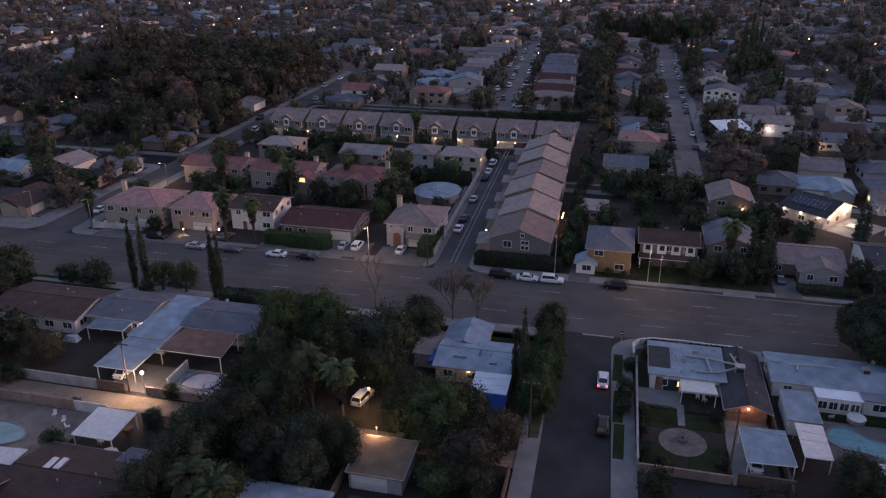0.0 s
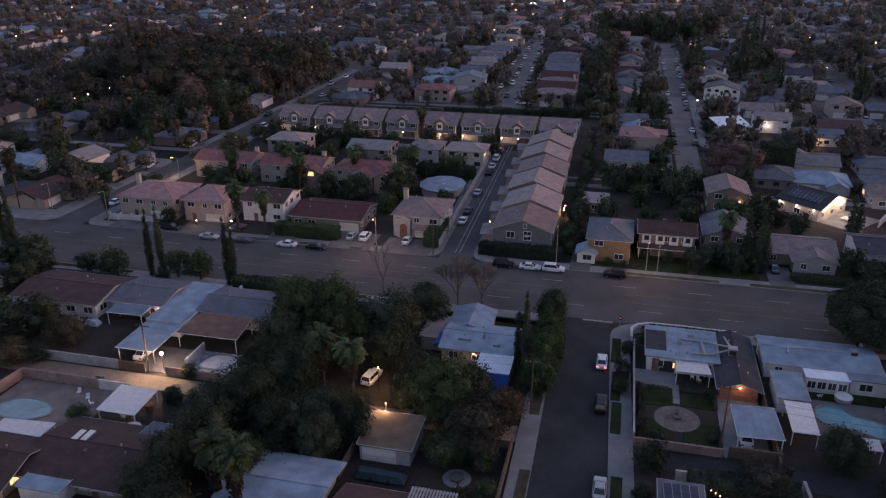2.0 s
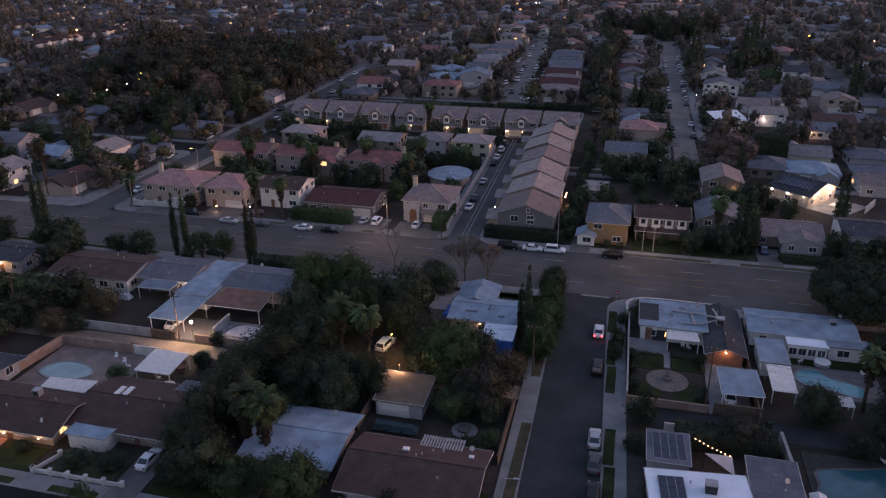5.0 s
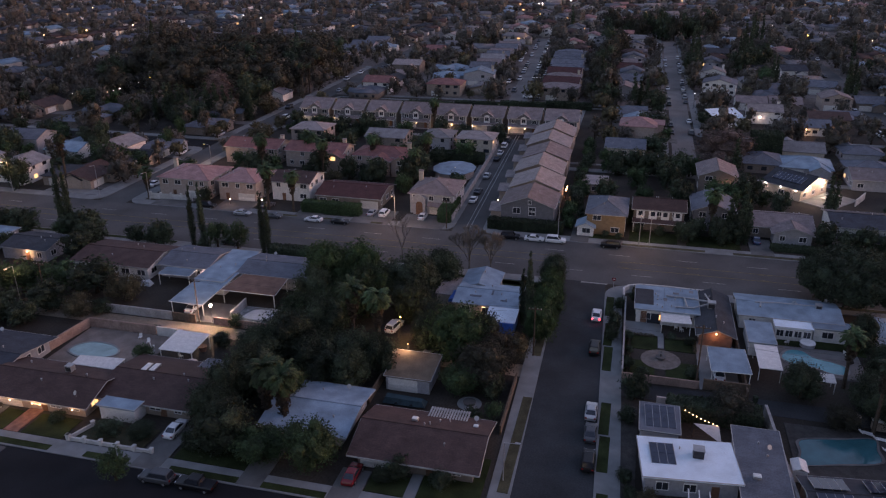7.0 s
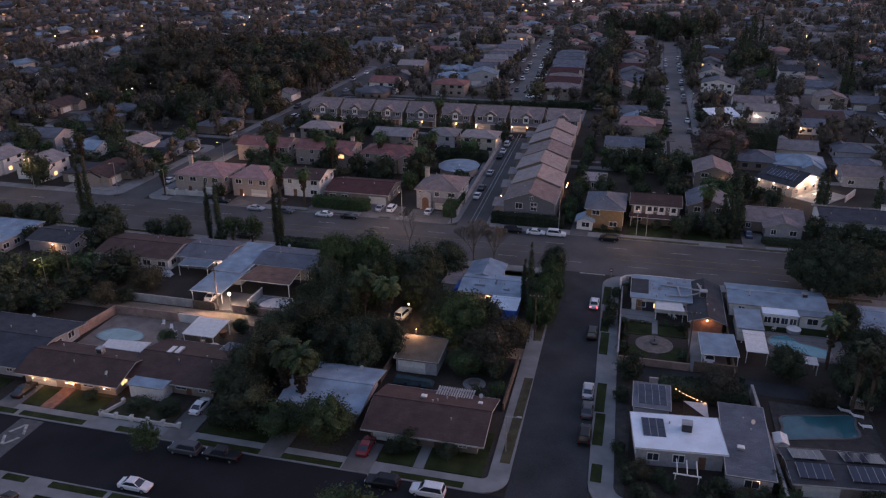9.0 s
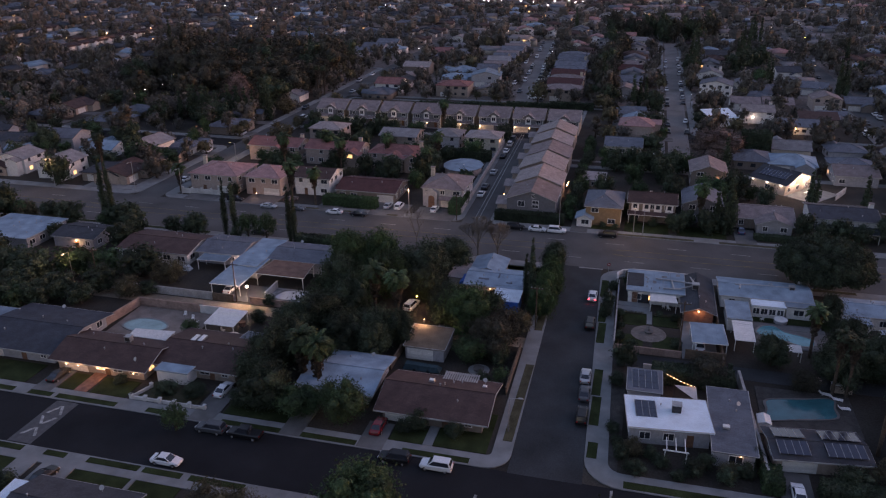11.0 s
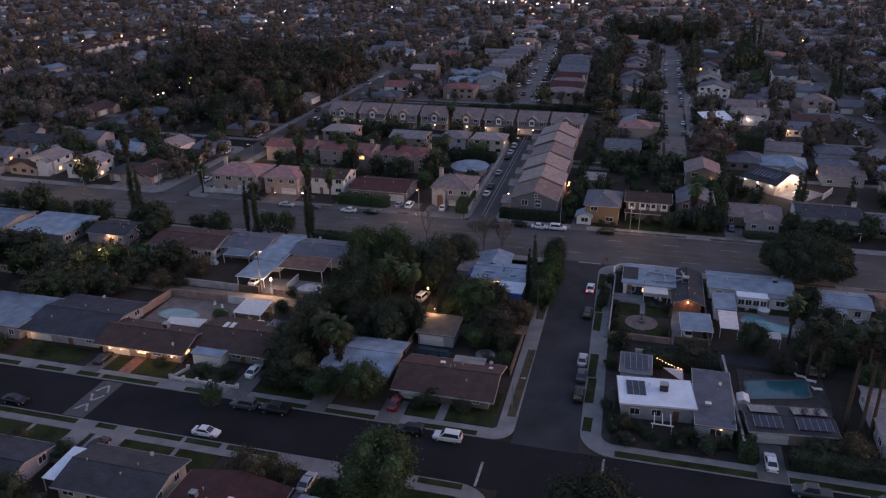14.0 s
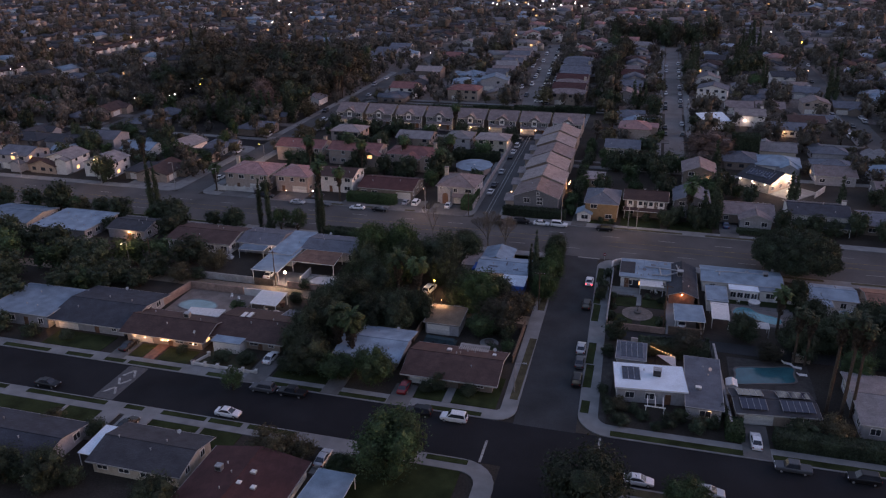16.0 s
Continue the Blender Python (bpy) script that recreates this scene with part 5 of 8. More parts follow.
house(15.0, 26.6, -71.4, -63.6, "grey", "white", "single-storey house with a bright white flat roof", h=2.9, shape="flat", over=0.5, turn=6, front="s", door=3, seed=30, vents=2)
house(14.7, 19.8, -61.8, -55.2, "grey", "slate", "rear wing with a blue-grey roof under solar panels", h=2.8, shape="flat", over=0.3, front="s", seed=31, vents=0, name="house_wing", sides="w")
house(27.3, 32.9, -74.6, -58.6, "grey", "slate", "attached wing with a broad blue-grey roof", h=2.5, shape="shed", rise=0.5, over=0.4, front="s", seed=32, vents=2, name="house_wing", sides="s")
solar(17.3, -58.4, 3.1, 4, 3, turn=3, tilt=3)
solar(17.5, -67.2, 3.2, 3, 2, turn=6, tilt=3, pd=2.05)
cooler(22.1, -66.6, 3.15, 1.25, "dark weathered rooftop air cooler", DARK_METAL)
skylight(29.2, -69.2, 3.25, 1.0, 0.8)
pergola = thing("pergola", "white open porch frame in front of a house", "pergola", 22.0, -74.5)
for x in (-1.3, 0.0, 1.3):
    part("beam", Geo().box(x - 0.06, x + 0.06, -1.2, 1.8, 2.3, 2.45), TRIM, pergola)
part("cross_beam", Geo().box(-1.8, 1.8, -1.3, -1.15, 2.15, 2.3), TRIM, pergola)
for x in (-1.5, 1.5):
    part("post", Geo().box(x - 0.07, x + 0.07, -1.3, -1.16, 0, 2.15), TRIM, pergola)
sail = thing("shade_sail", "pale pink triangular shade sail over a patio", "shade sail", 24.2, -59.6, 2.5)
part("cloth", Geo().solid([(-2.2, 1.6, -0.05), (1.4, -1.9, -0.5), (1.2, 1.4, 0.15)], [(-2.2, 1.6, 0.0), (1.4, -1.9, -0.45), (1.2, 1.4, 0.2)]), PIPE_MATS["canvas"], sail)
for x, y in ((-2.2, 1.6), (1.4, -1.9), (1.2, 1.4)):
    part("mast", Geo().cyl(x, y, -2.5, 0.2, 0.05, n=6), DARK_METAL, sail)
house(35.4, 47.8, -73.0, -66.4, "tan", "charcoal", "house with a dark roof of solar panels and open carport", h=2.45, over=0.7, shape="gable_x", rise=0.6, turn=7, front="s", garage=-3.0, seed=33, vents=0)
for dx, dy, tilt in ((0.2, -1.75, 9), (-0.2, 1.75, -9)):
    solar(37.9 + dx, -70.3 + dy, 3.17, 4, 1, turn=7, tilt=tilt, pd=2.7)
    solar(45.0 + dx, -69.4 + dy, 3.17, 5, 1, turn=7, tilt=tilt, pd=2.7)
house(55, 70, -73, -57, "grey", "grey", "single-storey house with a grey shingle roof", shape="gable_x", rise=1.0, front="s", seed=34)
house(54.4, 63.6, -24.6, -17.2, "white", "pale", "single-storey house with a pale blue-grey low roof", shape="gable_x", rise=0.8, front="n", seed=35)
house(53.8, 58.2, -28.2, -25.2, "white", "pale", "low rear wing with a pale flat roof", h=2.5, shape="flat", over=0.25, seed=38, name="house_wing", vents=0, sides="s")
house(66.0, 79.0, -26.0, -17.0, "cream", "redbrown", "single-storey house with a dull red-brown roof", shape="gable_x", rise=1.0, front="n", seed=39, lit=0.1)
lean_roof("patio_cover", "long pale patio cover behind a house", "patio cover", [(58.8, -34.6), (67.6, -34.0), (68.0, -28.8), (59.0, -30.0)], 2.6, ROOFS["pale"], drop=0.15, ribs=5)
house(81, 95, -30, -16, "cream", "brown", "single-storey house with a brown shingle roof", shape="gable_x", rise=1.1, front="n", seed=36)
house(78, 94, -74, -62, "grey", "grey", "single-storey house with a grey shingle roof", shape="gable_x", rise=1.1, front="s", seed=37)
shed2 = thing("garden_shed", "small white plastic garden shed", "shed", 35.3, -63.6)
part("body", Geo().box(-0.9, 0.9, -1.2, 1.2, 0, 1.8), WALLS["white"], shed2)
part("roof", gable_roof(1.8, 2.4, 1.8, 0.4, 0.12, "y", 0.06), TRIM, shed2)
part("door", Geo().box(-0.5, 0.5, -1.23, -1.2, 0.05, 1.7), GARAGE, shed2)

# ---- houses south of the near street ----
house(-92, -69.6, -116.6, -105.2, "grey", "navy", "long house with a dark blue-grey shingle roof", h=2.45, over=0.7, shape="gable_x", rise=1.2, front="n", seed=40, door=2)
house(-62.3, -47.2, -112.6, -103.4, "cream", "charcoal", "single-storey house with a charcoal shingle roof", h=2.45, over=0.7, shape="gable_x", rise=1.1, front="n", seed=41, door=2)
house(-44.5, -29.5, -117, -105.4, "white", "maroon", "single-storey house with a dark red shingle roof", h=2.45, over=0.7, shape="gable_y", rise=1.3, front="n", seed=42, door=2)
lean_roof("carport", "white sheet carport roof between two houses", "carport", [(-65.3, -112.0), (-62.8, -112.0), (-63.2, -104.6), (-65.6, -104.6)], 2.5, ROOFS["white"], drop=0.1)
lean_roof("patio_cover", "pale blue-grey patio roof", "patio cover", [(-27.5, -113), (-21, -113), (-21, -106), (-27, -106)], 2.5, ROOFS["pale"], drop=0.1)
skylight(-35.4, -110.6, 3.85, 0.9, 0.7)
skylight(-36.4, -113.2, 3.7, 0.8, 0.8)
skylight(-34.0, -113.4, 3.5, 0.8, 0.8)
cooler(-41.0, -110.8, 3.3, 0.9)
house(-120, -100, -114, -102, "grey", "charcoal", "single-storey house with a dark roof", h=2.45, over=0.7, shape="gable_x", rise=1.2, front="n", seed=43)
house(16, 34, -116, -103, "grey", "grey", "single-storey house with a grey roof", h=2.45, over=0.7, shape="gable_x", rise=1.2, front="n", seed=44)
house(44, 62, -116, -103, "cream", "brown", "single-storey house with a brown roof", h=2.45, over=0.7, shape="gable_x", rise=1.2, front="n", seed=45)

# ---- small things in the yards ----
def parasol(x, y, colour, label):
    top = thing("parasol", label, "parasol", x, y)
    part("pole", Geo().cyl(0, 0, 0, 2.3, 0.03, n=6), METAL, top)
    part("canopy", Geo().cyl(0, 0, 1.95, 2.4, 1.35, 0.06, n=10), colour, top)
    part("base", Geo().cyl(0, 0, 0, 0.12, 0.3, n=10), DARK_METAL, top)


def bin_box(x, y, colour, label, turn=0):
    top = thing("wheelie_bin", label, "bin", x, y, 0, turn)
    part("body", Geo().solid([(-0.25, -0.28, 0.05), (0.25, -0.28, 0.05), (0.25, 0.28, 0.05), (-0.25, 0.28, 0.05)], [(-0.3, -0.36, 1.0), (0.3, -0.36, 1.0), (0.3, 0.36, 1.0), (-0.3, 0.36, 1.0)]), colour, top)
    part("lid", Geo().box(-0.32, 0.32, -0.4, 0.36, 1.0, 1.08), colour, top)
    for s in (-1, 1):
        part("wheel", Geo().tube((s * 0.26, 0.3, 0.12), (s * 0.32, 0.3, 0.12), 0.12, n=8), RUBBER, top)


def garden_chair(x, y, turn):
    top = thing("garden_chair", "pale plastic garden chair beside a pool", "chair", x, y, 0, turn, group="garden chairs")
    part("seat", Geo().box(-0.28, 0.28, -0.28, 0.28, 0.4, 0.46), TRIM, top)
    part("backrest", Geo().solid([(-0.28, 0.24, 0.46), (0.28, 0.24, 0.46), (0.28, 0.3, 0.46), (-0.28, 0.3, 0.46)], [(-0.26, 0.38, 1.0), (0.26, 0.38, 1.0), (0.26, 0.44, 1.0), (-0.26, 0.44, 1.0)]), TRIM, top)
    for a in (-0.24, 0.24):
        for b in (-0.24, 0.24):
            part("leg", Geo().box(a - 0.025, a + 0.025, b - 0.025, b + 0.025, 0, 0.4), TRIM, top)


def lounger(x, y, turn):
    top = thing("sun_lounger", "white sun lounger at a pool edge", "lounger", x, y, 0, turn, group="sun loungers")
    part("bed", Geo().box(-0.35, 0.35, -0.9, 0.5, 0.3, 0.38), TRIM, top)
    part("backrest", Geo().solid([(-0.35, 0.5, 0.3), (0.35, 0.5, 0.3), (0.35, 0.56, 0.38), (-0.35, 0.56, 0.38)], [(-0.35, 1.0, 0.7), (0.35, 1.0, 0.7), (0.35, 1.04, 0.76), (-0.35, 1.04, 0.76)]), TRIM, top)
    for a in (-0.3, 0.3):
        for b in (-0.8, 0.4):
            part("leg", Geo().box(a - 0.03, a + 0.03, b - 0.03, b + 0.03, 0, 0.3), TRIM, top)


def dish(x, y, z, turn):
    top = thing("satellite_dish", "small grey satellite dish on a roof edge", "satellite dish", x, y, z, turn)
    part("mast", Geo().cyl(0, 0, -0.2, 0.45, 0.025, n=6), METAL, top)
    part("reflector", Geo().tube((0, -0.08, 0.55), (0, 0.0, 0.5), 0.36, 0.12, n=12), METAL, top)
    part("feed_arm", Geo().tube((0, -0.05, 0.35), (0, -0.45, 0.5), 0.015, n=4), METAL, top)


parasol(-57.6, -59.5, PIPE_MATS["canvas"], "closed-weave lilac parasol over a patio")
parasol(44.6, -49.6, WALLS["tan"], "tan parasol beside a pool")
for x, y, a in ((-70.2, -52.5, 20), (-68.6, -53.6, 120), (-72.6, -51.4, 10), (-67.2, -56.0, 250), (-61.8, -55.6, 90), (20.6, -24.6, 0), (21.6, -25.2, 40), (39.4, -25.6, 200), (48.6, -27.4, 120)):
    garden_chair(x, y, a)
for x, y, a in ((46.4, -51.2, 75), (48.0, -52.4, 80), (48.6, -55.0, 95), (41.0, -36.8, 200)):
    lounger(x, y, a)
for x, y in ((12.6, -46.4), (13.5, -46.5), (31.9, -46.2), (-71.8, -47.9), (-70.9, -47.9), (-49.4, -48.0), (-26.3, -74.4), (-27.2, -74.5), (35.0, -76.0), (-7.6, -62.5), (-46.5, -50.0)):
    bin_box(x, y, rng_bin.choice((DARK_METAL, PAINTS["blue"], LEAVES["dark"])), "dark wheeled refuse bin beside a wall", rng_bin.uniform(0, 40))
for x, y, z, a in ((-94.0, -59.4, 3.0, 20), (-68.0, -73.8, 3.0, -20), (-8.0, -66.0, 3.2, 10), (31.4, -62.8, 3.0, 30), (-62.4, -16.6, 3.1, 0), (-90.0, -105.4, 3.0, 0), (-52.0, -104.2, 3.1, 15), (47.6, -13.2, 3.1, 0), (-28.6, -62.2, 3.0, 0)):
    dish(x, y, z, a)
spa = thing("hot_tub", "round pale hot tub with a cover on a lawn", "hot tub", 42.8, -25.6)
part("shell", Geo().cyl(0, 0, 0, 0.75, 1.25, n=20), WALLS["grey"], spa)
part("cover", Geo().cyl(0, 0, 0.75, 0.88, 1.32, 1.25, n=20), TRIM, spa)
lantern = thing("fabric_chair", "round orange fabric garden seat lit by a lamp", "chair", -59.1, -53.0)
part("shell", Geo().cyl(0, 0, 0.35, 1.3, 0.55, 0.75, n=12), ROOFS["redbrown"], lantern, "orange cloth shell")
part("base", Geo().cyl(0, 0, 0, 0.35, 0.3, 0.12, n=10), DARK_METAL, lantern)
sign = thing("stop_sign", "red octagonal road sign on a thin post", "road sign", 8.7, -10.4)
part("post", Geo().cyl(0, 0, 0, 2.9, 0.035, n=6), METAL, sign)
face = part("plate", Geo().tube((0, -0.05, 2.5), (0, -0.09, 2.5), 0.4, n=8), PAINTS["red"], sign)
part("bar", Geo().box(-0.26, 0.26, -0.105, -0.095, 2.42, 2.58), TRIM, face, "white bar in place of lettering")
for x, y, w, d, h in ((-85.4, -30.6, 3.0, 1.6, 1.0), (-89.2, -30.2, 2.2, 1.4, 0.8)):
    heap = thing("junk_pile", "tarp-covered pile of scrap in a dirt yard", "pile", x, y)
    part("tarp", Geo().solid([(-w / 2, -d / 2, 0), (w / 2, -d / 2, 0), (w / 2, d / 2, 0), (-w / 2, d / 2, 0)], [(-w * 0.3, -d * 0.3, h), (w * 0.35, -d * 0.3, h * 0.8), (w * 0.3, d * 0.3, h), (-w * 0.35, d * 0.3, h * 0.7)]), PIPE_MATS["cover"], heap)
storage = thing("storage_box", "pale storage cabinet beside a pool", "cabinet", 49.2, -49.4)
part("body", Geo().box(-1.6, 1.6, -0.5, 0.5, 0, 1.5), WALLS["tan"], storage)
part("lid", Geo().box(-1.7, 1.7, -0.6, 0.6, 1.5, 1.58), TRIM, storage)
lean_roof("patio_cover", "small white canopy beside dark trees", "canopy", [(41.4, -41.0), (44.2, -41.0), (44.2, -38.6), (41.4, -38.6)], 2.0, WALLS["white"], drop=0.2)

boat = thing("covered_trailer", "low trailer under a dark teal cover behind a house", "trailer", -20.6, -59.6)
part("cover", Geo().solid([(-3.4, -1.0, 0.3), (3.4, -1.0, 0.3), (3.4, 1.0, 0.3), (-3.4, 1.0, 0.3)], [(-3.0, -0.6, 1.2), (2.8, -0.5, 1.0), (2.8, 0.5, 1.0), (-3.0, 0.6, 1.2)]), TEAL, boat, "dark teal cloth cover")
for sx in (-1.2, 1.2):
    part("wheel", Geo().tube((sx, -0.95, 0.3), (sx, -0.75, 0.3), 0.3, n=12), RUBBER, boat)

# ---- parked cars ----
car("sedan", "white", -51.0, -74.6, 90, "white sedan parked in a driveway")
car("sedan", "red", -22.4, -78.0, 90, "red hatchback parked in a driveway")
car("suv", "grey", -47.4, -85.0, 180, "grey wagon parked at the kerb")
car("pickup", "black", -41.6, -85.0, 180, "dark pickup truck with a rack parked at the kerb")
car("suv", "black", -17.6, -85.0, 180, "black sport utility vehicle parked at the kerb")
car("suv", "white", -11.2, -85.2, 180, "white sport utility vehicle with a roof rack at the kerb")
car("sedan", "white", -49.6, -93.6, 0, "white sedan parked at the kerb")
car("sedan", "black", -81.2, -77.4, 90, "black sedan parked in a driveway beside a lit porch")
car("sedan", "black", -87.0, -93.5, 0, "black sedan parked at the kerb")
car("sedan", "black", -64.6, -101.0, 80, "black hatchback parked in a driveway")
car("sedan", "silver", -28.6, -101.0, 90, "silver coupe parked in a driveway")
car("sedan", "silver", 7.5, -55.5, 90, "silver sedan parked at the kerb")
car("sedan", "grey", 7.8, -61.0, 90, "grey sedan parked at the kerb")
car("suv", "black", 8.0, -67.7, 90, "dark blue-black sport utility vehicle at the kerb")
car("suv", "black", 6.7, -36.0, 90, "black sport utility vehicle parked at the kerb")
car("sedan", "white", 6.2, -23.2, 90, "white sedan with glowing brake lights in the street", braking=True)
car("sedan", "white", 38.2, -79.0, 90, "white sedan parked in a driveway")
car("pickup", "grey", 43.0, -84.9, 180, "grey pickup truck parked at the kerb")
car("suv", "black", 53.0, -84.9, 180, "dark sport utility vehicle parked at the kerb")
car("sedan", "white", 20.0, -93.9, 0, "white sedan parked at the kerb")
car("sedan", "silver", 30.2, -93.9, 0, "silver sedan parked at the kerb")
car("sedan", "white", 27.0, -39.6, 90, "white car under a carport")
car("sedan", "white", -69.5, -38.4, 90, "pale car under a carport roof")
car("suv", "white", -29.4, -36.9, 80, "white van parked under trees beside a lamp")
car("suv", "grey", -20.6, -46.2, 80, "dark vehicle parked in the alley")
car("sedan", "grey", -79.0, -5.9, 0, "grey car parked at the kerb")


# ---- houses north of the main road ----
house(-115.5, -100.5, 22, 35, "pinkish", "pink", "two-storey pink stucco house with a pink tile roof", h=5.5, shape="hip", rise=1.8, storeys=2, garage=3.5, door=-3, seed=50, chimney=(-7.8, 3))
house(-98, -87, 23, 35, "pinkish", "pink", "two-storey stucco house with a dull pink roof", h=5.5, shape="hip", rise=1.6, storeys=2, garage=2.5, door=-3, seed=51)
house(-84, -73.2, 26.5, 37, "white", "brown", "two-storey white house with a brown gable roof", h=5.2, shape="gable_x", rise=1.6, storeys=2, seed=52, door=-2)
house(-70.5, -53, 25, 38, "taupe", "maroon", "low dark-brown house with a wide shingle roof", h=2.9, shape="gable_x", rise=1.5, garage=6, seed=53, sides="sew")
n5 = house(-44.6, -33.2, 25, 38, "grey", "mauve", "two-storey grey stucco house with a mauve tile hip roof and chimney", h=5.5, shape="hip", rise=2.0, storeys=2, garage=1.9, door=-3.2, seed=54, chimney=(-5.4, 3.5))
part("garage_roof", Geo().solid([(-0.9, -8.2, 2.5), (5.6, -8.2, 2.5), (5.6, -6.4, 2.9), (-0.9, -6.4, 2.9)], [(-0.9, -8.2, 2.62), (5.6, -8.2, 2.62), (5.6, -6.4, 3.3), (-0.9, -6.4, 3.3)]), ROOFS["mauve"], n5, uv=True)
arch = part("entry_arch", Geo().box(-4.6, -1.4, -7.4, -6.5, 0, 4.4).solid([(-4.9, -7.6, 4.4), (-1.1, -7.6, 4.4), (-3.0, -7.6, 5.5)][::-1], [(-4.9, -6.5, 4.4), (-1.1, -6.5, 4.4), (-3.0, -6.5, 5.5)][::-1]), WALLS["grey"], n5)
opening = [(-3.9, 0.05), (-2.1, 0.05)] + [(-3.0 + 0.9 * math.cos(math.pi * k / 8), 2.6 + 0.9 * math.sin(math.pi * k / 8)) for k in range(9)]
part("arched_doorway", Geo().solid([(u, -7.38, v) for u, v in opening], [(u, -7.43, v) for u, v in opening]), DOOR, arch, "dark arched doorway")
pavilion = thing("pavilion", "round pavilion with pink walls and a pale weathered roof", "building", -41.0, 59.6)
ring = [(6.2 * math.cos(2 * math.pi * k / 22), 7.2 * math.sin(2 * math.pi * k / 22)) for k in range(22)]
part("wall", Geo().prism([(x * 0.93, y * 0.93) for x, y in ring], 0, 2.2), WALLS["pinkish"], pavilion)
wavy = [(x * (1.0 + 0.035 * (k % 2)), y * (1.0 + 0.035 * (k % 2))) for k, (x, y) in enumerate(ring)]
part("roof", Geo().solid([(x, y, 2.2) for x, y in wavy], [(x, y, 2.4) for x, y in wavy]).solid([(x, y, 2.4) for x, y in wavy], [(x * 0.3, y * 0.3, 2.8) for x, y in wavy]), ROOFS["pale"], pavilion)
part("roof_vent", Geo().cyl(0.5, -1.5, 2.6, 3.0, 0.3, 0.25, n=8), TRIM, pavilion)
for k in range(6):
    y = 21.6 + 14.5 * k
    dx = (0.0, 0.3, -0.3, 0.3, -0.2, 0.2)[k] - 0.46 * k
    row_house = house(-20.2 + dx, -7.3 + dx, y, y + 11.6, "dusk" if k == 0 else "taupe" if k % 2 == 0 else "tan", "mauve" if k % 3 == 0 else "tan", "two-storey terraced row house with a grey-mauve gable roof", h=5.4, shape="gable_y", rise=2.3 + 0.12 * (k % 3), over=0.45, front="w", garage=-3, storeys=2, detail=2 if k < 3 else 1, seed=60 + k, sides="sw" if k else "w", vents=2, group="row of tan houses")
    if k == 0:
        for u, z, ww, wh in ((-2.6, 3.4, 1.7, 1.4), (1.2, 4.3, 1.6, 0.8), (1.2, 3.1, 1.6, 0.8), (0.6, 5.9, 0.7, 0.9), (-3.4, 0.9, 1.5, 1.2), (2.8, 0.9, 1.5, 1.2)):
            window(row_house, u, -5.8, z, ww, wh, "s")
house(0.8, 9.8, 20.5, 33.5, "mustard", "slate", "two-storey house with mustard siding and slate roof", h=5.4, shape="hip", rise=1.7, storeys=2, door=-3, seed=70, lit=0.05)
house(-1.2, 2.6, 18.6, 23.0, "white", "pale", "small white gabled porch wing", h=2.5, shape="gable_y", rise=0.9, seed=71, name="porch_wing", vents=0)
house(11.6, 23.4, 26.5, 35, "taupe", "brown", "two-storey house with white dormer windows under a brown roof", h=5.3, shape="gable_x", rise=1.5, storeys=2, door=1, seed=72)
for k in range(4):
    dormer = thing("dormer", "white boxed dormer window on a brown roof", "dormer", 13.2 + 2.9 * k, 27.4, 3.6)
    part("box", Geo().box(-0.95, 0.95, -1.3, 1.2, -0.6, 1.7), WALLS["white"], dormer)
    part("pane", Geo().box(-0.5, 0.5, -1.34, -1.3, 0.2, 1.3), GLASS, dormer)
lean_roof("porch_roof", "brown porch roof along a house front", "porch", [(11.4, 24.2), (23.6, 24.2), (23.6, 26.4), (11.4, 26.4)], 2.5, ROOFS["brown"], drop=0.5)
house(25.5, 35, 29, 41, "dusk", "slate", "two-storey grey-blue house half hidden by a palm", h=5.2, shape="gable_y", rise=1.8, storeys=2, seed=73)
house(38.5, 52.5, 28, 39, "taupe", "mauve", "single-storey house with a mauve-brown roof and front gable", h=2.8, shape="gable_x", rise=1.6, door=1, seed=74)
house(43.5, 51.8, 24.2, 29, "grey", "mauve", "front gable wing with a mauve-brown roof", h=2.7, shape="gable_y", rise=1.5, seed=75, name="house_wing", vents=0, sides="s")
lean_roof("porch_roof", "dark blue-grey porch roof along a house front", "porch", [(57.0, 23.2), (72.0, 23.2), (72.0, 27.0), (57.0, 27.0)], 2.3, ROOFS["navy"], drop=0.6)
house(56.5, 72, 27.2, 39, "white", "navy", "house with a white upper wall and dark blue-grey roof", h=4.4, shape="gable_x", rise=1.4, seed=76, chimney=(7.2, 2))
house(76, 91, 27, 39, "taupe", "slate", "single-storey house with a blue-grey shingle roof", h=2.9, shape="gable_x", rise=1.5, seed=77)
house(96, 111, 27, 39, "tan", "brown", "single-storey house with a brown shingle roof", h=2.9, shape="gable_x", rise=1.5, seed=78)
house(116, 131, 27, 39, "white", "grey", "single-storey house with a grey shingle roof", h=2.9, shape="gable_x", rise=1.5, seed=79)
house(28.5, 38.5, 60, 72, "taupe", "mauve", "two-storey house with a dull mauve gable roof", h=5.0, shape="gable_y", rise=1.9, storeys=2, seed=80)
house(49.1, 60.1, 60.0, 73.0, "cream", "charcoal", "dark-roofed house with solar panels and a floodlit gable", h=3.4, shape="gable_x", rise=2.4, over=0.8, seed=81, lit=0.25, turn=-40)
lit_patio = thing("patio", "floodlit pale patio with a white table at a gable end", "patio", 54.6, 66.5, 0, -40)
part("slab", Geo().box(5.6, 14.5, -6.5, 7.0, 0, 0.12), CONCRETE, lit_patio)
part("table_top", Geo().box(8.2, 10.6, -1.2, 1.4, 0.72, 0.78), TRIM, lit_patio)
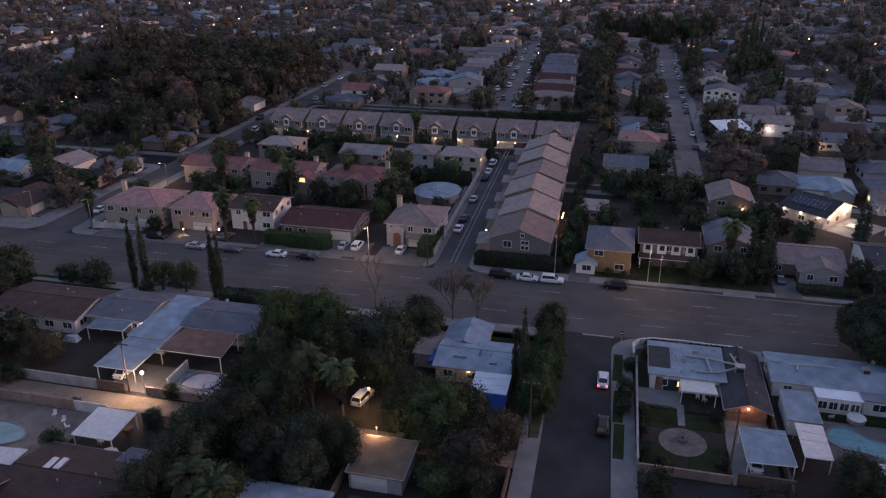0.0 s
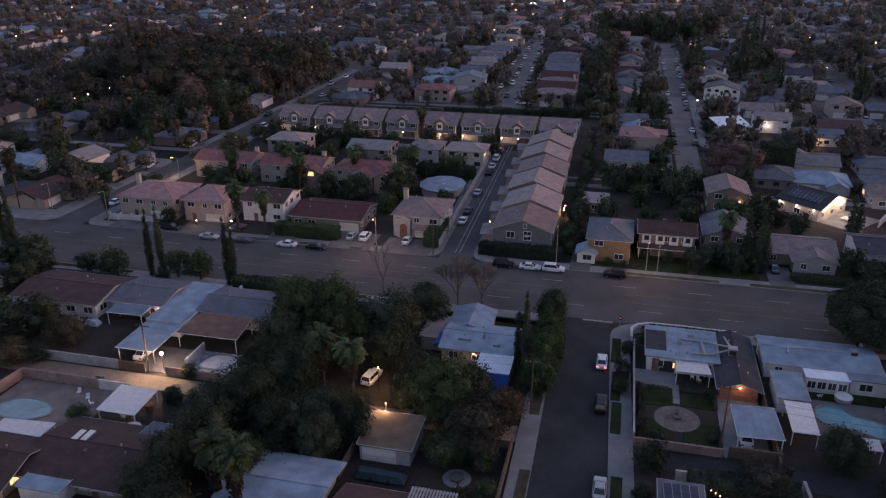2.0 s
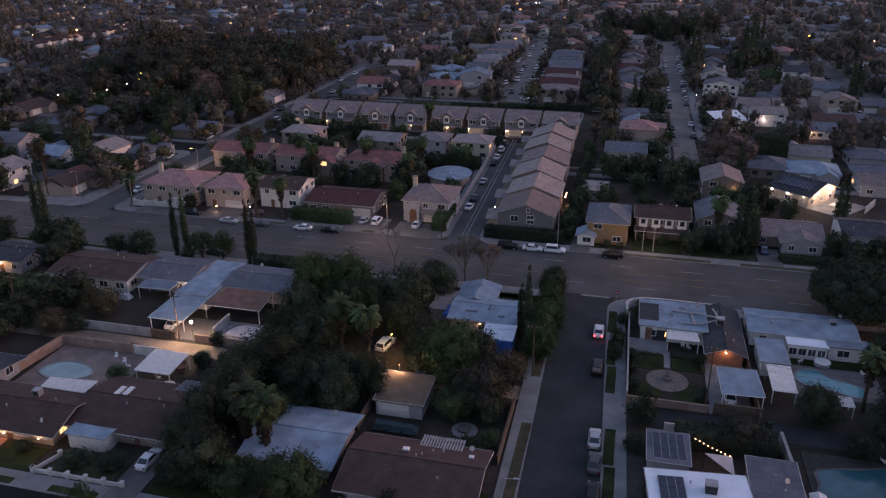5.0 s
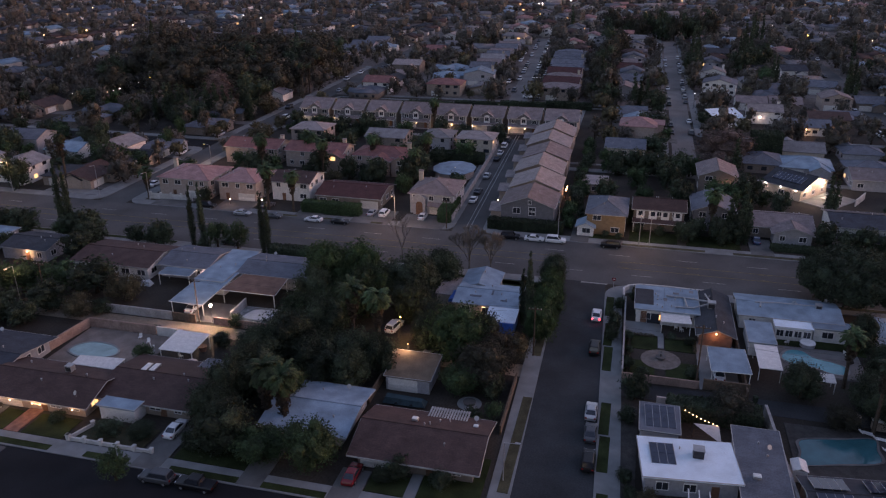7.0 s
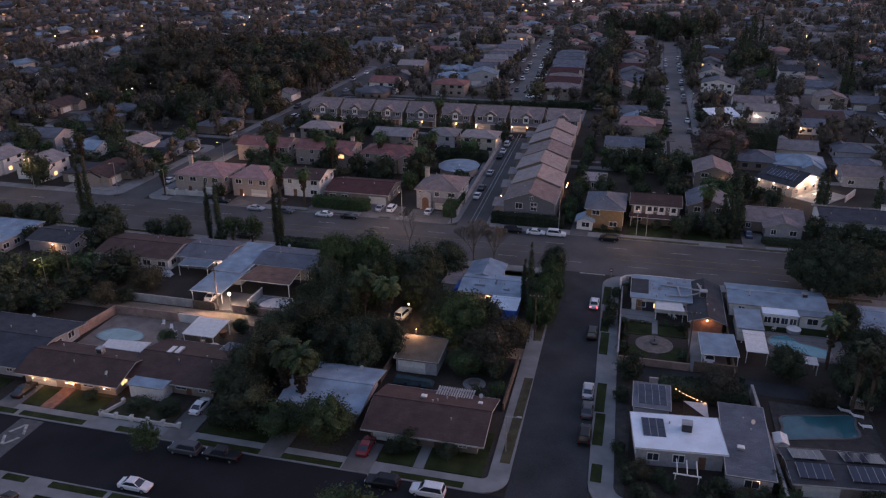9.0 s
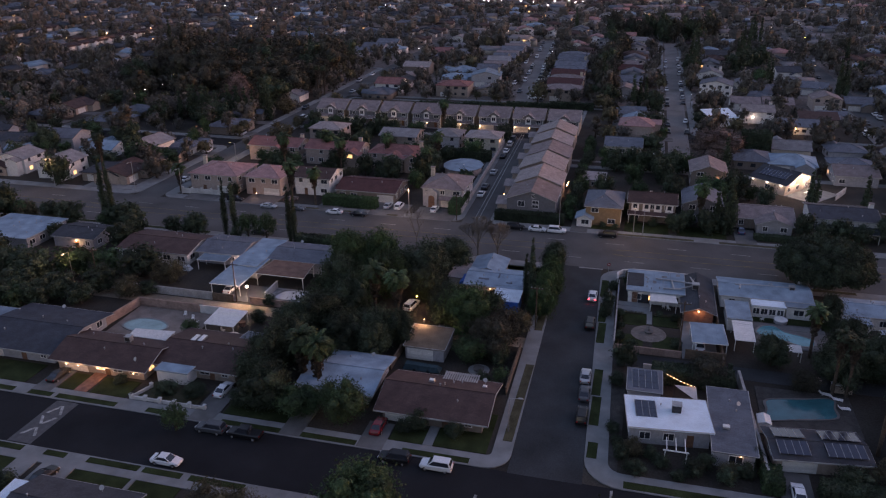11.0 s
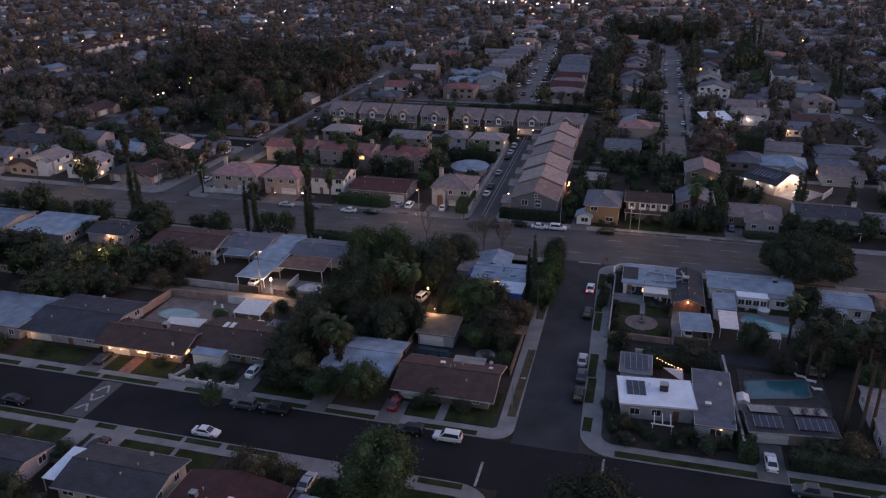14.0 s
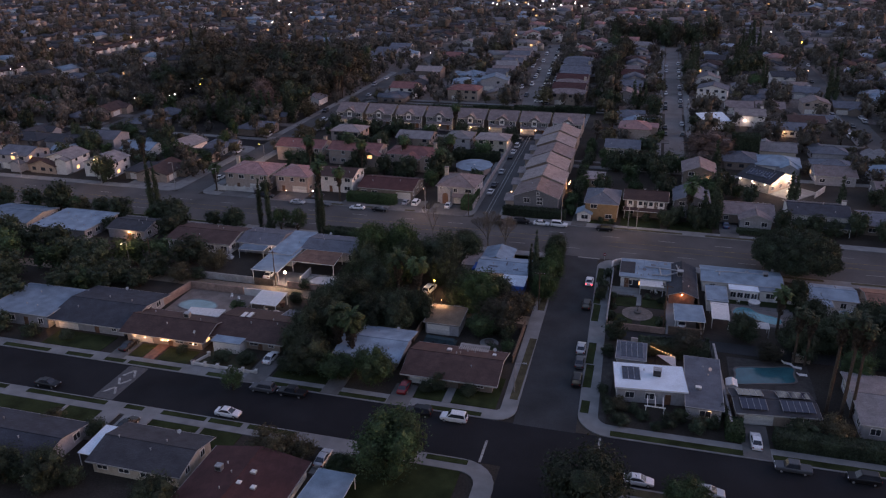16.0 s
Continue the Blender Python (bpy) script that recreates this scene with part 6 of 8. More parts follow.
for tx, ty in ((8.4, -1.0), (10.4, -1.0), (8.4, 1.2), (10.4, 1.2)):
    part("table_leg", Geo().box(tx - 0.05, tx + 0.05, ty - 0.05, ty + 0.05, 0.12, 0.72), TRIM, lit_patio)
wall_run("garden_wall", "cream garden wall lit by a patio lamp", 68.1, 57.0, 72.1, 64.5, 1.8, PIPE_MATS["white_wall"])
house(70.5, 82.5, 72, 84, "grey", "mauve", "house with a mauve roof beside a floodlit patio", h=3.2, shape="gable_x", rise=1.8, seed=82, lit=0.1)
house(1.5, 13.5, 92, 104, "cream", "slate", "house with a broad blue-grey roof behind a hedge", h=3.0, shape="gable_x", rise=1.7, seed=83)
house(-2.5, 3.5, 52, 60, "tan", "tan", "small outbuilding with a flat tan roof", h=2.6, shape="flat", seed=84, name="outbuilding", vents=0, sides="s")
house(86, 99, 58, 70, "dusk", "mauve", "house with a mauve-grey gable roof", h=3.0, shape="gable_x", rise=1.7, seed=85)
house(104, 118, 58, 70, "cream", "grey", "house with a grey gable roof", h=3.0, shape="gable_x", rise=1.7, seed=86)
for k, (x0, x1) in enumerate(((-114.5, -97), (-94, -75.5), (-72, -55.5))):
    house(x0, x1, 57, 67.5, "pinkish", "red", "two-storey pink stucco house with a red tile roof", h=5.2, shape="gable_x" if k < 2 else "hip", rise=1.7, storeys=2, seed=90 + k, detail=2, lit=0.06, chimney=(7.5, 2), group="red-roofed houses")
for x, w in ((-106, 5.5), (-80, 5.5), (-66, 6.5), (-59, 5.0)):
    house(x, x + w, 54.0, 57.2, "pinkish", "red", "gabled front wing with a red tile roof", h=4.6, shape="gable_y", rise=1.5, storeys=2, seed=int(x), name="house_wing", vents=0, sides="s", lit=0.05, group="red-roofed houses")
for k in range(6):
    y = 22.2 + 14.5 * k
    house(-23.2 - 0.46 * k, -20.0 - 0.46 * k, y + 2, y + 8.5, "tan", "tan", "low entry wing with a pale tan roof", h=2.8 + 0.5 * (k % 2), shape="gable_x", rise=0.9, seed=140 + k, name="entry_wing", vents=0, sides="w", detail=1, group="row of tan houses")
for k in range(8):
    x = -114.5 + 13.35 * k
    lean_roof("porch_roof", "mauve tile porch roof over a lit garage", "porch", [(x + 0.2, 113.6), (x + 11.0, 113.6), (x + 11.0, 115.4), (x + 0.2, 115.4)], 2.6, ROOFS["mauve"], drop=0.7)
house(-57.5, -48.2, 83, 93, "grey", "grey", "two-storey grey house with a hip roof", h=5.3, shape="hip", rise=1.5, storeys=2, seed=95, detail=1)
house(-46, -34.2, 83.5, 93, "cream", "tan", "two-storey cream house with a tan hip roof", h=5.3, shape="hip", rise=1.5, storeys=2, seed=96, detail=1, lit=0.15)
house(-104, -92, 83, 93, "pinkish", "tan", "two-storey stucco house with a tan roof", h=5.3, shape="hip", rise=1.5, storeys=2, seed=97, detail=1)
house(-76, -63, 80, 91, "tan", "grey", "house with a grey gable roof behind red-roofed houses", h=5.0, shape="gable_x", rise=1.5, storeys=2, seed=98, detail=1)


def rake(parent, x, y, h, rise, over):
    """A white board along one slope of a gable end at x, from the eave at y up to the ridge."""
    slope = rise / abs(y)
    low, out = h - slope * over, y + math.copysign(over, y)
    foot = [(x + over, out, low - 0.02), (x + over + 0.08, out, low - 0.02), (x + over + 0.08, 0, h + rise - 0.02), (x + over, 0, h + rise - 0.02)]
    part("rake_board", Geo().solid(foot, [(a, b, c + 0.22) for a, b, c in foot]), GUTTER, parent)


for k in range(8):
    x = -114.5 + 13.35 * k
    h8 = house(x, x + 11.2, 115.5, 128, "dusk", "mauve", "two-storey slate-blue house in a row with a gabled dormer", h=5.4, shape="gable_x", rise=2.7, garage=-2.4, door=3.6, storeys=2, seed=100 + k, detail=2, sides="s", vents=1, group="row of eight houses")
    dm = part("dormer", Geo().solid([(-2.0, -6.6, 3.0), (2.0, -6.6, 3.0), (2.0, -2.0, 3.0), (-2.0, -2.0, 3.0)], [(-2.0, -6.6, 5.9), (2.0, -6.6, 5.9), (2.0, -2.0, 5.9), (-2.0, -2.0, 5.9)]), WALLS["dusk"], h8)
    gr = gable_roof(4.0, 4.8, 5.9, 1.3, 0.35, "y")
    gr.v = [(a, b - 4.3, c) for a, b, c in gr.v]
    part("dormer_roof", gr, ROOFS["mauve"], h8, uv=True)
    part("dormer_gable", Geo().solid([(-2.0, -6.6, 5.9), (2.0, -6.6, 5.9), (0, -6.6, 7.2)], [(-2.0, -6.4, 5.9), (2.0, -6.4, 5.9), (0, -6.4, 7.2)]), WALLS["dusk"], h8)
    for sx in (-5.5, 5.5):
        part("corner_board", Geo().box(sx - 0.12, sx + 0.12, -6.34, -6.2, 0, 5.4), TRIM, h8)
    for sx in (-1, 1):
        part("barge_board", Geo().solid([(sx * 2.45, -6.78, 5.55), (sx * 2.45, -6.66, 5.55), (0, -6.66, 7.15), (0, -6.78, 7.15)], [(sx * 2.45, -6.78, 5.8), (sx * 2.45, -6.66, 5.8), (0, -6.66, 7.4), (0, -6.78, 7.4)]), TRIM, h8)
    arch = [(1.05 * math.cos(math.pi * j / 8), 5.35 + 0.75 * math.sin(math.pi * j / 8)) for j in range(9)]
    ring = [(-1.05, 3.3), (1.05, 3.3)] + arch
    part("bay_front", Geo().solid([(a, -6.72, b) for a, b in ring], [(a, -6.6, b) for a, b in ring]), TRIM, h8, "white arched window surround")
    window(h8, 0, -6.74, 4.0, 1.3, 1.3, "s")
    part("end_wall", Geo().solid([(5.6, -6.2, 0), (5.6, 6.2, 0), (5.6, 6.2, 5.3), (5.6, 0, 7.9), (5.6, -6.2, 5.3)], [(5.66, -6.2, 0), (5.66, 6.2, 0), (5.66, 6.2, 5.3), (5.66, 0, 7.9), (5.66, -6.2, 5.3)]), WALLS["tan"], h8, "tan stucco gable end")
    for sy in (-1, 1):
        rake(h8, 5.6, sy * 6.25, 5.4, 2.7, 0.5)

# walls, hedges and gates along the main road
wall_run("garden_wall", "cream curved entry wall with panels", -116.8, 19.2, -104.6, 19.6, 1.5, PIPE_MATS["white_wall"], pillars=5)
for k in range(6):
    hedge(-118 + 18.4 * k, -99.8 + 18.4 * k, 140 + 3.8 * k, 142.2 + 3.8 * k, 3.0, "long dark hedge behind a row of houses", leaf=0.4, density=8, seed=30 + k)
wall_run("boundary_wall", "block wall beside the private street", -32.4, 20, -34.6, 104, 1.8, PIPE_MATS["grey_wall"])
hedge(-22.8, -4.6, 17.8, 20.6, 2.6, "dark clipped hedge in front of a row of houses", seed=3)
hedge(-72, -56.2, 18.2, 20.8, 3.0, "green clipped hedge along the pavement", "green", seed=4)
hedge(-35.8, -32.6, 19, 31, 3.4, "tall green hedge beside the private street", "green", seed=5)
hedge(46.4, 55.6, 100, 105, 8.2, "very dark tall clipped hedge block", leaf=0.4, density=9, seed=16)
hedge(42.5, 54, 19.0, 21.0, 1.4, "low dark hedge along the pavement", seed=7)
hedge(-66, -45, -13.6, -10.6, 3.4, "dark hedge along the main road", seed=8)
hedge(41, 66, -79.8, -76.8, 2.4, "dark hedge along the pavement", seed=9)
hedge(33.6, 36.3, -79.5, -75, 2.0, "green hedge beside a driveway", "green", seed=10)
hedge(12.6, 29.6, -11.6, -9.6, 0.9, "low brown-green hedge inside a garden wall", "olive", seed=11)
hedge(-88, -84.6, 83, 104, 3.0, "dark hedge between gardens", seed=12)
hedge(-52, -35, 72, 76, 3.2, "dark hedge behind a pavilion", seed=13)
hedge(18.5, 31.8, -54.5, -51.2, 2.8, "dark hedge at the end of a yard", seed=14)

# cars north
for kind, colour, x, y, a in (("suv", "black", -97.8, 15.9, 0), ("sedan", "silver", -86.0, 12.9, 0), ("sedan", "grey", -77.4, 12.9, 0), ("sedan", "white", -66.4, 12.8, 180), ("sedan", "black", -59.2, 12.8, 0), ("suv", "white", -50.4, 21.2, 90), ("sedan", "silver", -53.6, 21.0, 90),
                              ("sedan", "white", -40.2, 21.4, 90), ("suv", "black", -16.3, 12.9, 0), ("sedan", "white", -10.6, 12.9, 0), ("suv", "white", -5.6, 12.9, 0), ("suv", "black", 7.0, 12.9, 180), ("sedan", "blue", 39.8, 24, 90), ("sedan", "grey", -82.4, 20, 70),
                              ("sedan", "white", -29.9, 37.5, 90), ("sedan", "grey", -30.0, 45, 90), ("sedan", "silver", -30.0, 60, 90), ("sedan", "black", -30.0, 79, 90), ("sedan", "white", -30.0, 86, 90), ("suv", "white", -30.0, 95, 90), ("suv", "grey", -30.0, 103, 90), ("sedan", "black", -22.0, 110, 0),
                              ("sedan", "white", -122.6, 30, 90)):
    car(kind, colour, x + (lean_private(y) if -31 < x < -29 else 0), y, a)
hedge(13.0, 28.4, -9.6, -8.7, 1.0, "flowering shrubs behind a low garden wall", "green", leaf=0.2, density=26, seed=17)
for x0, x1, y0, y1 in ((12.2, 12.7, -43.0, -29.0), (13.2, 16.6, -43.4, -42.9), (18.8, 23.4, -43.4, -42.9), (12.4, 16.9, -28.9, -28.4), (18.7, 23.4, -28.9, -28.4), (23.3, 23.8, -33.0, -28.6), (23.2, 23.7, -43.0, -38.0)):
    hedge(x0, x1, y0, y1, 0.45, "low scalloped border hedge round a garden lawn", "olive", leaf=0.14, density=40, seed=int(x0 * 10))


# ---- the suburb beyond ----
FAR_KINDS = [
    (13, 11, "cream", "grey", "gable_x", 2.9, 1, "single-storey cream house with a grey roof"),
    (14, 11, "tan", "brown", "gable_x", 2.9, 1, "single-storey tan house with a brown roof"),
    (12, 12, "pinkish", "pink", "hip", 5.3, 2, "two-storey pink house with a dull pink tile roof"),
    (12, 11, "grey", "slate", "gable_x", 5.3, 2, "two-storey grey house with a blue-grey roof"),
    (11, 13, "cream", "tan", "gable_y", 5.3, 2, "two-storey cream house with a tan gable roof"),
    (14, 12, "grey", "pale", "hip", 2.9, 1, "single-storey grey house with a pale roof"),
    (15, 11, "tan", "charcoal", "hip", 2.9, 1, "single-storey house with a charcoal roof"),
    (13, 10, "white", "pink", "gable_x", 5.2, 2, "two-storey white house with a pink tile roof"),
    (12, 10, "white", "pale", "gable_x", 2.9, 1, "single-storey white house with a pale roof"),
    (13, 9, "cream", "pale", "gable_y", 2.9, 1, "single-storey cream house with a pale gable roof"),
    (12, 9, "grey", "slate", "hip", 2.9, 1, "single-storey grey house with a blue-grey roof"),
    (11, 10, "white", "grey", "gable_y", 5.0, 2, "two-storey white house with a grey gable roof"),
    (14, 10, "grey", "charcoal", "gable_x", 2.9, 1, "single-storey grey house with a charcoal roof"),
    (13, 11, "taupe", "slate", "hip", 2.9, 1, "single-storey taupe house with a blue-grey roof"),
    (12, 10, "tan", "grey", "gable_y", 2.9, 1, "single-storey tan house with a grey roof"),
    (11, 11, "taupe", "brown", "hip", 5.2, 2, "two-storey taupe house with a brown roof"),
    (14, 9, "white", "brown", "gable_x", 2.9, 1, "single-storey white house with a dark brown roof"),
]
BUILT = {}


def merged(name, items, label, category):
    """One object of kind stuff out of (mesh, matrix) pairs."""
    mats, vs, loops, sizes, slots, base = [], [], [], [], [], 0
    for me, m in items:
        n = len(me.vertices)
        co = np.empty(n * 3)
        me.vertices.foreach_get("co", co)
        a = np.array(m)
        vs.append(co.reshape(-1, 3) @ a[:3, :3].T + a[:3, 3])
        lv = np.empty(len(me.loops), int)
        me.loops.foreach_get("vertex_index", lv)
        loops.append(lv + base)
        ls = np.empty(len(me.polygons), int)
        me.polygons.foreach_get("loop_total", ls)
        sizes.append(ls)
        if me.materials[0] not in mats:
            mats.append(me.materials[0])
        slots.append(np.full(len(ls), mats.index(me.materials[0])))
        base += n
    vs, loops, sizes, slots = (np.concatenate(a) for a in (vs, loops, sizes, slots))
    out = bpy.data.meshes.new(name)
    out.vertices.add(len(vs))
    out.vertices.foreach_set("co", vs.ravel())
    out.loops.add(len(loops))
    out.loops.foreach_set("vertex_index", loops)
    out.polygons.add(len(sizes))
    out.polygons.foreach_set("loop_start", np.concatenate([[0], np.cumsum(sizes)[:-1]]))
    out.polygons.foreach_set("material_index", slots)
    for m in mats:
        out.materials.append(m)
    out.update(calc_edges=True)
    out.validate()
    return tagged(new(name, out), label, category, kind="stuff")


def parts_of(ob):
    """The meshes of a thing with their poses relative to it."""
    return [(c.data, c.matrix_basis.copy()) for c in ob.children_recursive if c.data]


FAR_ITEMS, FAR_TREES = [], []


def far_house(k, x, y, turn, detail):
    key = (k, detail)
    w, d, wall, roof, shape, h, st, label = FAR_KINDS[k]
    m = pose(x, y, 0, 0, 0, turn)
    if key not in BUILT:
        top = BUILT[key] = house(-w / 2, w / 2, -d / 2, d / 2, wall, roof, label, h=h, shape=shape, storeys=st, garage=-w * 0.22, seed=200 + k, detail=min(detail, 1), lit=0.05, group="suburban houses", vents=0, sides="sew" if detail == 3 else "se" if detail else "s")
        ww, out, wh = w * 0.36, 2.6, min(h, 3.0 + 0.9 * (k % 3))
        cx, y0 = w * 0.24, -d / 2 - out
        part("wing_wall", Geo().box(cx - ww / 2, cx + ww / 2, y0, -d / 2, 0, wh).solid([(cx - ww / 2, y0, wh), (cx + ww / 2, y0, wh), (cx, y0, wh + ww * 0.26)], [(cx - ww / 2, y0 + 0.15, wh), (cx + ww / 2, y0 + 0.15, wh), (cx, y0 + 0.15, wh + ww * 0.26)]), WALLS[wall], top)
        gw = gable_roof(ww, out + d * 0.3, wh, ww * 0.26, 0.4, "y")
        gw.v = [(a + cx, b + y0 + (out + d * 0.3) / 2, c) for a, b, c in gw.v]
        part("wing_roof", gw, ROOFS[roof], top, uv=True)
        BUILT[key].matrix_basis = m
        return BUILT[key]
    return copy_thing(BUILT[key], m)


rng = random.Random(11)
TAKEN = [(-119, 32, 14, 82), (-119, -5, 82, 166), (-6, 22, 82, 108), (32, 132, 14, 76)]
SPOTS = []
STREETS = [(-125.5, 20, 420, 9), (26.2, 82, 372, 10)] + [(x, max(y, 20), end - 6, 10) for x, y, end in FAR_STREETS]
GROVES = [(-242, -133, 112, 262), (-14, 60, 384, 418)]


def in_view(x, y):
    return abs(x + 5 + 0.26 * (y + 150)) < 70 + 0.62 * (y + 190)


def in_street(x, y, gap):
    return any(abs(x - street_x(sx, y)) < wd / 2 + gap and y0 - 4 < y < y1 + 8 for sx, y0, y1, wd in STREETS) or any(abs(y - cy) < 4 + gap and a < x < b for a, b, cy in CROSS_STREETS)


def in_any(x, y, boxes):
    return any(a < x < b and c < y < d for a, b, c, d in boxes)


for sx, y0, y1, wd in STREETS:
    for side in (-1, 1) if sx != -47 else ():
        y = y0 + 8
        while y < y1:
            x = street_x(sx, y) + side * (wd / 2 + (9.5 if sx == -339 and side < 0 else 13.5 + rng.uniform(-3.5, 4.0)))
            if not in_any(x, y, TAKEN) and not in_any(x, y, GROVES) and not in_street(x, y, 9) and in_view(x, y) and rng.random() < 0.9:
                SPOTS.append((x, y, 90 if side < 0 else -90))
            y += 14.2 if sx == -339 and side < 0 else rng.uniform(13.8, 18.0)
for k in range(11):
    for yy, tt in ((104, 180), (132, 0), (86, 0), (154, 180)):
        xx = 62 + 16.5 * k + rng.uniform(-3, 3)
        if not (abs(xx - 102) < 14 and yy > 118) and not abs(xx - 186) < 13:
            SPOTS.append((xx, yy + rng.uniform(-4, 4), tt))
# houses that stand freely, back to back and round small courts
tries = 0
while tries < 9000:
    tries += 1
    y = 150 + 760 * rng.random()
    x = rng.uniform(-70 - 0.62 * (y + 190), 70 + 0.62 * (y + 190)) - 5 - 0.26 * (y + 150)
    if in_any(x, y, TAKEN) or in_any(x, y, GROVES) or in_street(x, y, 8.5):
        continue
    if all(abs(x - hx) + abs(y - hy) > 22 for hx, hy, _ in SPOTS):
        SPOTS.append((x, y, rng.choice((0, 90, -90, 180)) + rng.choice((0, 0, 14, -20))))
OWN_HOUSES = [
    (36.5, 47.5, 142, 150, "white", "white", "shed", 3.4, 25, "white house with a bright sloping sheet roof"),
    (51, 63, 151.5, 161.5, "white", "tan", "gable_x", 4.6, 0, "two-storey white house with a floodlit garage front"),
    (63, 77, 136, 146, "white", "slate", "gable_x", 3.0, 0, "single-storey white house with a lamp at its front"),
    (-110, -98, 173, 185, "white", "red", "gable_x", 5.2, 0, "two-storey white house with a dull red tile roof"),
    (-81, -66, 175, 187, "tan", "red", "hip", 5.2, 0, "two-storey tan house with a dull red hip roof"),
    (-71, -57, 203, 215, "grey", "faded", "gable_y", 5.4, 6, "two-storey grey house with a pale slate gable roof"),
    (-117, -106, 346, 357, "white", "tan", "gable_y", 4.0, 0, "white house with a tan gable roof"),
    (-103, -92, 348, 359, "white", "tan", "gable_y", 4.0, 0, "white house with a tan gable roof"),
    (-113, -101, 282, 293, "pinkish", "red", "gable_x", 4.5, 0, "house with pink walls and a red-brown roof"),
    (-113, -99, 227, 238, "taupe", "tan", "gable_x", 4.5, 0, "taupe house with a pale tan gable roof"),
    (-146, -137, 147, 157, "white", "slate", "gable_y", 3.0, 0, "single-storey white house with a blue-grey roof"),
    (-163, -149, 280, 291, "grey", "slate", "gable_x", 3.6, 0, "grey house with a blue-grey gable roof"),
    (-163, -149, 300, 311, "grey", "slate", "gable_x", 3.6, 0, "grey house with a blue-grey gable roof"),
    (-160, -146, 320, 331, "grey", "slate", "gable_x", 3.6, 0, "grey house with a blue-grey gable roof"),
    (38, 52, 205, 217, "white", "slate", "gable_y", 5.0, -8, "two-storey white house with a slate gable roof"),
    (49, 60.5, 175, 186, "white", "mauve", "gable_x", 3.0, 0, "white house with a mauve shingle roof"),
    (62, 74, 177, 188, "taupe", "mauve", "gable_x", 3.0, 0, "taupe house with a mauve shingle roof"),
    (38, 50, 241, 253, "white", "grey", "gable_y", 4.0, 0, "white house with a pale grey gable roof"),
    (76, 88, 253, 265, "white", "navy", "gable_x", 4.4, 8, "white house with a dark blue-grey roof"),
    (83, 95, 216, 228, "grey", "slate", "gable_x", 3.4, -10, "grey house with a blue-grey roof"),
    (82, 93.5, 182, 193, "pinkish", "mauve", "gable_y", 4.8, 0, "two-storey pink house with a mauve gable roof"),
    (95.5, 107, 184, 195, "taupe", "slate", "gable_x", 3.2, 0, "taupe house with a blue-grey roof"),
    (-2, 11, 207, 219, "grey", "slate", "gable_x", 4.6, 0, "grey house with a dark slate roof"),
    (-2, 10, 186, 197, "grey", "mauve", "gable_y", 4.2, 0, "grey house with a mauve front gable"),
    (-1, 11, 240, 251, "tan", "maroon", "gable_x", 4.6, 0, "tan house with a maroon shingle roof"),
    (-6, 8, 258, 269, "white", "mauve", "gable_x", 4.0, 0, "white house with a broad mauve roof"),
    (45, 57, 313, 325, "taupe", "charcoal", "gable_x", 3.4, 0, "taupe house with a charcoal roof"),
]
for k in range(8):
    OWN_HOUSES.append((-72 + 0.6 * (k % 2), -60 + 0.6 * (k % 2), 222 + 13.2 * k, 232.6 + 13.2 * k, "dusk", ("slate", "mauve", "grey", "slate", "mauve")[k % 5], "gable_x", (5.4, 4.9, 5.7)[k % 3], 4, "two-storey house in a close row with white gable trim"))
for k in range(9):
    y = 176.5 + 12.8 * k
    OWN_HOUSES.append((-30.5 - 0.05 * (y - 176), -15 - 0.05 * (y - 176), y, y + 11, "tan" if k < 4 else "dusk", ("mauve", "maroon", "mauve", "maroon")[k % 4] if k < 4 else "slate", "gable_x" if k % 2 else "hip", 5.3, -3, "two-storey house with a dull red tile roof in a close row" if k < 4 else "two-storey slate-roofed house in a close row"))
SPOTS = [q for q in SPOTS if all(abs(q[0] - (h[0] + h[1]) / 2) > 13.5 or abs(q[1] - (h[2] + h[3]) / 2) > 12 for h in OWN_HOUSES)]
for k, (x0, x1, y0, y1, wall, roof, shape, h, turn, label) in enumerate(OWN_HOUSES):
    own = house(x0, x1, y0, y1, wall, roof, label, h=h, shape=shape, rise=1.9 if shape != "hip" else 1.6, over=0.45, turn=turn, storeys=2 if h > 4.5 else 1, garage=-(x1 - x0) * 0.2, seed=400 + k, detail=1, sides="s", vents=0, lit=0.03, chimney=((x1 - x0) * 0.42, 2.0) if k % 4 == 1 else None, group="suburban houses")
    if shape == "gable_x" and k > 3:
        ww, out, wh = (x1 - x0) * 0.38, 2.4, h * 0.8
        cx, wy = (x1 - x0) * 0.2, -(y1 - y0) / 2 - out
        part("wing_wall", Geo().box(cx - ww / 2, cx + ww / 2, wy, wy + out, 0, wh).solid([(cx - ww / 2, wy, wh), (cx + ww / 2, wy, wh), (cx, wy, wh + ww * 0.26)], [(cx - ww / 2, wy + 0.15, wh), (cx + ww / 2, wy + 0.15, wh), (cx, wy + 0.15, wh + ww * 0.26)]), WALLS[wall], own)
        gw = gable_roof(ww, out + 4.0, wh, ww * 0.26, 0.4, "y")
        gw.v = [(a + cx, b + wy + (out + 4.0) / 2, c) for a, b, c in gw.v]
        part("wing_roof", gw, ROOFS[roof], own, uv=True)
    if "close row" in label and shape == "gable_x":
        for sy in (-0.5, 0.5):
            rake(own, (x1 - x0) / 2, sy * (y1 - y0), h, 1.9, 0.45)
SPOTS.sort(key=lambda q: math.hypot(q[0] - 10, q[1] + 160))
drives = Geo()
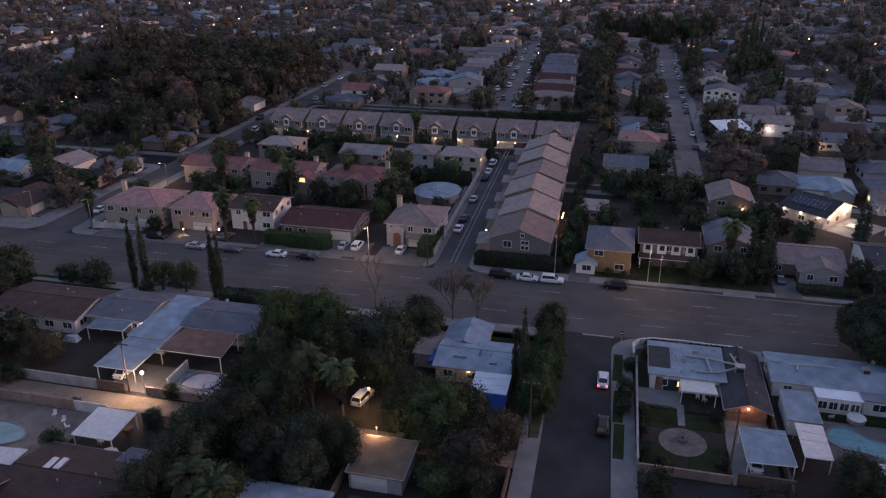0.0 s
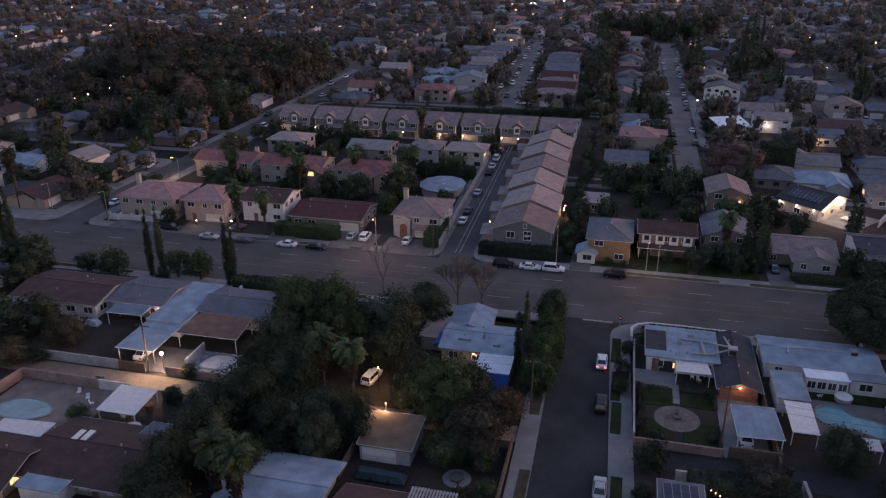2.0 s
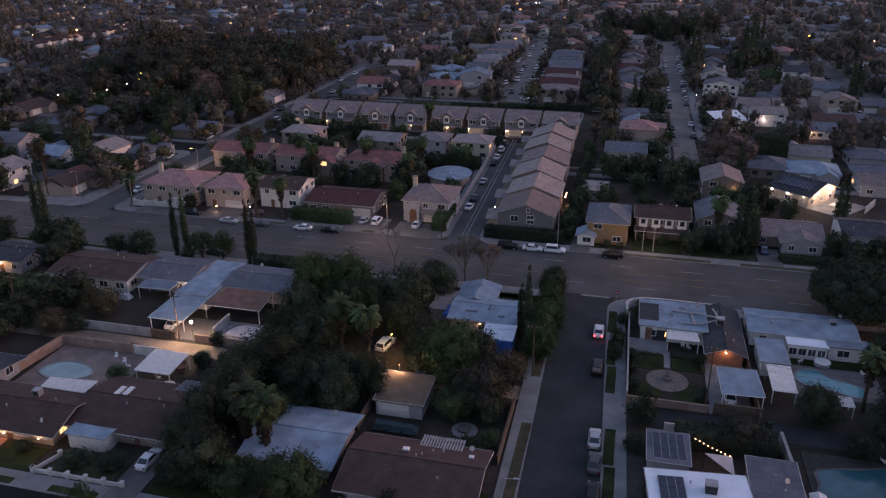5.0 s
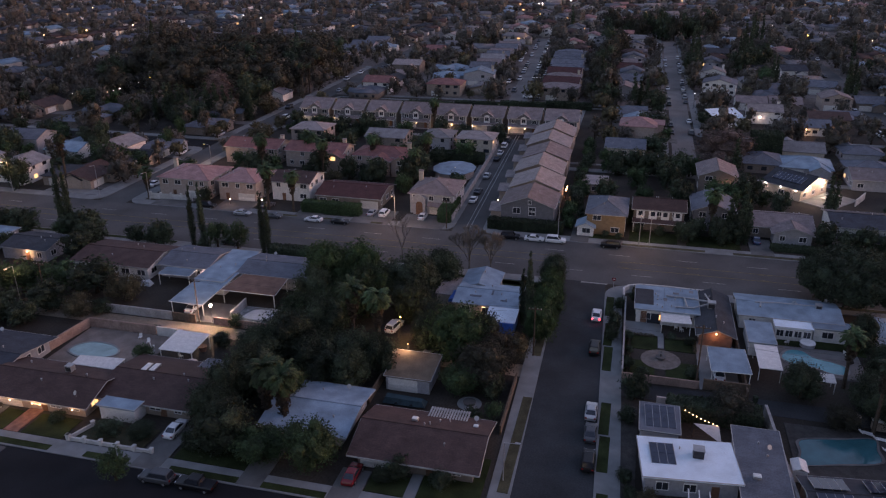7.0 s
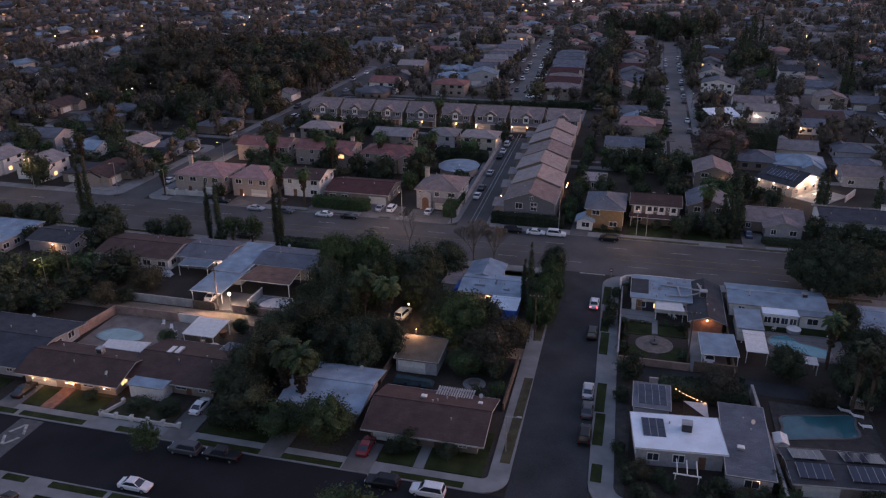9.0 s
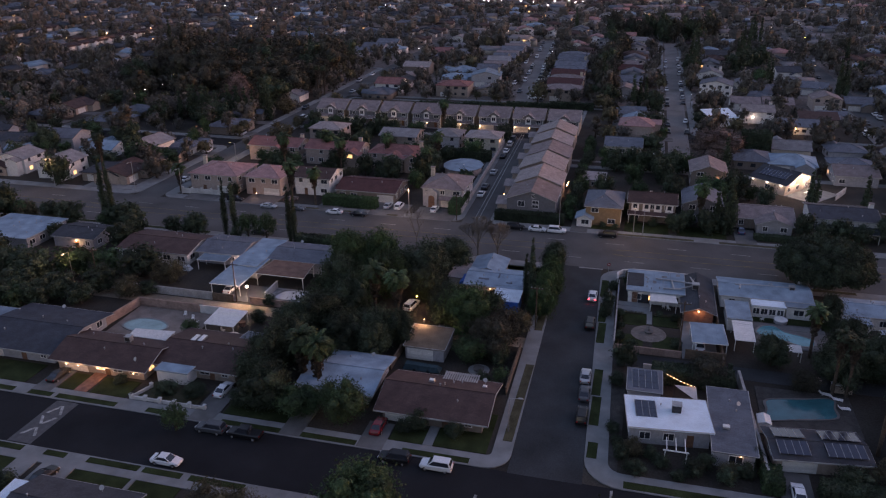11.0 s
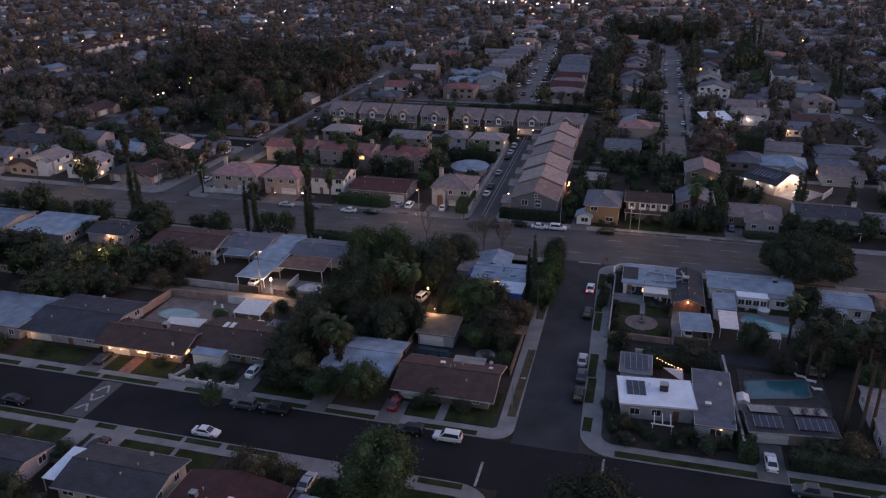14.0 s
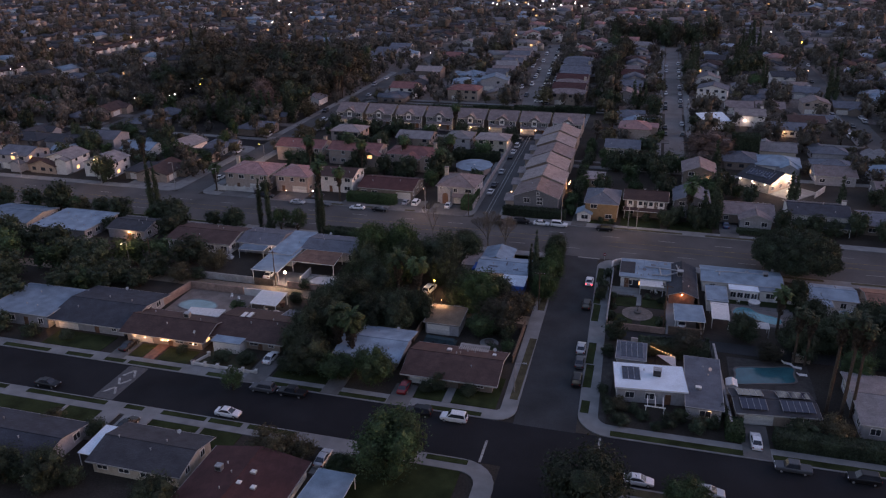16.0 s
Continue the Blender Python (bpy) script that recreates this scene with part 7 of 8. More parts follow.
for k, (x, y, turn) in enumerate(SPOTS):
    tall = (abs(x + 47) < 34 and rng.random() < 0.75) or (-5 < x < 56 and rng.random() < 0.45) or (x > -110 and rng.random() < 0.12)
    kind = rng.choice((3, 15, 11, 3, 4, 2, 7, 15)) if tall else rng.choice((1, 6, 10, 12, 13, 14, 6, 12, 8, 13) if x < -130 else (0, 10, 13, 14, 1, 15, 12, 10, 14, 8, 5))
    if -356 < x < -350:
        kind = 16
    a = turn + rng.uniform(-5, 5)
    m = pose(x, y, 0, 0, 0, a)
    if k < 40 or (kind, 3) not in BUILT:
        far_house(kind, x, y, a, 1 if k < 20 else 0 if k < 40 else 3)
    else:
        FAR_ITEMS += [(me, m @ q) for me, q in parts_of(BUILT[(kind, 3)])]
    w, d = FAR_KINDS[kind][:2]
    pad = [(-w * 0.22 - 2.6, -d / 2 - 7.5), (-w * 0.22 + 2.6, -d / 2 - 7.5), (-w * 0.22 + 2.6, -d / 2 + 0.2), (-w * 0.22 - 2.6, -d / 2 + 0.2)]
    if rng.random() < 0.35:
        back = [(-w * 0.4, d / 2), (w * 0.4, d / 2), (w * 0.4, d / 2 + 4.5), (-w * 0.4, d / 2 + 4.5)]
        drives.prism([tuple(m @ Vector((px, py, 0)))[:2] for px, py in back], 0.0, 0.13)
    drives.prism([tuple(m @ Vector((px, py, 0)))[:2] for px, py in pad], 0.0, 0.165)
structure("driveways", drives, CONCRETE_DARK, "pale concrete driveways and patios at suburban houses", "driveway")
merged("distant_houses", FAR_ITEMS, "distant suburban houses with pale walls and mixed roofs", "houses")
# houses along the near cross street and the far left of the main road
for k in range(14):
    far_house((6, 11, 11, 3, 8, 12)[k % 6], -147 - 17.5 * k, 28 + rng.uniform(-2, 2), rng.uniform(-6, 6), 1 if k < 5 else 0)
    far_house((8, 13, 10, 12)[k % 4], -190 - 17.5 * k, -24 + rng.uniform(-1, 1), 180, 1 if k < 3 else 0)
    far_house((11, 8, 3, 12, 6)[k % 5], -150 - 17.5 * k, 54 + rng.uniform(-2, 2), 180 + rng.uniform(-6, 6), 1 if k < 5 else 0)
for k in range(7):
    far_house((0, 8, 13, 1, 5)[k % 5], 104 + 17.5 * k, -25, 180, 0)
    far_house((6, 0, 14, 10)[k % 4], 105 + 17.5 * k, -68, 0, 0)
    if k > 1:
        far_house((0, 13, 1, 9)[k % 4], 104 + 17.5 * k, 33, 0, 0)

# cars along the far streets
for sx, y0, y1, p in ((26.2, 90, 368, 0.5), (-47, 175, 368, 0.75), (-125.5, 60, 300, 0.22), (102, 130, 380, 0.25)):
    y = y0
    while y < y1:
        for side in (-1, 1):
            if rng.random() < p:
                car(rng.choice(("sedan", "suv")), rng.choice(("white", "silver", "black", "grey", "white")), street_x(sx, y) + side * rng.choice((3.4, 3.4, 8.0)), y + rng.uniform(-2, 2), 90 if side > 0 else -90)
        y += 9.5

for k in range(9):
    y = 179 + 12.8 * k
    for dx in (0.0, 2.6):
        if rng.random() < 0.8:
            car(rng.choice(("sedan", "suv")), rng.choice(("white", "silver", "black", "grey", "white")), -33.6 - dx - 0.05 * (y - 176), y + rng.uniform(-1.5, 4), rng.choice((0, 180)))

# ---- trees ----
NEAR = {
    "broad": tree_proto(6, 12, 5600, 0.23, "green", 1, 30, 7, core=0.56),
    "bright": tree_proto(6, 12, 6200, 0.23, "bright", 2, 30, 7, core=0.56),
    "dark": tree_proto(6, 11, 5200, 0.23, "dark", 3, 30, 7, core=0.56),
    "olive": tree_proto(5, 8, 3200, 0.2, "olive", 4, 16, 7, core=0.45),
    "bush": tree_proto(2.5, 3.4, 1300, 0.15, "dark", 5, 11, 6, core=0.55),
    "dome": dome_proto(10, 11.5, 30000, 0.26, "dark", 9),
    "brown": tree_proto(5, 8, 5000, 0.21, "umber", 12, 26, 7, core=0.54),
    "small": tree_proto(2.6, 5.5, 1700, 0.16, "green", 6, 12, 6, core=0.42),
}
MID = {
    "broad": tree_proto(4.5, 9, 820, 0.40, "green", 21, 12, 6, 0.58),
    "dark": tree_proto(5, 11, 820, 0.42, "dark", 22, 12, 6, 0.58),
    "olive": tree_proto(4.2, 8, 740, 0.38, "olive", 23, 10, 6, 0.55),
    "rust": tree_proto(5, 10, 2600, 0.26, "rust", 24, 26, 6, 0.6),
    "tall": tree_proto(3.6, 12, 760, 0.38, "dark", 25, 11, 6, 0.58),
}
# far crowns: all but the olive ones take leaf colours paled for haze
LOW = {
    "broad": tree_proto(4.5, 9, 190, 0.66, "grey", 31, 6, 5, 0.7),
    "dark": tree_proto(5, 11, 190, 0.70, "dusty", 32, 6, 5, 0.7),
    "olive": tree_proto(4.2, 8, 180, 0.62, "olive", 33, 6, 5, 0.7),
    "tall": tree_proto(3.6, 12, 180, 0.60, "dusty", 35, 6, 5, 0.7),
}
CYPRESS = cypress_proto(12, 0.62, 2400, 0.13, 7)
CYPRESS_FAR = cypress_proto(11, 1.1, 320, 0.4, 8)
PALMS = [palm_proto(10, 9), palm_proto(7.5, 10, colour="green"), palm_proto(13, 12, 44, 1.9, "dark"), palm_proto(19, 13, 40, 1.8, "dark")]
LABELS = {"brown": "tree with dense dark brownish foliage", "broad": "broad tree with a dense green crown", "bright": "tall leafy tree with fresh green foliage", "dark": "large evergreen tree with dark foliage", "olive": "tree with thin olive-brown foliage", "bush": "rounded garden shrub with dark leaves",
          "small": "small garden tree with green leaves", "dome": "broad dome-shaped evergreen tree at the roadside", "rust": "tree with rusty autumn foliage", "tall": "slender tree with dark narrow crown"}


def near_tree(kind, x, y, r, h=None):
    if (x < -92 or y > 10) and kind in ("dark", "broad", "olive"):
        bx, bh = {"broad": (4.5, 9), "dark": (5, 11), "olive": (4.2, 8)}[kind]
        return plant(MID[kind], x, y, r / bx, LABELS[kind], turn=(x * 37 + y * 11) % 360, sz=(h or bh * r / bx) / bh)
    base = {"brown": (5, 8), "broad": (6, 12), "bright": (6, 12), "dark": (6, 11), "olive": (5, 8), "bush": (2.5, 3.4), "small": (2.6, 5.5), "dome": (10, 11.5)}[kind]
    return plant(NEAR[kind], x, y, r / base[0], LABELS[kind], "shrub" if kind == "bush" else "tree", turn=(x * 37 + y * 11) % 360, sz=(h or base[1] * r / base[0]) / base[1])


def mid_tree(kind, x, y, s, sz=None):
    return plant(MID[kind], x, y, s, LABELS[kind], turn=rng.uniform(0, 360), sz=sz)


for kind, x, y, r, h in (
        ("dark", -45.8, -35.0, 4.4, 10.0), ("broad", -36.0, -33.0, 5.0, 11.0), ("dark", -27.5, -33.0, 4.2, 9.0), ("dark", -21.0, -38.5, 3.6, 7.5), ("dark", -45.0, -62.0, 5.0, 8.5), ("broad", -38.5, -64.5, 3.8, 7.5), ("dark", -32.0, -52.0, 4.5, 7.5),
        ("dark", -39.0, -46.0, 5.0, 9.5), ("dark", -21.5, -43.0, 3.4, 7.0), ("broad", -43.5, -44.0, 4.5, 9.0), ("dark", -12.0, -41.5, 4.0, 7.5), ("olive", -6.5, -43.0, 3.0, 6.0), ("dark", -24.6, -17.0, 4.2, 8.0), ("broad", -50.0, -20.0, 4.0, 9.0), ("bush", -56.6, -50.2, 1.6, 2.2),
        ("dark", 55.0, -44.0, 5.0, 8.0), ("dark", 49.0, -48.0, 4.2, 6.5), ("dark", 64.0, -36.0, 5.0, 8.0), ("dark", 66.0, -48.0, 5.0, 8.0), ("brown", 43.0, -50.5, 2.8, 4.0), ("dark", 72.0, -42.0, 5.5, 9.0), ("broad", 58.0, -54.0, 3.6, 6.0), ("bush", 12.8, -56.0, 1.8, 2.4), ("bush", 12.9, -70.0, 1.4, 1.8),
        ("dark", -96.5, -45.0, 4.2, 6.5), ("broad", -107.0, -40.0, 5.0, 8.0), ("dark", -114.0, -44.0, 5.0, 8.0), ("dark", -121.0, -44.0, 5.0, 8.0), ("olive", -89.0, -46.0, 3.5, 5.0), ("dark", -131.0, -38.0, 5.0, 8.0), ("broad", -140.0, -46.0, 6.0, 9.0), ("dark", -152.0, -48.0, 6.0, 9.0), ("dark", -107.5, -22.0, 4.2, 7.0), ("dark", -110.0, -14.0, 4.0, 6.5), ("broad", -119.0, -12.4, 3.0, 5.0),
        ("bright", -45.4, -28.5, 5.2, 12.5), ("bright", -39.6, -26.0, 5.0, 12.5), ("dark", -29.3, -26.5, 6.8, 11.0), ("broad", -45.0, -43.5, 4.4, 9.5), ("dark", -42.5, -52.5, 6.0, 10), ("dark", -36.0, -57.0, 4.6, 8.0), ("broad", -39.5, -38.0, 4.6, 9.5),
        ("dark", -45.6, -56.5, 4.4, 8.5), ("bright", -15.6, -44.5, 6.0, 10.0), ("brown", -9.5, -52.0, 4.8, 8.0), ("broad", -13.2, -55.0, 3.4, 5.5), ("dark", -30.5, -57.5, 4.0, 7.5), ("brown", -9.0, -47.0, 4.4, 7.4), ("dark", -26.6, -53.0, 3.3, 8.0), ("bright", -3.0, -35.0, 3.2, 7.5), ("bright", -2.6, -28.5, 3.4, 8.2), ("bright", -2.8, -22.0, 3.0, 7.6), ("bright", -3.2, -16.0, 2.6, 6.6), ("dark", -3.6, -10.0, 3.3, 6.6),
        ("dark", -42.0, -76.5, 5.0, 8.0), ("broad", -36.0, -77.5, 4.2, 5.5), ("broad", -28.6, -77.2, 4.3, 7.6), ("dark", -46.5, -72.0, 4.0, 7.5), ("dark", -47.0, -66.0, 4.0, 8.0), ("bush", -46.5, -77.5, 2.0, 3.0), ("bush", -16.5, -76.6, 2.2, 3.2), ("bush", -10.5, -76.8, 2.0, 2.6), ("bush", -18.5, -77.8, 1.5, 2.2),
        ("broad", -17.0, -101.8, 6.2, 12.4), ("dark", 12.6, -102.6, 7.2, 10.8), ("broad", 27.0, -99.6, 3.9, 7.0), ("olive", -37.2, -102.6, 4.2, 5.5), ("small", -52.8, -86.2, 2.2, 5.0), ("bush", -68.2, -104.2, 2.4, 3.0),
        ("dome", 53.4, -6.2, 10.2, 11.5), ("bush", 13.8, -49.6, 2.7, 4.6), ("brown", 27.6, -52.0, 4.2, 4.8), ("dark", 38.8, -43.2, 3.6, 6.0), ("dark", 48.5, -45.0, 4.2, 6.4), ("dark", 52.5, -36.0, 4.0, 7.5), ("dark", 59.0, -42.0, 5.0, 8.0), ("dark", 51.6, -25.0, 2.9, 7.0),
        ("bush", 9.6, -27.5, 1.8, 4.0), ("bush", 9.4, -31.5, 1.5, 3.2), ("bush", 10.2, -18.5, 1.4, 2.4), ("bush", 16.5, -79.0, 2.0, 2.0), ("bush", 24.5, -77.6, 2.0, 2.4), ("bush", 29.0, -78.0, 1.8, 2.2), ("bush", 20.0, -76.6, 1.6, 1.8), ("bush", 14.4, -76.2, 1.7, 2.3), ("olive", 16.2, -74.6, 1.9, 2.6), ("bush", 18.4, -75.0, 1.4, 1.9), ("bush", 13.6, -73.2, 1.3, 1.7), ("bush", 26.2, -75.6, 1.7, 2.4), ("olive", 29.4, -76.2, 1.8, 2.2), ("bush", 31.6, -76.4, 1.6, 2.4), ("bush", 22.4, -79.2, 1.3, 1.5), ("bush", 33.4, -73.4, 1.3, 3.0),
        ("bush", 45.5, -75.6, 3.0, 3.6), ("olive", 50.5, -74.6, 3.4, 4.5), ("dark", -92.5, -36.5, 5.6, 8.0), ("broad", -101.0, -37.0, 4.5, 7.0), ("olive", -84.5, -38.5, 4.0, 6.6), ("dark", -103.0, -50.0, 4.0, 6.0), ("dark", -112.0, -52.0, 4.5, 7.0),
        ("dark", -94.0, -10.5, 3.2, 6.5), ("small", -81.0, -8.6, 2.9, 6.8), ("small", -76.0, -8.4, 3.0, 7.0), ("bush", -97.0, -9.5, 3.0, 4.2), ("dark", -114.0, -10.0, 4.2, 7.5), ("bush", -83.5, -10.5, 2.0, 3.0), ("dark", -27.0, -11.0, 3.4, 6.0), ("bush", -9.0, -12.5, 1.5, 2.2), ("broad", -56.0, -13.0, 3.0, 4.5),
        ("dark", -104.5, -54.5, 4.2, 6.5), ("dark", -112.0, -58.0, 4.6, 7.0), ("dark", -97.0, -51.5, 3.4, 5.0), ("dark", -119.5, -66.0, 4.0, 6.5), ("bush", -104.0, -78.5, 2.4, 3.0), ("dark", -112.5, -78.0, 3.4, 5.0), ("dark", -122.5, -78.5, 3.6, 5.6), ("bush", -96.0, -77.5, 1.8, 2.2),
        ("dark", -131.0, -11.5, 4.0, 7.0), ("dark", -138.0, -10.8, 3.4, 6.0), ("broad", -146.0, -11.0, 3.8, 6.0), ("dark", -154.0, -11.0, 4.0, 6.5), ("dark", -162.0, -11.0, 4.0, 7.0), ("dark", -172.0, -11.0, 4.0, 7.0), ("dark", -118.0, -11.0, 3.6, 6.5), ("dark", -101.5, -10.0, 2.6, 4.6), ("dark", -126.9, -22.0, 2.2, 5.0), ("dark", -139.0, -38.0, 4.4, 7.0),
        ("dark", -67.0, -117.5, 4.0, 6.5), ("dark", -74.0, -118.0, 4.0, 6.0), ("bush", -63.6, -116.0, 2.2, 3.0), ("dark", -47.0, -119.0, 4.0, 6.5), ("broad", -24.5, -104.0, 2.6, 4.0), ("olive", -32.5, -101.0, 3.0, 4.5), ("dark", -90, -118, 5, 7),
        ("bush", 12.2, -30, 1.2, 1.6), ("bush", 12.4, -40, 1.4, 1.8), ("bush", 22.8, -30, 1.2, 1.6), ("bush", 22.6, -41, 1.4, 1.8), ("bush", 15, -42, 1.2, 1.4), ("bush", 19.8, -28.6, 1.0, 1.3), ("bush", 12.6, -35, 1.0, 1.2), ("bush", 13, -14, 1.4, 1.8), ("bush", 16, -11.9, 1.1, 1.2), ("bush", 21, -11.9, 1.2, 1.2), ("bush", 26, -12.1, 1.1, 1.2),
        ("dark", -55.0, -77.0, 2.4, 2.6), ("bush", -60.0, -77.6, 2.4, 2.6), ("bush", -69.5, -76.5, 1.4, 1.8), ("small", -66.8, -58.8, 1.9, 4.0), ("bush", -64.0, -60.0, 1.6, 2.4), ("bush", -57.5, -49.6, 1.7, 2.4), ("dark", -50.4, -51.4, 3.0, 5.2), ("bush", -58.2, -43.0, 1.8, 2.6),
        ("bush", -9.2, -62.6, 1.9, 3.0), ("small", -6.4, -61.0, 1.6, 3.6), ("dark", -8.0, -54.4, 2.5, 4.5), ("olive", -77.5, -104.0, 2.6, 3.2), ("bush", -86, -44, 2.4, 3), ("broad", -124, -48, 5, 8), ("dark", -130, -56, 5, 8), ("broad", -108.5, -57.0, 4, 6)):
    near_tree(kind, x, y, r, h)
for x, y, s in ((-87.0, -8.8, 1.2), (-84.8, -8.2, 1.25), (-69.0, -9.6, 1.22), (-67.9, -9.2, 1.1), (-5.9, -29.2, 1.2), (-7.2, -28.6, 0.9), (-121.8, -9.0, 1.5), (-119.9, -8.9, 1.4)):
    plant(CYPRESS, x, y, s, "tall narrow dark cypress", "cypress_tree", turn=x * 50 % 360, group="cypresses")
for x, y, k, s in ((-34.4, -44.6, 0, 1.15), (-29.2, -46.4, 0, 1.15), (-38.6, -69.8, 1, 1.3), (-35.6, -70.4, 1, 1.22), (-144.7, 21, 2, 1.2), (50.9, -66.4, 3, 0.95), (53.0, -67.5, 3, 1.0), (54.6, -67.1, 3, 0.9), (46.0, -38.6, 0, 0.95), (47.6, -50.5, 2, 0.88), (49.6, -51.0, 2, 0.82), (57.6, -50, 2, 0.9), (-81.0, 17.8, 0, 1.15), (-74.2, 18.2, 0, 1.0), (-66.5, 60, 0, 1.0), (29.5, 25.5, 0, 1.1),
                   (-133.5, 160, 2, 1.1), (-132.8, 166, 2, 1.0), (-133.2, 178, 2, 1.2), (-50.2, 62, 0, 1.1), (-61, 112, 0, 1.1), (-118, 20, 1, 1.0), (-96, 45, 0, 1.2), (-50, 48, 0, 1.0), (-88, 62, 1, 1.2), (-78, 48, 0, 1.1)):
    plant(PALMS[k], x, y, s, "fan palm with a shaggy thatched trunk", "palm_tree", turn=x * 31 % 360, group="palms")
BARE = [bare_proto(9.5, 3, 6), bare_proto(9.5, 5, 6), bare_proto(9.0, 8, 4, 0.36)]
for x, y, k, s in ((-37.2, -6.4, 2, 1.0), (-21.6, -8.6, 1, 1.35), (-17.0, -8.4, 0, 1.4)):
    ob = tagged(new("bare_tree", BARE[k]), "leafless tree with spreading bare branches", "tree")
    ob.matrix_basis = Matrix.LocRotScale((x, y, 0), Euler((0, 0, x)), (s, s, s))

for x, y, r, h in ((13, 24.5, 1.4, 2.2), (18, 23, 1.6, 2.6), (22.5, 22.5, 2.0, 4.5), (26.5, 24, 2.6, 5.5), (31, 24.0, 2.6, 6), (35.5, 24.5, 2.4, 5), (54.5, 24, 3.0, 7.0), (58.5, 22, 2.8, 5.5), (63, 23.5, 3.2, 6.5), (67.5, 23, 3.0, 5.2), (73.5, 25, 3.6, 7.5), (80, 23, 3.2, 6), (86, 22.5, 3.4, 6.5), (92, 24, 3.4, 7), (36.8, 29, 2.8, 6.5), (10.6, 30, 1.8, 5.0), (-0.6, 26, 2.0, 5.0), (5.5, 19.3, 1.2, 1.6), (8.6, 19.0, 1.1, 1.5)):
    near_tree("bush" if h < 3 else "dark", x, y, r, h)

# gardens north of the main road
mid_tree("dark", -51.5, 58.0, 0.95, 0.72)
mid_tree("rust", 38, 90, 1.85, 1.14)
for kind, x, y, s in (("broad", -41, 74, 0.9), ("dark", -50.5, 46, 0.9), ("broad", -62, 50, 0.8), ("dark", -80, 50, 0.8), ("broad", -95, 50, 0.7), ("dark", -70, 48, 0.7), ("broad", -104, 48, 0.8), ("dark", -56, 72, 0.8), ("olive", -112, 76, 1.2), ("dark", 40, 50, 0.9), ("broad", 33, 49, 0.9), ("dark", 20, 62, 0.8),
                      ("broad", 12, 60, 0.8), ("dark", 4, 44, 0.7), ("broad", 14, 44, 0.7), ("dark", 48, 46, 0.6), ("dark", 88, 48, 1.0), ("dark", 100, 48, 1.0), ("broad", -93, 74, 0.8), ("dark", -80, 73, 0.8), ("broad", -68, 98, 0.8), ("dark", -82, 100, 0.8), ("broad", -98, 100, 0.8), ("dark", -47, 100, 0.6), ("dark", -60, 44, 0.8),
                      ("broad", 36, 46, 0.8), ("dark", 31.5, 20.5, 0.6), ("dark", 35, 22, 0.6), ("broad", -51, 40, 0.7), ("dark", -100, 19, 0.45), ("broad", -118, 40, 0.7), ("dark", 24.3, 20, 0.5)):
    mid_tree(kind, x, y, s)
for k in range(9):
    mid_tree(("broad", "dark")[k % 2], 3.5 + 2.9 * k, 73.5 + rng.uniform(-2, 2), rng.uniform(0.7, 0.95), rng.uniform(0.7, 0.85))
for k in range(46):
    x, y = rng.uniform(-117, -34), rng.choice((rng.uniform(40, 53), rng.uniform(70, 80), rng.uniform(96, 104)))
    if not (-49 < x < -33 and 50 < y < 68):
        mid_tree(rng.choice(("broad", "dark", "dark", "olive")), x, y, rng.uniform(0.4, 0.75))
for k in range(16):
    mid_tree(rng.choice(("broad", "dark", "olive")), rng.uniform(-114, -14), rng.uniform(131, 138), rng.uniform(0.35, 0.6))
for k in range(22):
    x = rng.uniform(4, 130)
    if not 46 < x < 84:
        mid_tree(rng.choice(("broad", "dark", "dark")), x, rng.uniform(42, 54), rng.uniform(0.45, 0.85))
for k in range(18):
    mid_tree(rng.choice(("broad", "dark", "broad")), -3.6 + rng.uniform(-1.2, 1.2), 23 + 4.8 * k, rng.uniform(0.36, 0.55))
for x, y, s in ((33.6, 24.2, 1.05), (36.9, 26.4, 1.25), (35.6, 21.4, 0.8), (59.4, 47, 1.0), (61, 47.5, 0.9), (37.2, 22.0, 0.9), (39.5, 76, 1.1), (73, 46, 1.0), (-146, 108, 1.2), (-143, 108.5, 1.25), (-140, 109, 1.15), (-150, 107.5, 1.1), (-156, 108, 1.1), (-134, 112, 1.2), (-170, 104, 1.1)):
    plant(CYPRESS_FAR, x, y, s, "tall narrow dark cypress", "cypress_tree", group="cypresses")
for k in range(95):
    x, y = rng.uniform(-290, -133), rng.uniform(17, 124)
    if not in_street(x, y, 1.5) and not any(abs(x + 142 + 17.5 * j) < 7.5 and abs(y - 28) < 6.5 or abs(x + 140 + 17.5 * j) < 7.5 and abs(y - 56) < 6.5 for j in range(10)):
        mid_tree(rng.choice(("broad", "dark", "dark", "olive", "tall")), x, y, rng.uniform(0.5, 1.15), rng.uniform(0.5, 0.95))
# the dark grove to the northwest and the tall trees at the end of the street
GROVE_TREE = {"dark": tree_proto(5, 11, 950, 0.36, "umber", 41, 12, 6, 0.58), "broad": tree_proto(5, 10, 950, 0.36, "dark", 42, 12, 6, 0.58), "olive": tree_proto(5, 10, 950, 0.36, "umber", 43, 12, 6, 0.58)}


def crowd(kind, x, y, sc, tall=1.0, table=None):
    FAR_TREES.extend((me, Matrix.LocRotScale((x, y, 0), Euler((0, 0, rng.uniform(0, 6))), (sc, sc, sc * tall))) for me in (table or LOW)[kind])


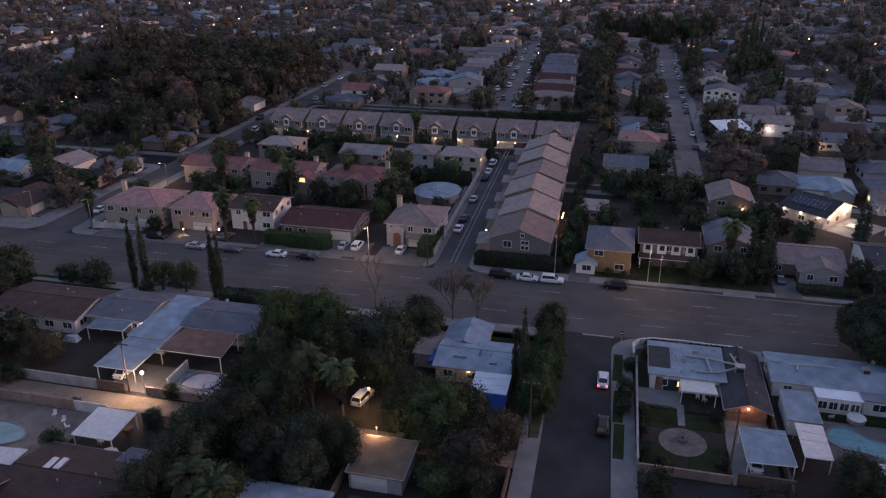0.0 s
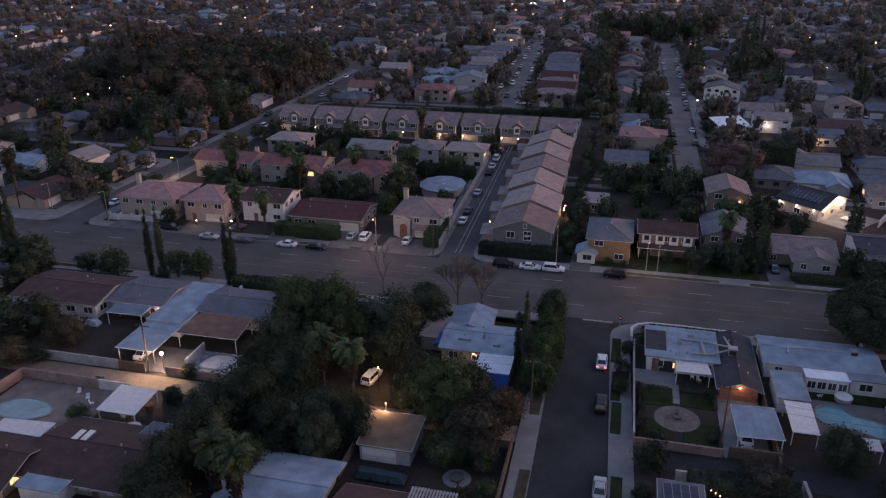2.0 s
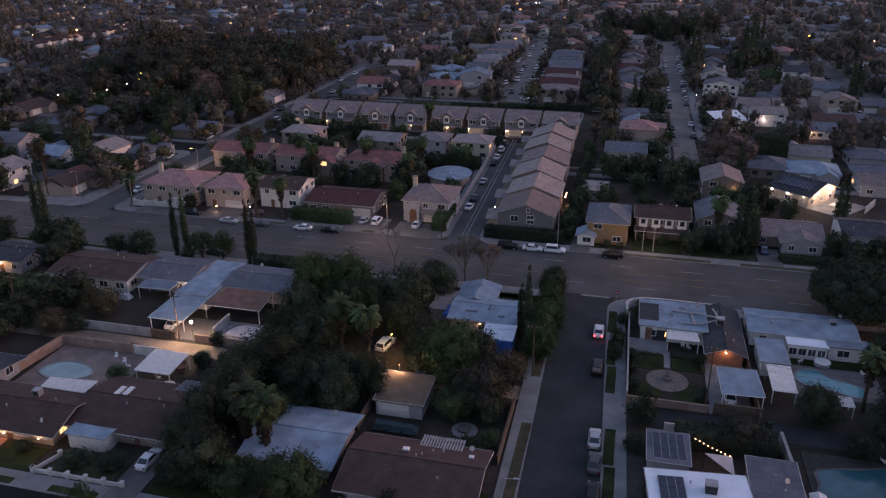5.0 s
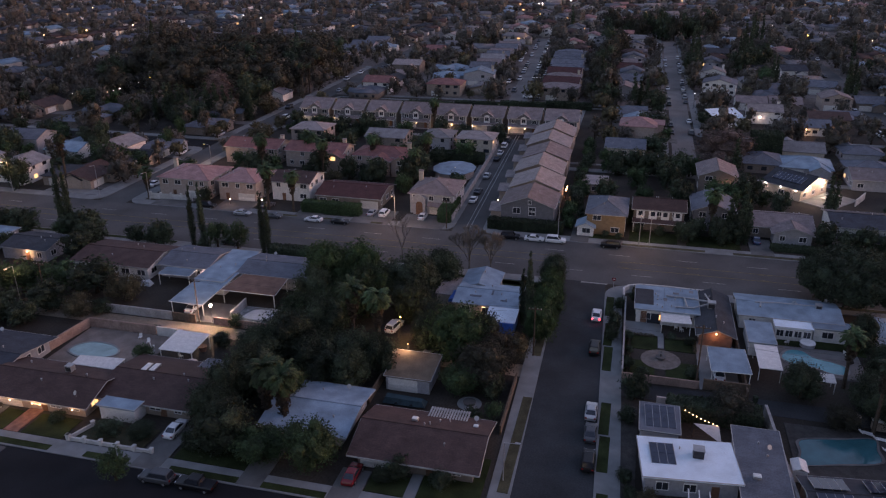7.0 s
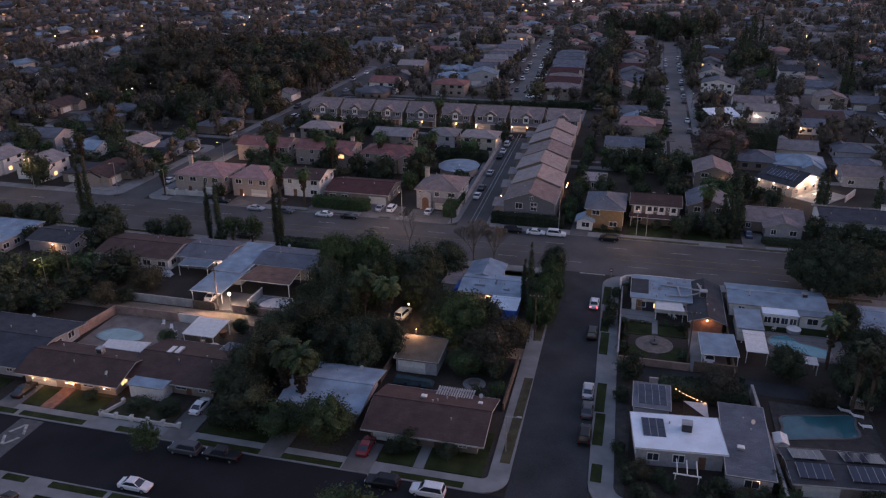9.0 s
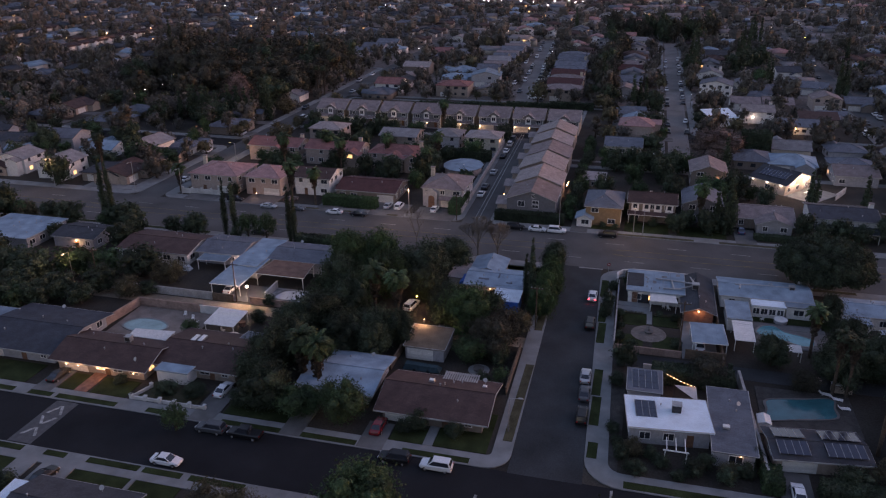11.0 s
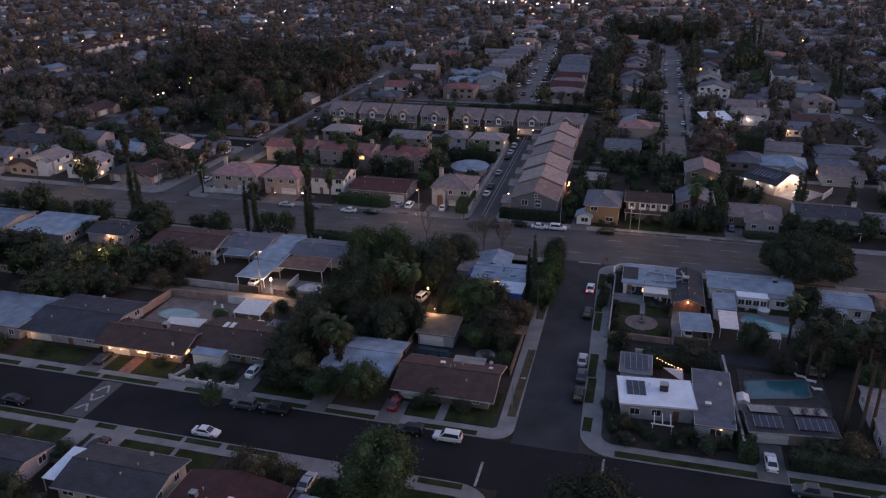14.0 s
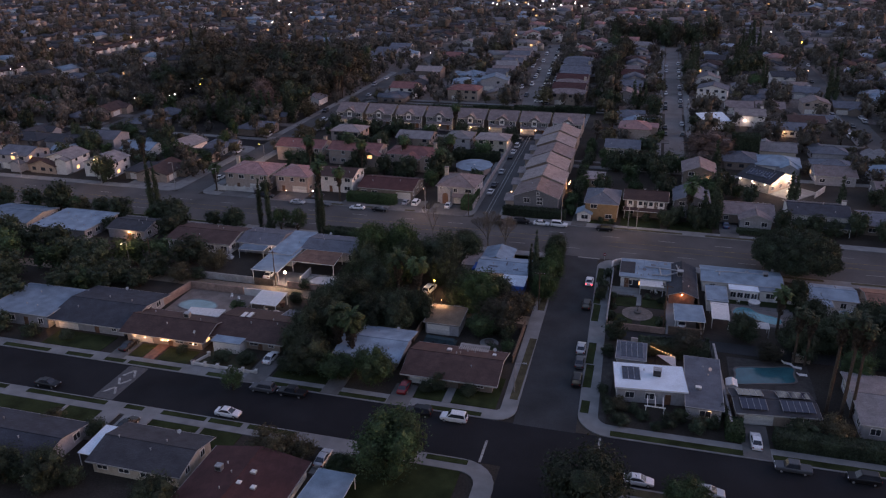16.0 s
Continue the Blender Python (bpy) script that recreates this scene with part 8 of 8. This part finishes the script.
for k in range(58):
    x, y = rng.uniform(-234, -141) - (8 if k % 3 else 0), rng.uniform(165, 262) if k % 3 else rng.uniform(128, 200)
    crowd(rng.choice(("dark", "dark", "broad", "olive")), x, y, rng.uniform(1.5, 2.3), rng.uniform(0.75, 0.95), GROVE_TREE)
for k in range(34):
    x, y = rng.uniform(112, 205), rng.uniform(140, 380)
    if not in_street(x, y, 2.0) and not any(abs(x - hx) < 7 and abs(y - hy) < 7 for hx, hy, _ in SPOTS):
        crowd(rng.choice(("dark", "dark", "broad")), x, y, rng.uniform(0.8, 1.35), 1.0, GROVE_TREE)
for k in range(26):
    crowd(rng.choice(("dark", "dark", "broad")), rng.uniform(-14, 58), rng.uniform(388, 414), rng.uniform(1.1, 1.6), rng.uniform(1.0, 1.4), GROVE_TREE)
for k in range(24):
    crowd(rng.choice(("dark", "broad", "dark")), rng.uniform(-11, -1), 172 + 8.2 * k + rng.uniform(-3, 3), rng.uniform(0.8, 1.4), 1.0, GROVE_TREE)
for kind, x, y, sc, tall in (("dark", 17.2, 157, 0.95, 1.0), ("dark", 35.0, 144, 0.75, 0.5), ("dark", 17.0, 98, 0.9, 0.62), ("broad", 12.5, 100, 0.8, 0.6), ("dark", 18.0, 128, 0.9, 0.7), ("dark", 13.5, 126, 0.9, 0.75), ("broad", 20.8, 119, 0.5, 0.5), ("tall", 33.8, 256, 1.1, 1.15),
                              ("tall", 36.5, 250, 1.1, 1.2), ("tall", 35.5, 264, 1.2, 1.2), ("dark", 58, 262, 1.3, 1.2), ("dark", 64, 272, 1.4, 1.25), ("broad", 66, 230, 1.2, 1.1), ("dark", 71, 284, 1.4, 1.3)):
    mid_tree(kind, x, y, sc, tall)
mid_tree("rust", -160, 132, 1.5)
mid_tree("rust", -156, 128, 1.2)
for x, y, r, h in ((62.5, 279, 1.1, 1.5), (65, 284, 1.1, 1.7), (60.5, 290, 1.0, 1.5), (66, 296, 1.2, 1.6), (63, 302, 1.1, 1.6), (68.8, 226, 1.1, 1.4), (71, 230, 1.0, 1.3), (95.9, 205, 1.1, 1.45), (97.5, 209, 1.1, 1.35), (99, 203, 1.0, 1.3), (35.2, 240, 1.1, 1.5), (36.2, 246, 1.0, 1.4), (8.5, 166, 1.2, 1.35), (11, 168, 1.2, 1.2), (13.5, 166, 1.1, 1.3),
                   (-4.5, 188, 1.1, 1.4), (-2.5, 191, 1.1, 1.3), (-163, 104, 1.7, 1.35), (-160, 105, 1.6, 1.3), (-157, 104, 1.8, 1.3), (-166, 106, 1.7, 1.3), (-150, 108, 1.6, 1.35), (-147, 109, 1.6, 1.3), (-139, 116, 1.3, 1.5), (-136, 113, 1.2, 1.45), (-182, 246, 1.3, 1.8), (-176, 250, 1.3, 1.9), (-40, 420, 1.2, 1.7), (80, 400, 1.2, 1.7), (118, 300, 1.1, 1.5), (-300, 300, 1.2, 1.7), (69, 346, 1.2, 1.7), (73, 352, 1.2, 1.8), (77, 362, 1.1, 1.6), (82, 377, 1.2, 1.7), (99, 219, 1.1, 1.5), (102, 222, 1.0, 1.4), (-7, 210, 1.1, 1.5), (36, 290, 1.2, 1.6), (38, 284, 1.2, 1.5), (37, 297, 1.1, 1.7), (40, 305, 1.2, 1.6)):
    plant(CYPRESS_FAR, x, y, r, "tall narrow dark cypress", "cypress_tree", sz=h, group="cypresses")
# garden trees between the nearer houses
count = 0
while count < 1750:
    y = 30 + 330 * rng.random() ** 0.8
    x = rng.uniform(-70 - 0.62 * (y + 190), 70 + 0.62 * (y + 190)) - 5 - 0.26 * (y + 150)
    if in_any(x, y, TAKEN) or in_street(x, y, 1.0) or (40 < x < 84 and 30 < y < 82):
        continue
    kind, sc = rng.choice(("broad", "dark", "dark", "olive", "tall", "broad")), rng.uniform(0.4, 0.9) * (1.6 if rng.random() < 0.12 else 1.0)
    if any(abs(x - hx) < 5.2 + 1.2 * sc and abs(y - hy) < 5.2 + 1.2 * sc for hx, hy, _ in SPOTS) or any(h[0] - 1 - sc < x < h[1] + 1 + sc and h[2] - 2 - sc < y < h[3] + 1 + sc for h in OWN_HOUSES):
        continue
    if math.hypot(x - 10, y + 160) < 196:
        mid_tree(kind, x, y, sc)
    else:
        crowd(kind, x, y, sc)
    count += 1
merged("woods", FAR_TREES, "dark garden trees crowding between distant houses, some with haze in the leaf colour", "trees")
for k in range(70):
    x, y = rng.uniform(-190, -140), rng.uniform(-60, 60)
    if abs(y - 3) > 14 and abs(y - 27) > 8 and abs(y + 23) > 8 and abs(y - 56) > 7 and abs(y + 68) > 8:
        mid_tree(rng.choice(("broad", "dark", "olive")), x, y, rng.uniform(0.5, 1.0))

# woods and gardens farther off, too many to count
tc, tr_ = [], []
while len(tc) < 5200:
    y = 330 + 590 * rng.random()
    x = rng.uniform(-70 - 0.62 * (y + 190), 70 + 0.62 * (y + 190)) - 5 - 0.26 * (y + 150)
    if in_street(x, y, 1.0) or any(abs(x - hx) < 6.5 and abs(y - hy) < 6.5 for hx, hy, _ in SPOTS):
        continue
    r = rng.uniform(2.2, 4.8) * (1.6 if rng.random() < 0.12 else 1.0)
    for q in range(2):
        tc.append((x + rng.uniform(-1, 1) * r * 0.4, y + rng.uniform(-1, 1) * r * 0.4, r * rng.uniform(0.8, 1.5)))
        tr_.append(r * rng.uniform(0.7, 0.95))
# the pale grey leaf colour stands in for haze over these crowns
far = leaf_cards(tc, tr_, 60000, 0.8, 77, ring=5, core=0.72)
tagged(part("distant_trees", far, LEAVES["grey"]), "distant trees between houses, with haze put into the leaf colour", "trees", kind="stuff")

# ---- poles, wires and lamps ----
def utility_pole(x, y, h=11.0, label="wooden utility pole with a crossarm"):
    top = thing("utility_pole", label, "utility pole", x, y)
    part("pole", Geo().tube((0, 0, 0), (0, 0, h), 0.14, 0.10, n=8), POLE_WOOD, top)
    for z in (h - 0.5,):
        arm = part("crossarm", Geo().box(-1.2, 1.2, -0.07, 0.07, z - 0.06, z + 0.06), POLE_WOOD, top)
        for dx in (-1.0, -0.4, 0.4, 1.0):
            part("insulator", Geo().cyl(dx, 0, z + 0.06, z + 0.24, 0.05, n=6), METAL, arm)
        return top


utility_pole(-65.7, -43.0, 9.0)
utility_pole(23.2, -43.6, 11.0)
utility_pole(-3.4, -40.5, 9.5)
utility_pole(-99.0, -43.2, 9.0)
utility_pole(-32.6, 15.6, 7.5)
utility_pole(68.0, -43.6, 10.0)
for a, b in (((-99, -43.2), (-65.7, -43.0)), ((-65.7, -43.0), (-3.4, -40.5)), ((-3.4, -40.5), (23.2, -43.6)), ((23.2, -43.6), (68, -43.6))):
    for dx in (-0.9, 0.9):
        wire = Geo()
        for k in range(9):
            t = k / 8
            x, y, z = a[0] + (b[0] - a[0]) * t, a[1] + (b[1] - a[1]) * t + dx, 9.0 - 1.1 * 4 * t * (1 - t)
            wire.v += [(x, y, z + 0.014), (x, y - 0.012, z - 0.007), (x, y + 0.012, z - 0.007)]
            if k:
                wire.f += [(3 * k - 3 + i, 3 * k - 3 + (i + 1) % 3, 3 * k + (i + 1) % 3, 3 * k + i) for i in range(3)]
        wire.f += [(2, 1, 0), (24, 25, 26)]
        tagged(part("overhead_wire", wire, DARK_METAL), "sagging overhead wire between utility poles", "wire")


def street_lamp(x, y, h, turn, lit=True, colour_mat=None, power=0.0):
    top = thing("street_lamp", "tall street lamp with a short arm" + (", lit" if lit else ", unlit"), "street lamp", x, y, 0, turn)
    part("pole", Geo().tube((0, 0, 0), (0, 0, h), 0.1, 0.06, n=8), METAL, top)
    arm = part("arm", Geo().tube((0, 0, h - 0.05), (1.6, 0, h + 0.15), 0.045, n=5), METAL, top)
    part("head", Geo().box(1.4, 2.1, -0.14, 0.14, h + 0.1, h + 0.24), METAL, arm)
    part("lens", Geo().box(1.45, 2.05, -0.11, 0.11, h + 0.03, h + 0.1), (colour_mat or BULB) if lit else GLASS, arm)
    if power:
        lamp = new("lamp_light", bpy.data.lights.new("lamp_light", "POINT"))
        lamp.data.energy, lamp.data.color, lamp.data.shadow_soft_size = power * LAMPS, (1.0, 0.72, 0.4), 0.15
        lamp.parent = top
        lamp.location = (1.75, 0, h - 0.2)
    return top


street_lamp(-45.7, 15.2, 8.0, -90, True, BULB, 700)
street_lamp(-2.7, -74.0, 6.2, 0, False)
street_lamp(-5.5, 17.0, 9.0, -90, False)
street_lamp(13.3, 15.4, 8.0, -90, True, BULB, 500)
street_lamp(15.6, 16.0, 7.0, -90, False)
street_lamp(-116.0, 17.4, 8.0, -90, False)
street_lamp(-117.4, 52.5, 6.5, 180, True, BULB_YELLOW, 700)
street_lamp(-205, 153.4, 9, 0, True, BULB_YELLOW)
street_lamp(-131.4, 17.0, 9.0, -90, False)
for x in (-158, -190, -225):
    street_lamp(x, 15.0, 9.0, -90, True, BULB, 420)
street_lamp(-106.0, -42.4, 7.0, -90, True, BULB, 260)

WARM = (1.0, 0.62, 0.28)
bulb("yard_lamp", "bright floodlight over a yard gate", -63.2, -42.6, 3.6, 0.26, BULB_WHITE, 1250, (1.0, 0.80, 0.52), post=True)
for x in (-80.6, -78.2, -74.2, -72.9, -67.2):
    bulb("porch_lamp", "warm porch lamp at the edge of the eaves", x, -75.95, 1.98, 0.10, BULB, 34, WARM, arm=(0, 1.3, 0.15))
bulb("porch_lamp", "orange porch lamp on a gable end", 27.0, -30.1, 2.75, 0.14, BULB, 50, (1.0, 0.5, 0.2), arm=(0, 0.45))
bulb("porch_lamp", "warm lamp on a garage front", -101.2, -74.1, 2.3, 0.12, BULB, 70, WARM, arm=(0, 0.45))
bulb("porch_lamp", "warm lamp at a house in the trees", -117.7, -26.1, 2.3, 0.14, BULB, 120, WARM, arm=(0, 0.45))
bulb("yard_lamp", "yellow lamp above a parked van", -27.4, -39.6, 4.2, 0.14, BULB_YELLOW, 260, (1.0, 0.72, 0.25), post=True)
# added to warm the garage roof, no lamp is known at this spot
bulb("garage_lamp", "added warm lamp that lights a garage roof", -23.4, -48.4, 4.0, 0.07, BULB, 330, (1.0, 0.72, 0.4), post=True)
bulb("window_lamp", "yellow lamp at a window", -31.5, -72.5, 1.8, 0.22, BULB_YELLOW, 25, (1.0, 0.75, 0.2), arm=(0, 0.3))
# added faint lamp, the carport itself has none
bulb("porch_lamp", "small added warm lamp at a carport", 31.0, -74.5, 2.3, 0.06, BULB, 6, WARM, arm=(0, 0.3))
bulb("patio_lamp", "warm patio lamp at a house back", -14.5, -28.3, 2.2, 0.1, BULB, 30, WARM, arm=(0, 0.45))
bulb("porch_lamp", "small white lamp at a house wall", -74.0, -26.4, 2.3, 0.14, BULB_WHITE, 30, (1.0, 0.85, 0.6), arm=(0, 0.35))
strings = thing("string_lights", "string of small warm bulbs hung between two masts", "string lights", 20.4, -55.0)
for q in (0, 1):
    part("mast", Geo().cyl(4.7 * q, -3.4 * q, 0, 3.0, 0.04, n=6), DARK_METAL, strings)
cable = Geo()
prev = None
for k in range(10):
    t = k / 9
    p = Vector((4.7 * t, -3.4 * t, 2.98 - 0.9 * t * (1 - t)))
    if prev is not None:
        cable.tube(prev, p, 0.015, n=4)
    prev = p
    if 0 < k < 10:
        part("bulb", Geo().cyl(p.x, p.y, p.z - 0.15, p.z - 0.03, 0.055, 0.04, n=8), BULB, strings, "glowing warm bulb")
part("cable", cable, DARK_METAL, strings)
for t in (0.25, 0.75):
    lamp = new("lamp_light", bpy.data.lights.new("lamp_light", "POINT"))
    lamp.data.energy, lamp.data.color, lamp.data.shadow_soft_size = 6 * LAMPS, (1.0, 0.55, 0.22), 0.3
    lamp.parent = strings
    lamp.location = (4.7 * t, -3.4 * t, 2.3)
for k in range(8):
    x = -114.5 + 13.35 * k
    for dx in (0.6, 6.2):
        if (k * 5 + int(dx)) % 4 != 3:
            bulb("garage_lamp", "warm lamp beside a garage door", x + dx + 0.2, 113.3, 2.3, 0.2, BULB, 80 if dx < 1 or k in (2, 4) else 0, WARM, arm=(0, 0.4, 0.3))
bulb("flood_lamp", "bright floodlight over a garage front", 55.2, 150.6, 2.7, 0.2, BULB_WHITE, 45, (1.0, 0.84, 0.6), arm=(0, 0.8))
bulb("porch_lamp", "large warm lamp at a house front", 68.6, 135.0, 2.4, 0.24, BULB, 110, WARM, arm=(0, 0.9))
turned = pose(54.6, 66.5, 0, 0, 0, -40)
for x, y, z, p in ((-4.5, -7.3, 3.0, 12), (0.0, -7.3, 3.0, 12), (4.5, -7.3, 3.0, 16), (6.2, -3.5, 3.6, 320), (6.2, 3.5, 3.6, 320), (6.2, 0.0, 5.0, 220)):
    q = turned @ Vector((x, y, z))
    back = turned.to_3x3() @ Vector((0, 0.9, 0) if y < -7 else (-0.8, 0, 0))
    bulb("flood_lamp", "bright floodlight under the eaves of a house", q.x, q.y, q.z, 0.16, BULB_WHITE, p, (1.0, 0.84, 0.58), arm=tuple(back))
solar_at = turned @ Vector((0, -3.4, 4.85))
solar(solar_at.x, solar_at.y, solar_at.z, 8, 2, -40, 20)
for x, y, z, p in ((-6.6, 47, 2.4, 60), (-6.6, 49.0, 2.4, 0), (-6.6, 45.2, 2.5, 40), (-23.0, 33, 2.5, 0), (36.2, 59.6, 3.2, 30), (-93, 19.5, 1.6, 60), (-84.5, 21, 1.6, 50), (2.0, 19.5, 2.3, 15)):
    bulb("garden_lamp", "warm garden lamp near a house", x, y, z, 0.16, BULB if p != 50 else BULB_WHITE, p, WARM, post=True)
# small lights of the distant suburb
for k in range(130):
    hx, hy, turn = SPOTS[int(len(SPOTS) * rng.uniform(0.12, 1.0))]
    near = min(1.0, hy / 420)
    bulb("house_lamp", "distant porch lamp glowing on a house", hx + rng.uniform(-5, 5), hy - 8.3, rng.uniform(2.5, 3.2), 0.12 + 0.2 * near, rng.choice((BULB, BULB, BULB_WHITE, BULB_WHITE, BULB)), 0, arm=(0, 1.6, 0.1))
for k in range(46):
    sx, y0, y1, wd = rng.choice(STREETS)
    bulb("street_light", "distant street light on a pole", sx + rng.choice((-1, 1)) * (wd / 2 + 1), rng.uniform(max(y0, 150), y1), 6.5, 0.11, rng.choice((BULB, BULB_WHITE)), 0, post=True)
for k in range(12):
    bulb("floodlight", "bright white floodlight of a distant car park", -150 + 9 * k + rng.uniform(-3, 3), 590 + rng.uniform(-6, 80), 8.0, rng.uniform(0.3, 0.5), BULB_WHITE, 0, post=True)
for x, y, p in ((-372, 240, 900), (-359, 272, 0), (-349, 300, 900), (-338, 335, 900), (-328, 366, 0)):
    bulb("street_light", "warm street light over a distant street", x, y, 7.0, 0.3, BULB, p, WARM, post=True)
bulb("street_light", "yellow-green street light among trees", -201.6, 149.1, 7.0, 0.34, BULB_YELLOW, 0, post=True)
bulb("street_light", "yellow-green street light beside a street", 108.5, 376, 7.0, 0.3, BULB_YELLOW, 0, post=True)
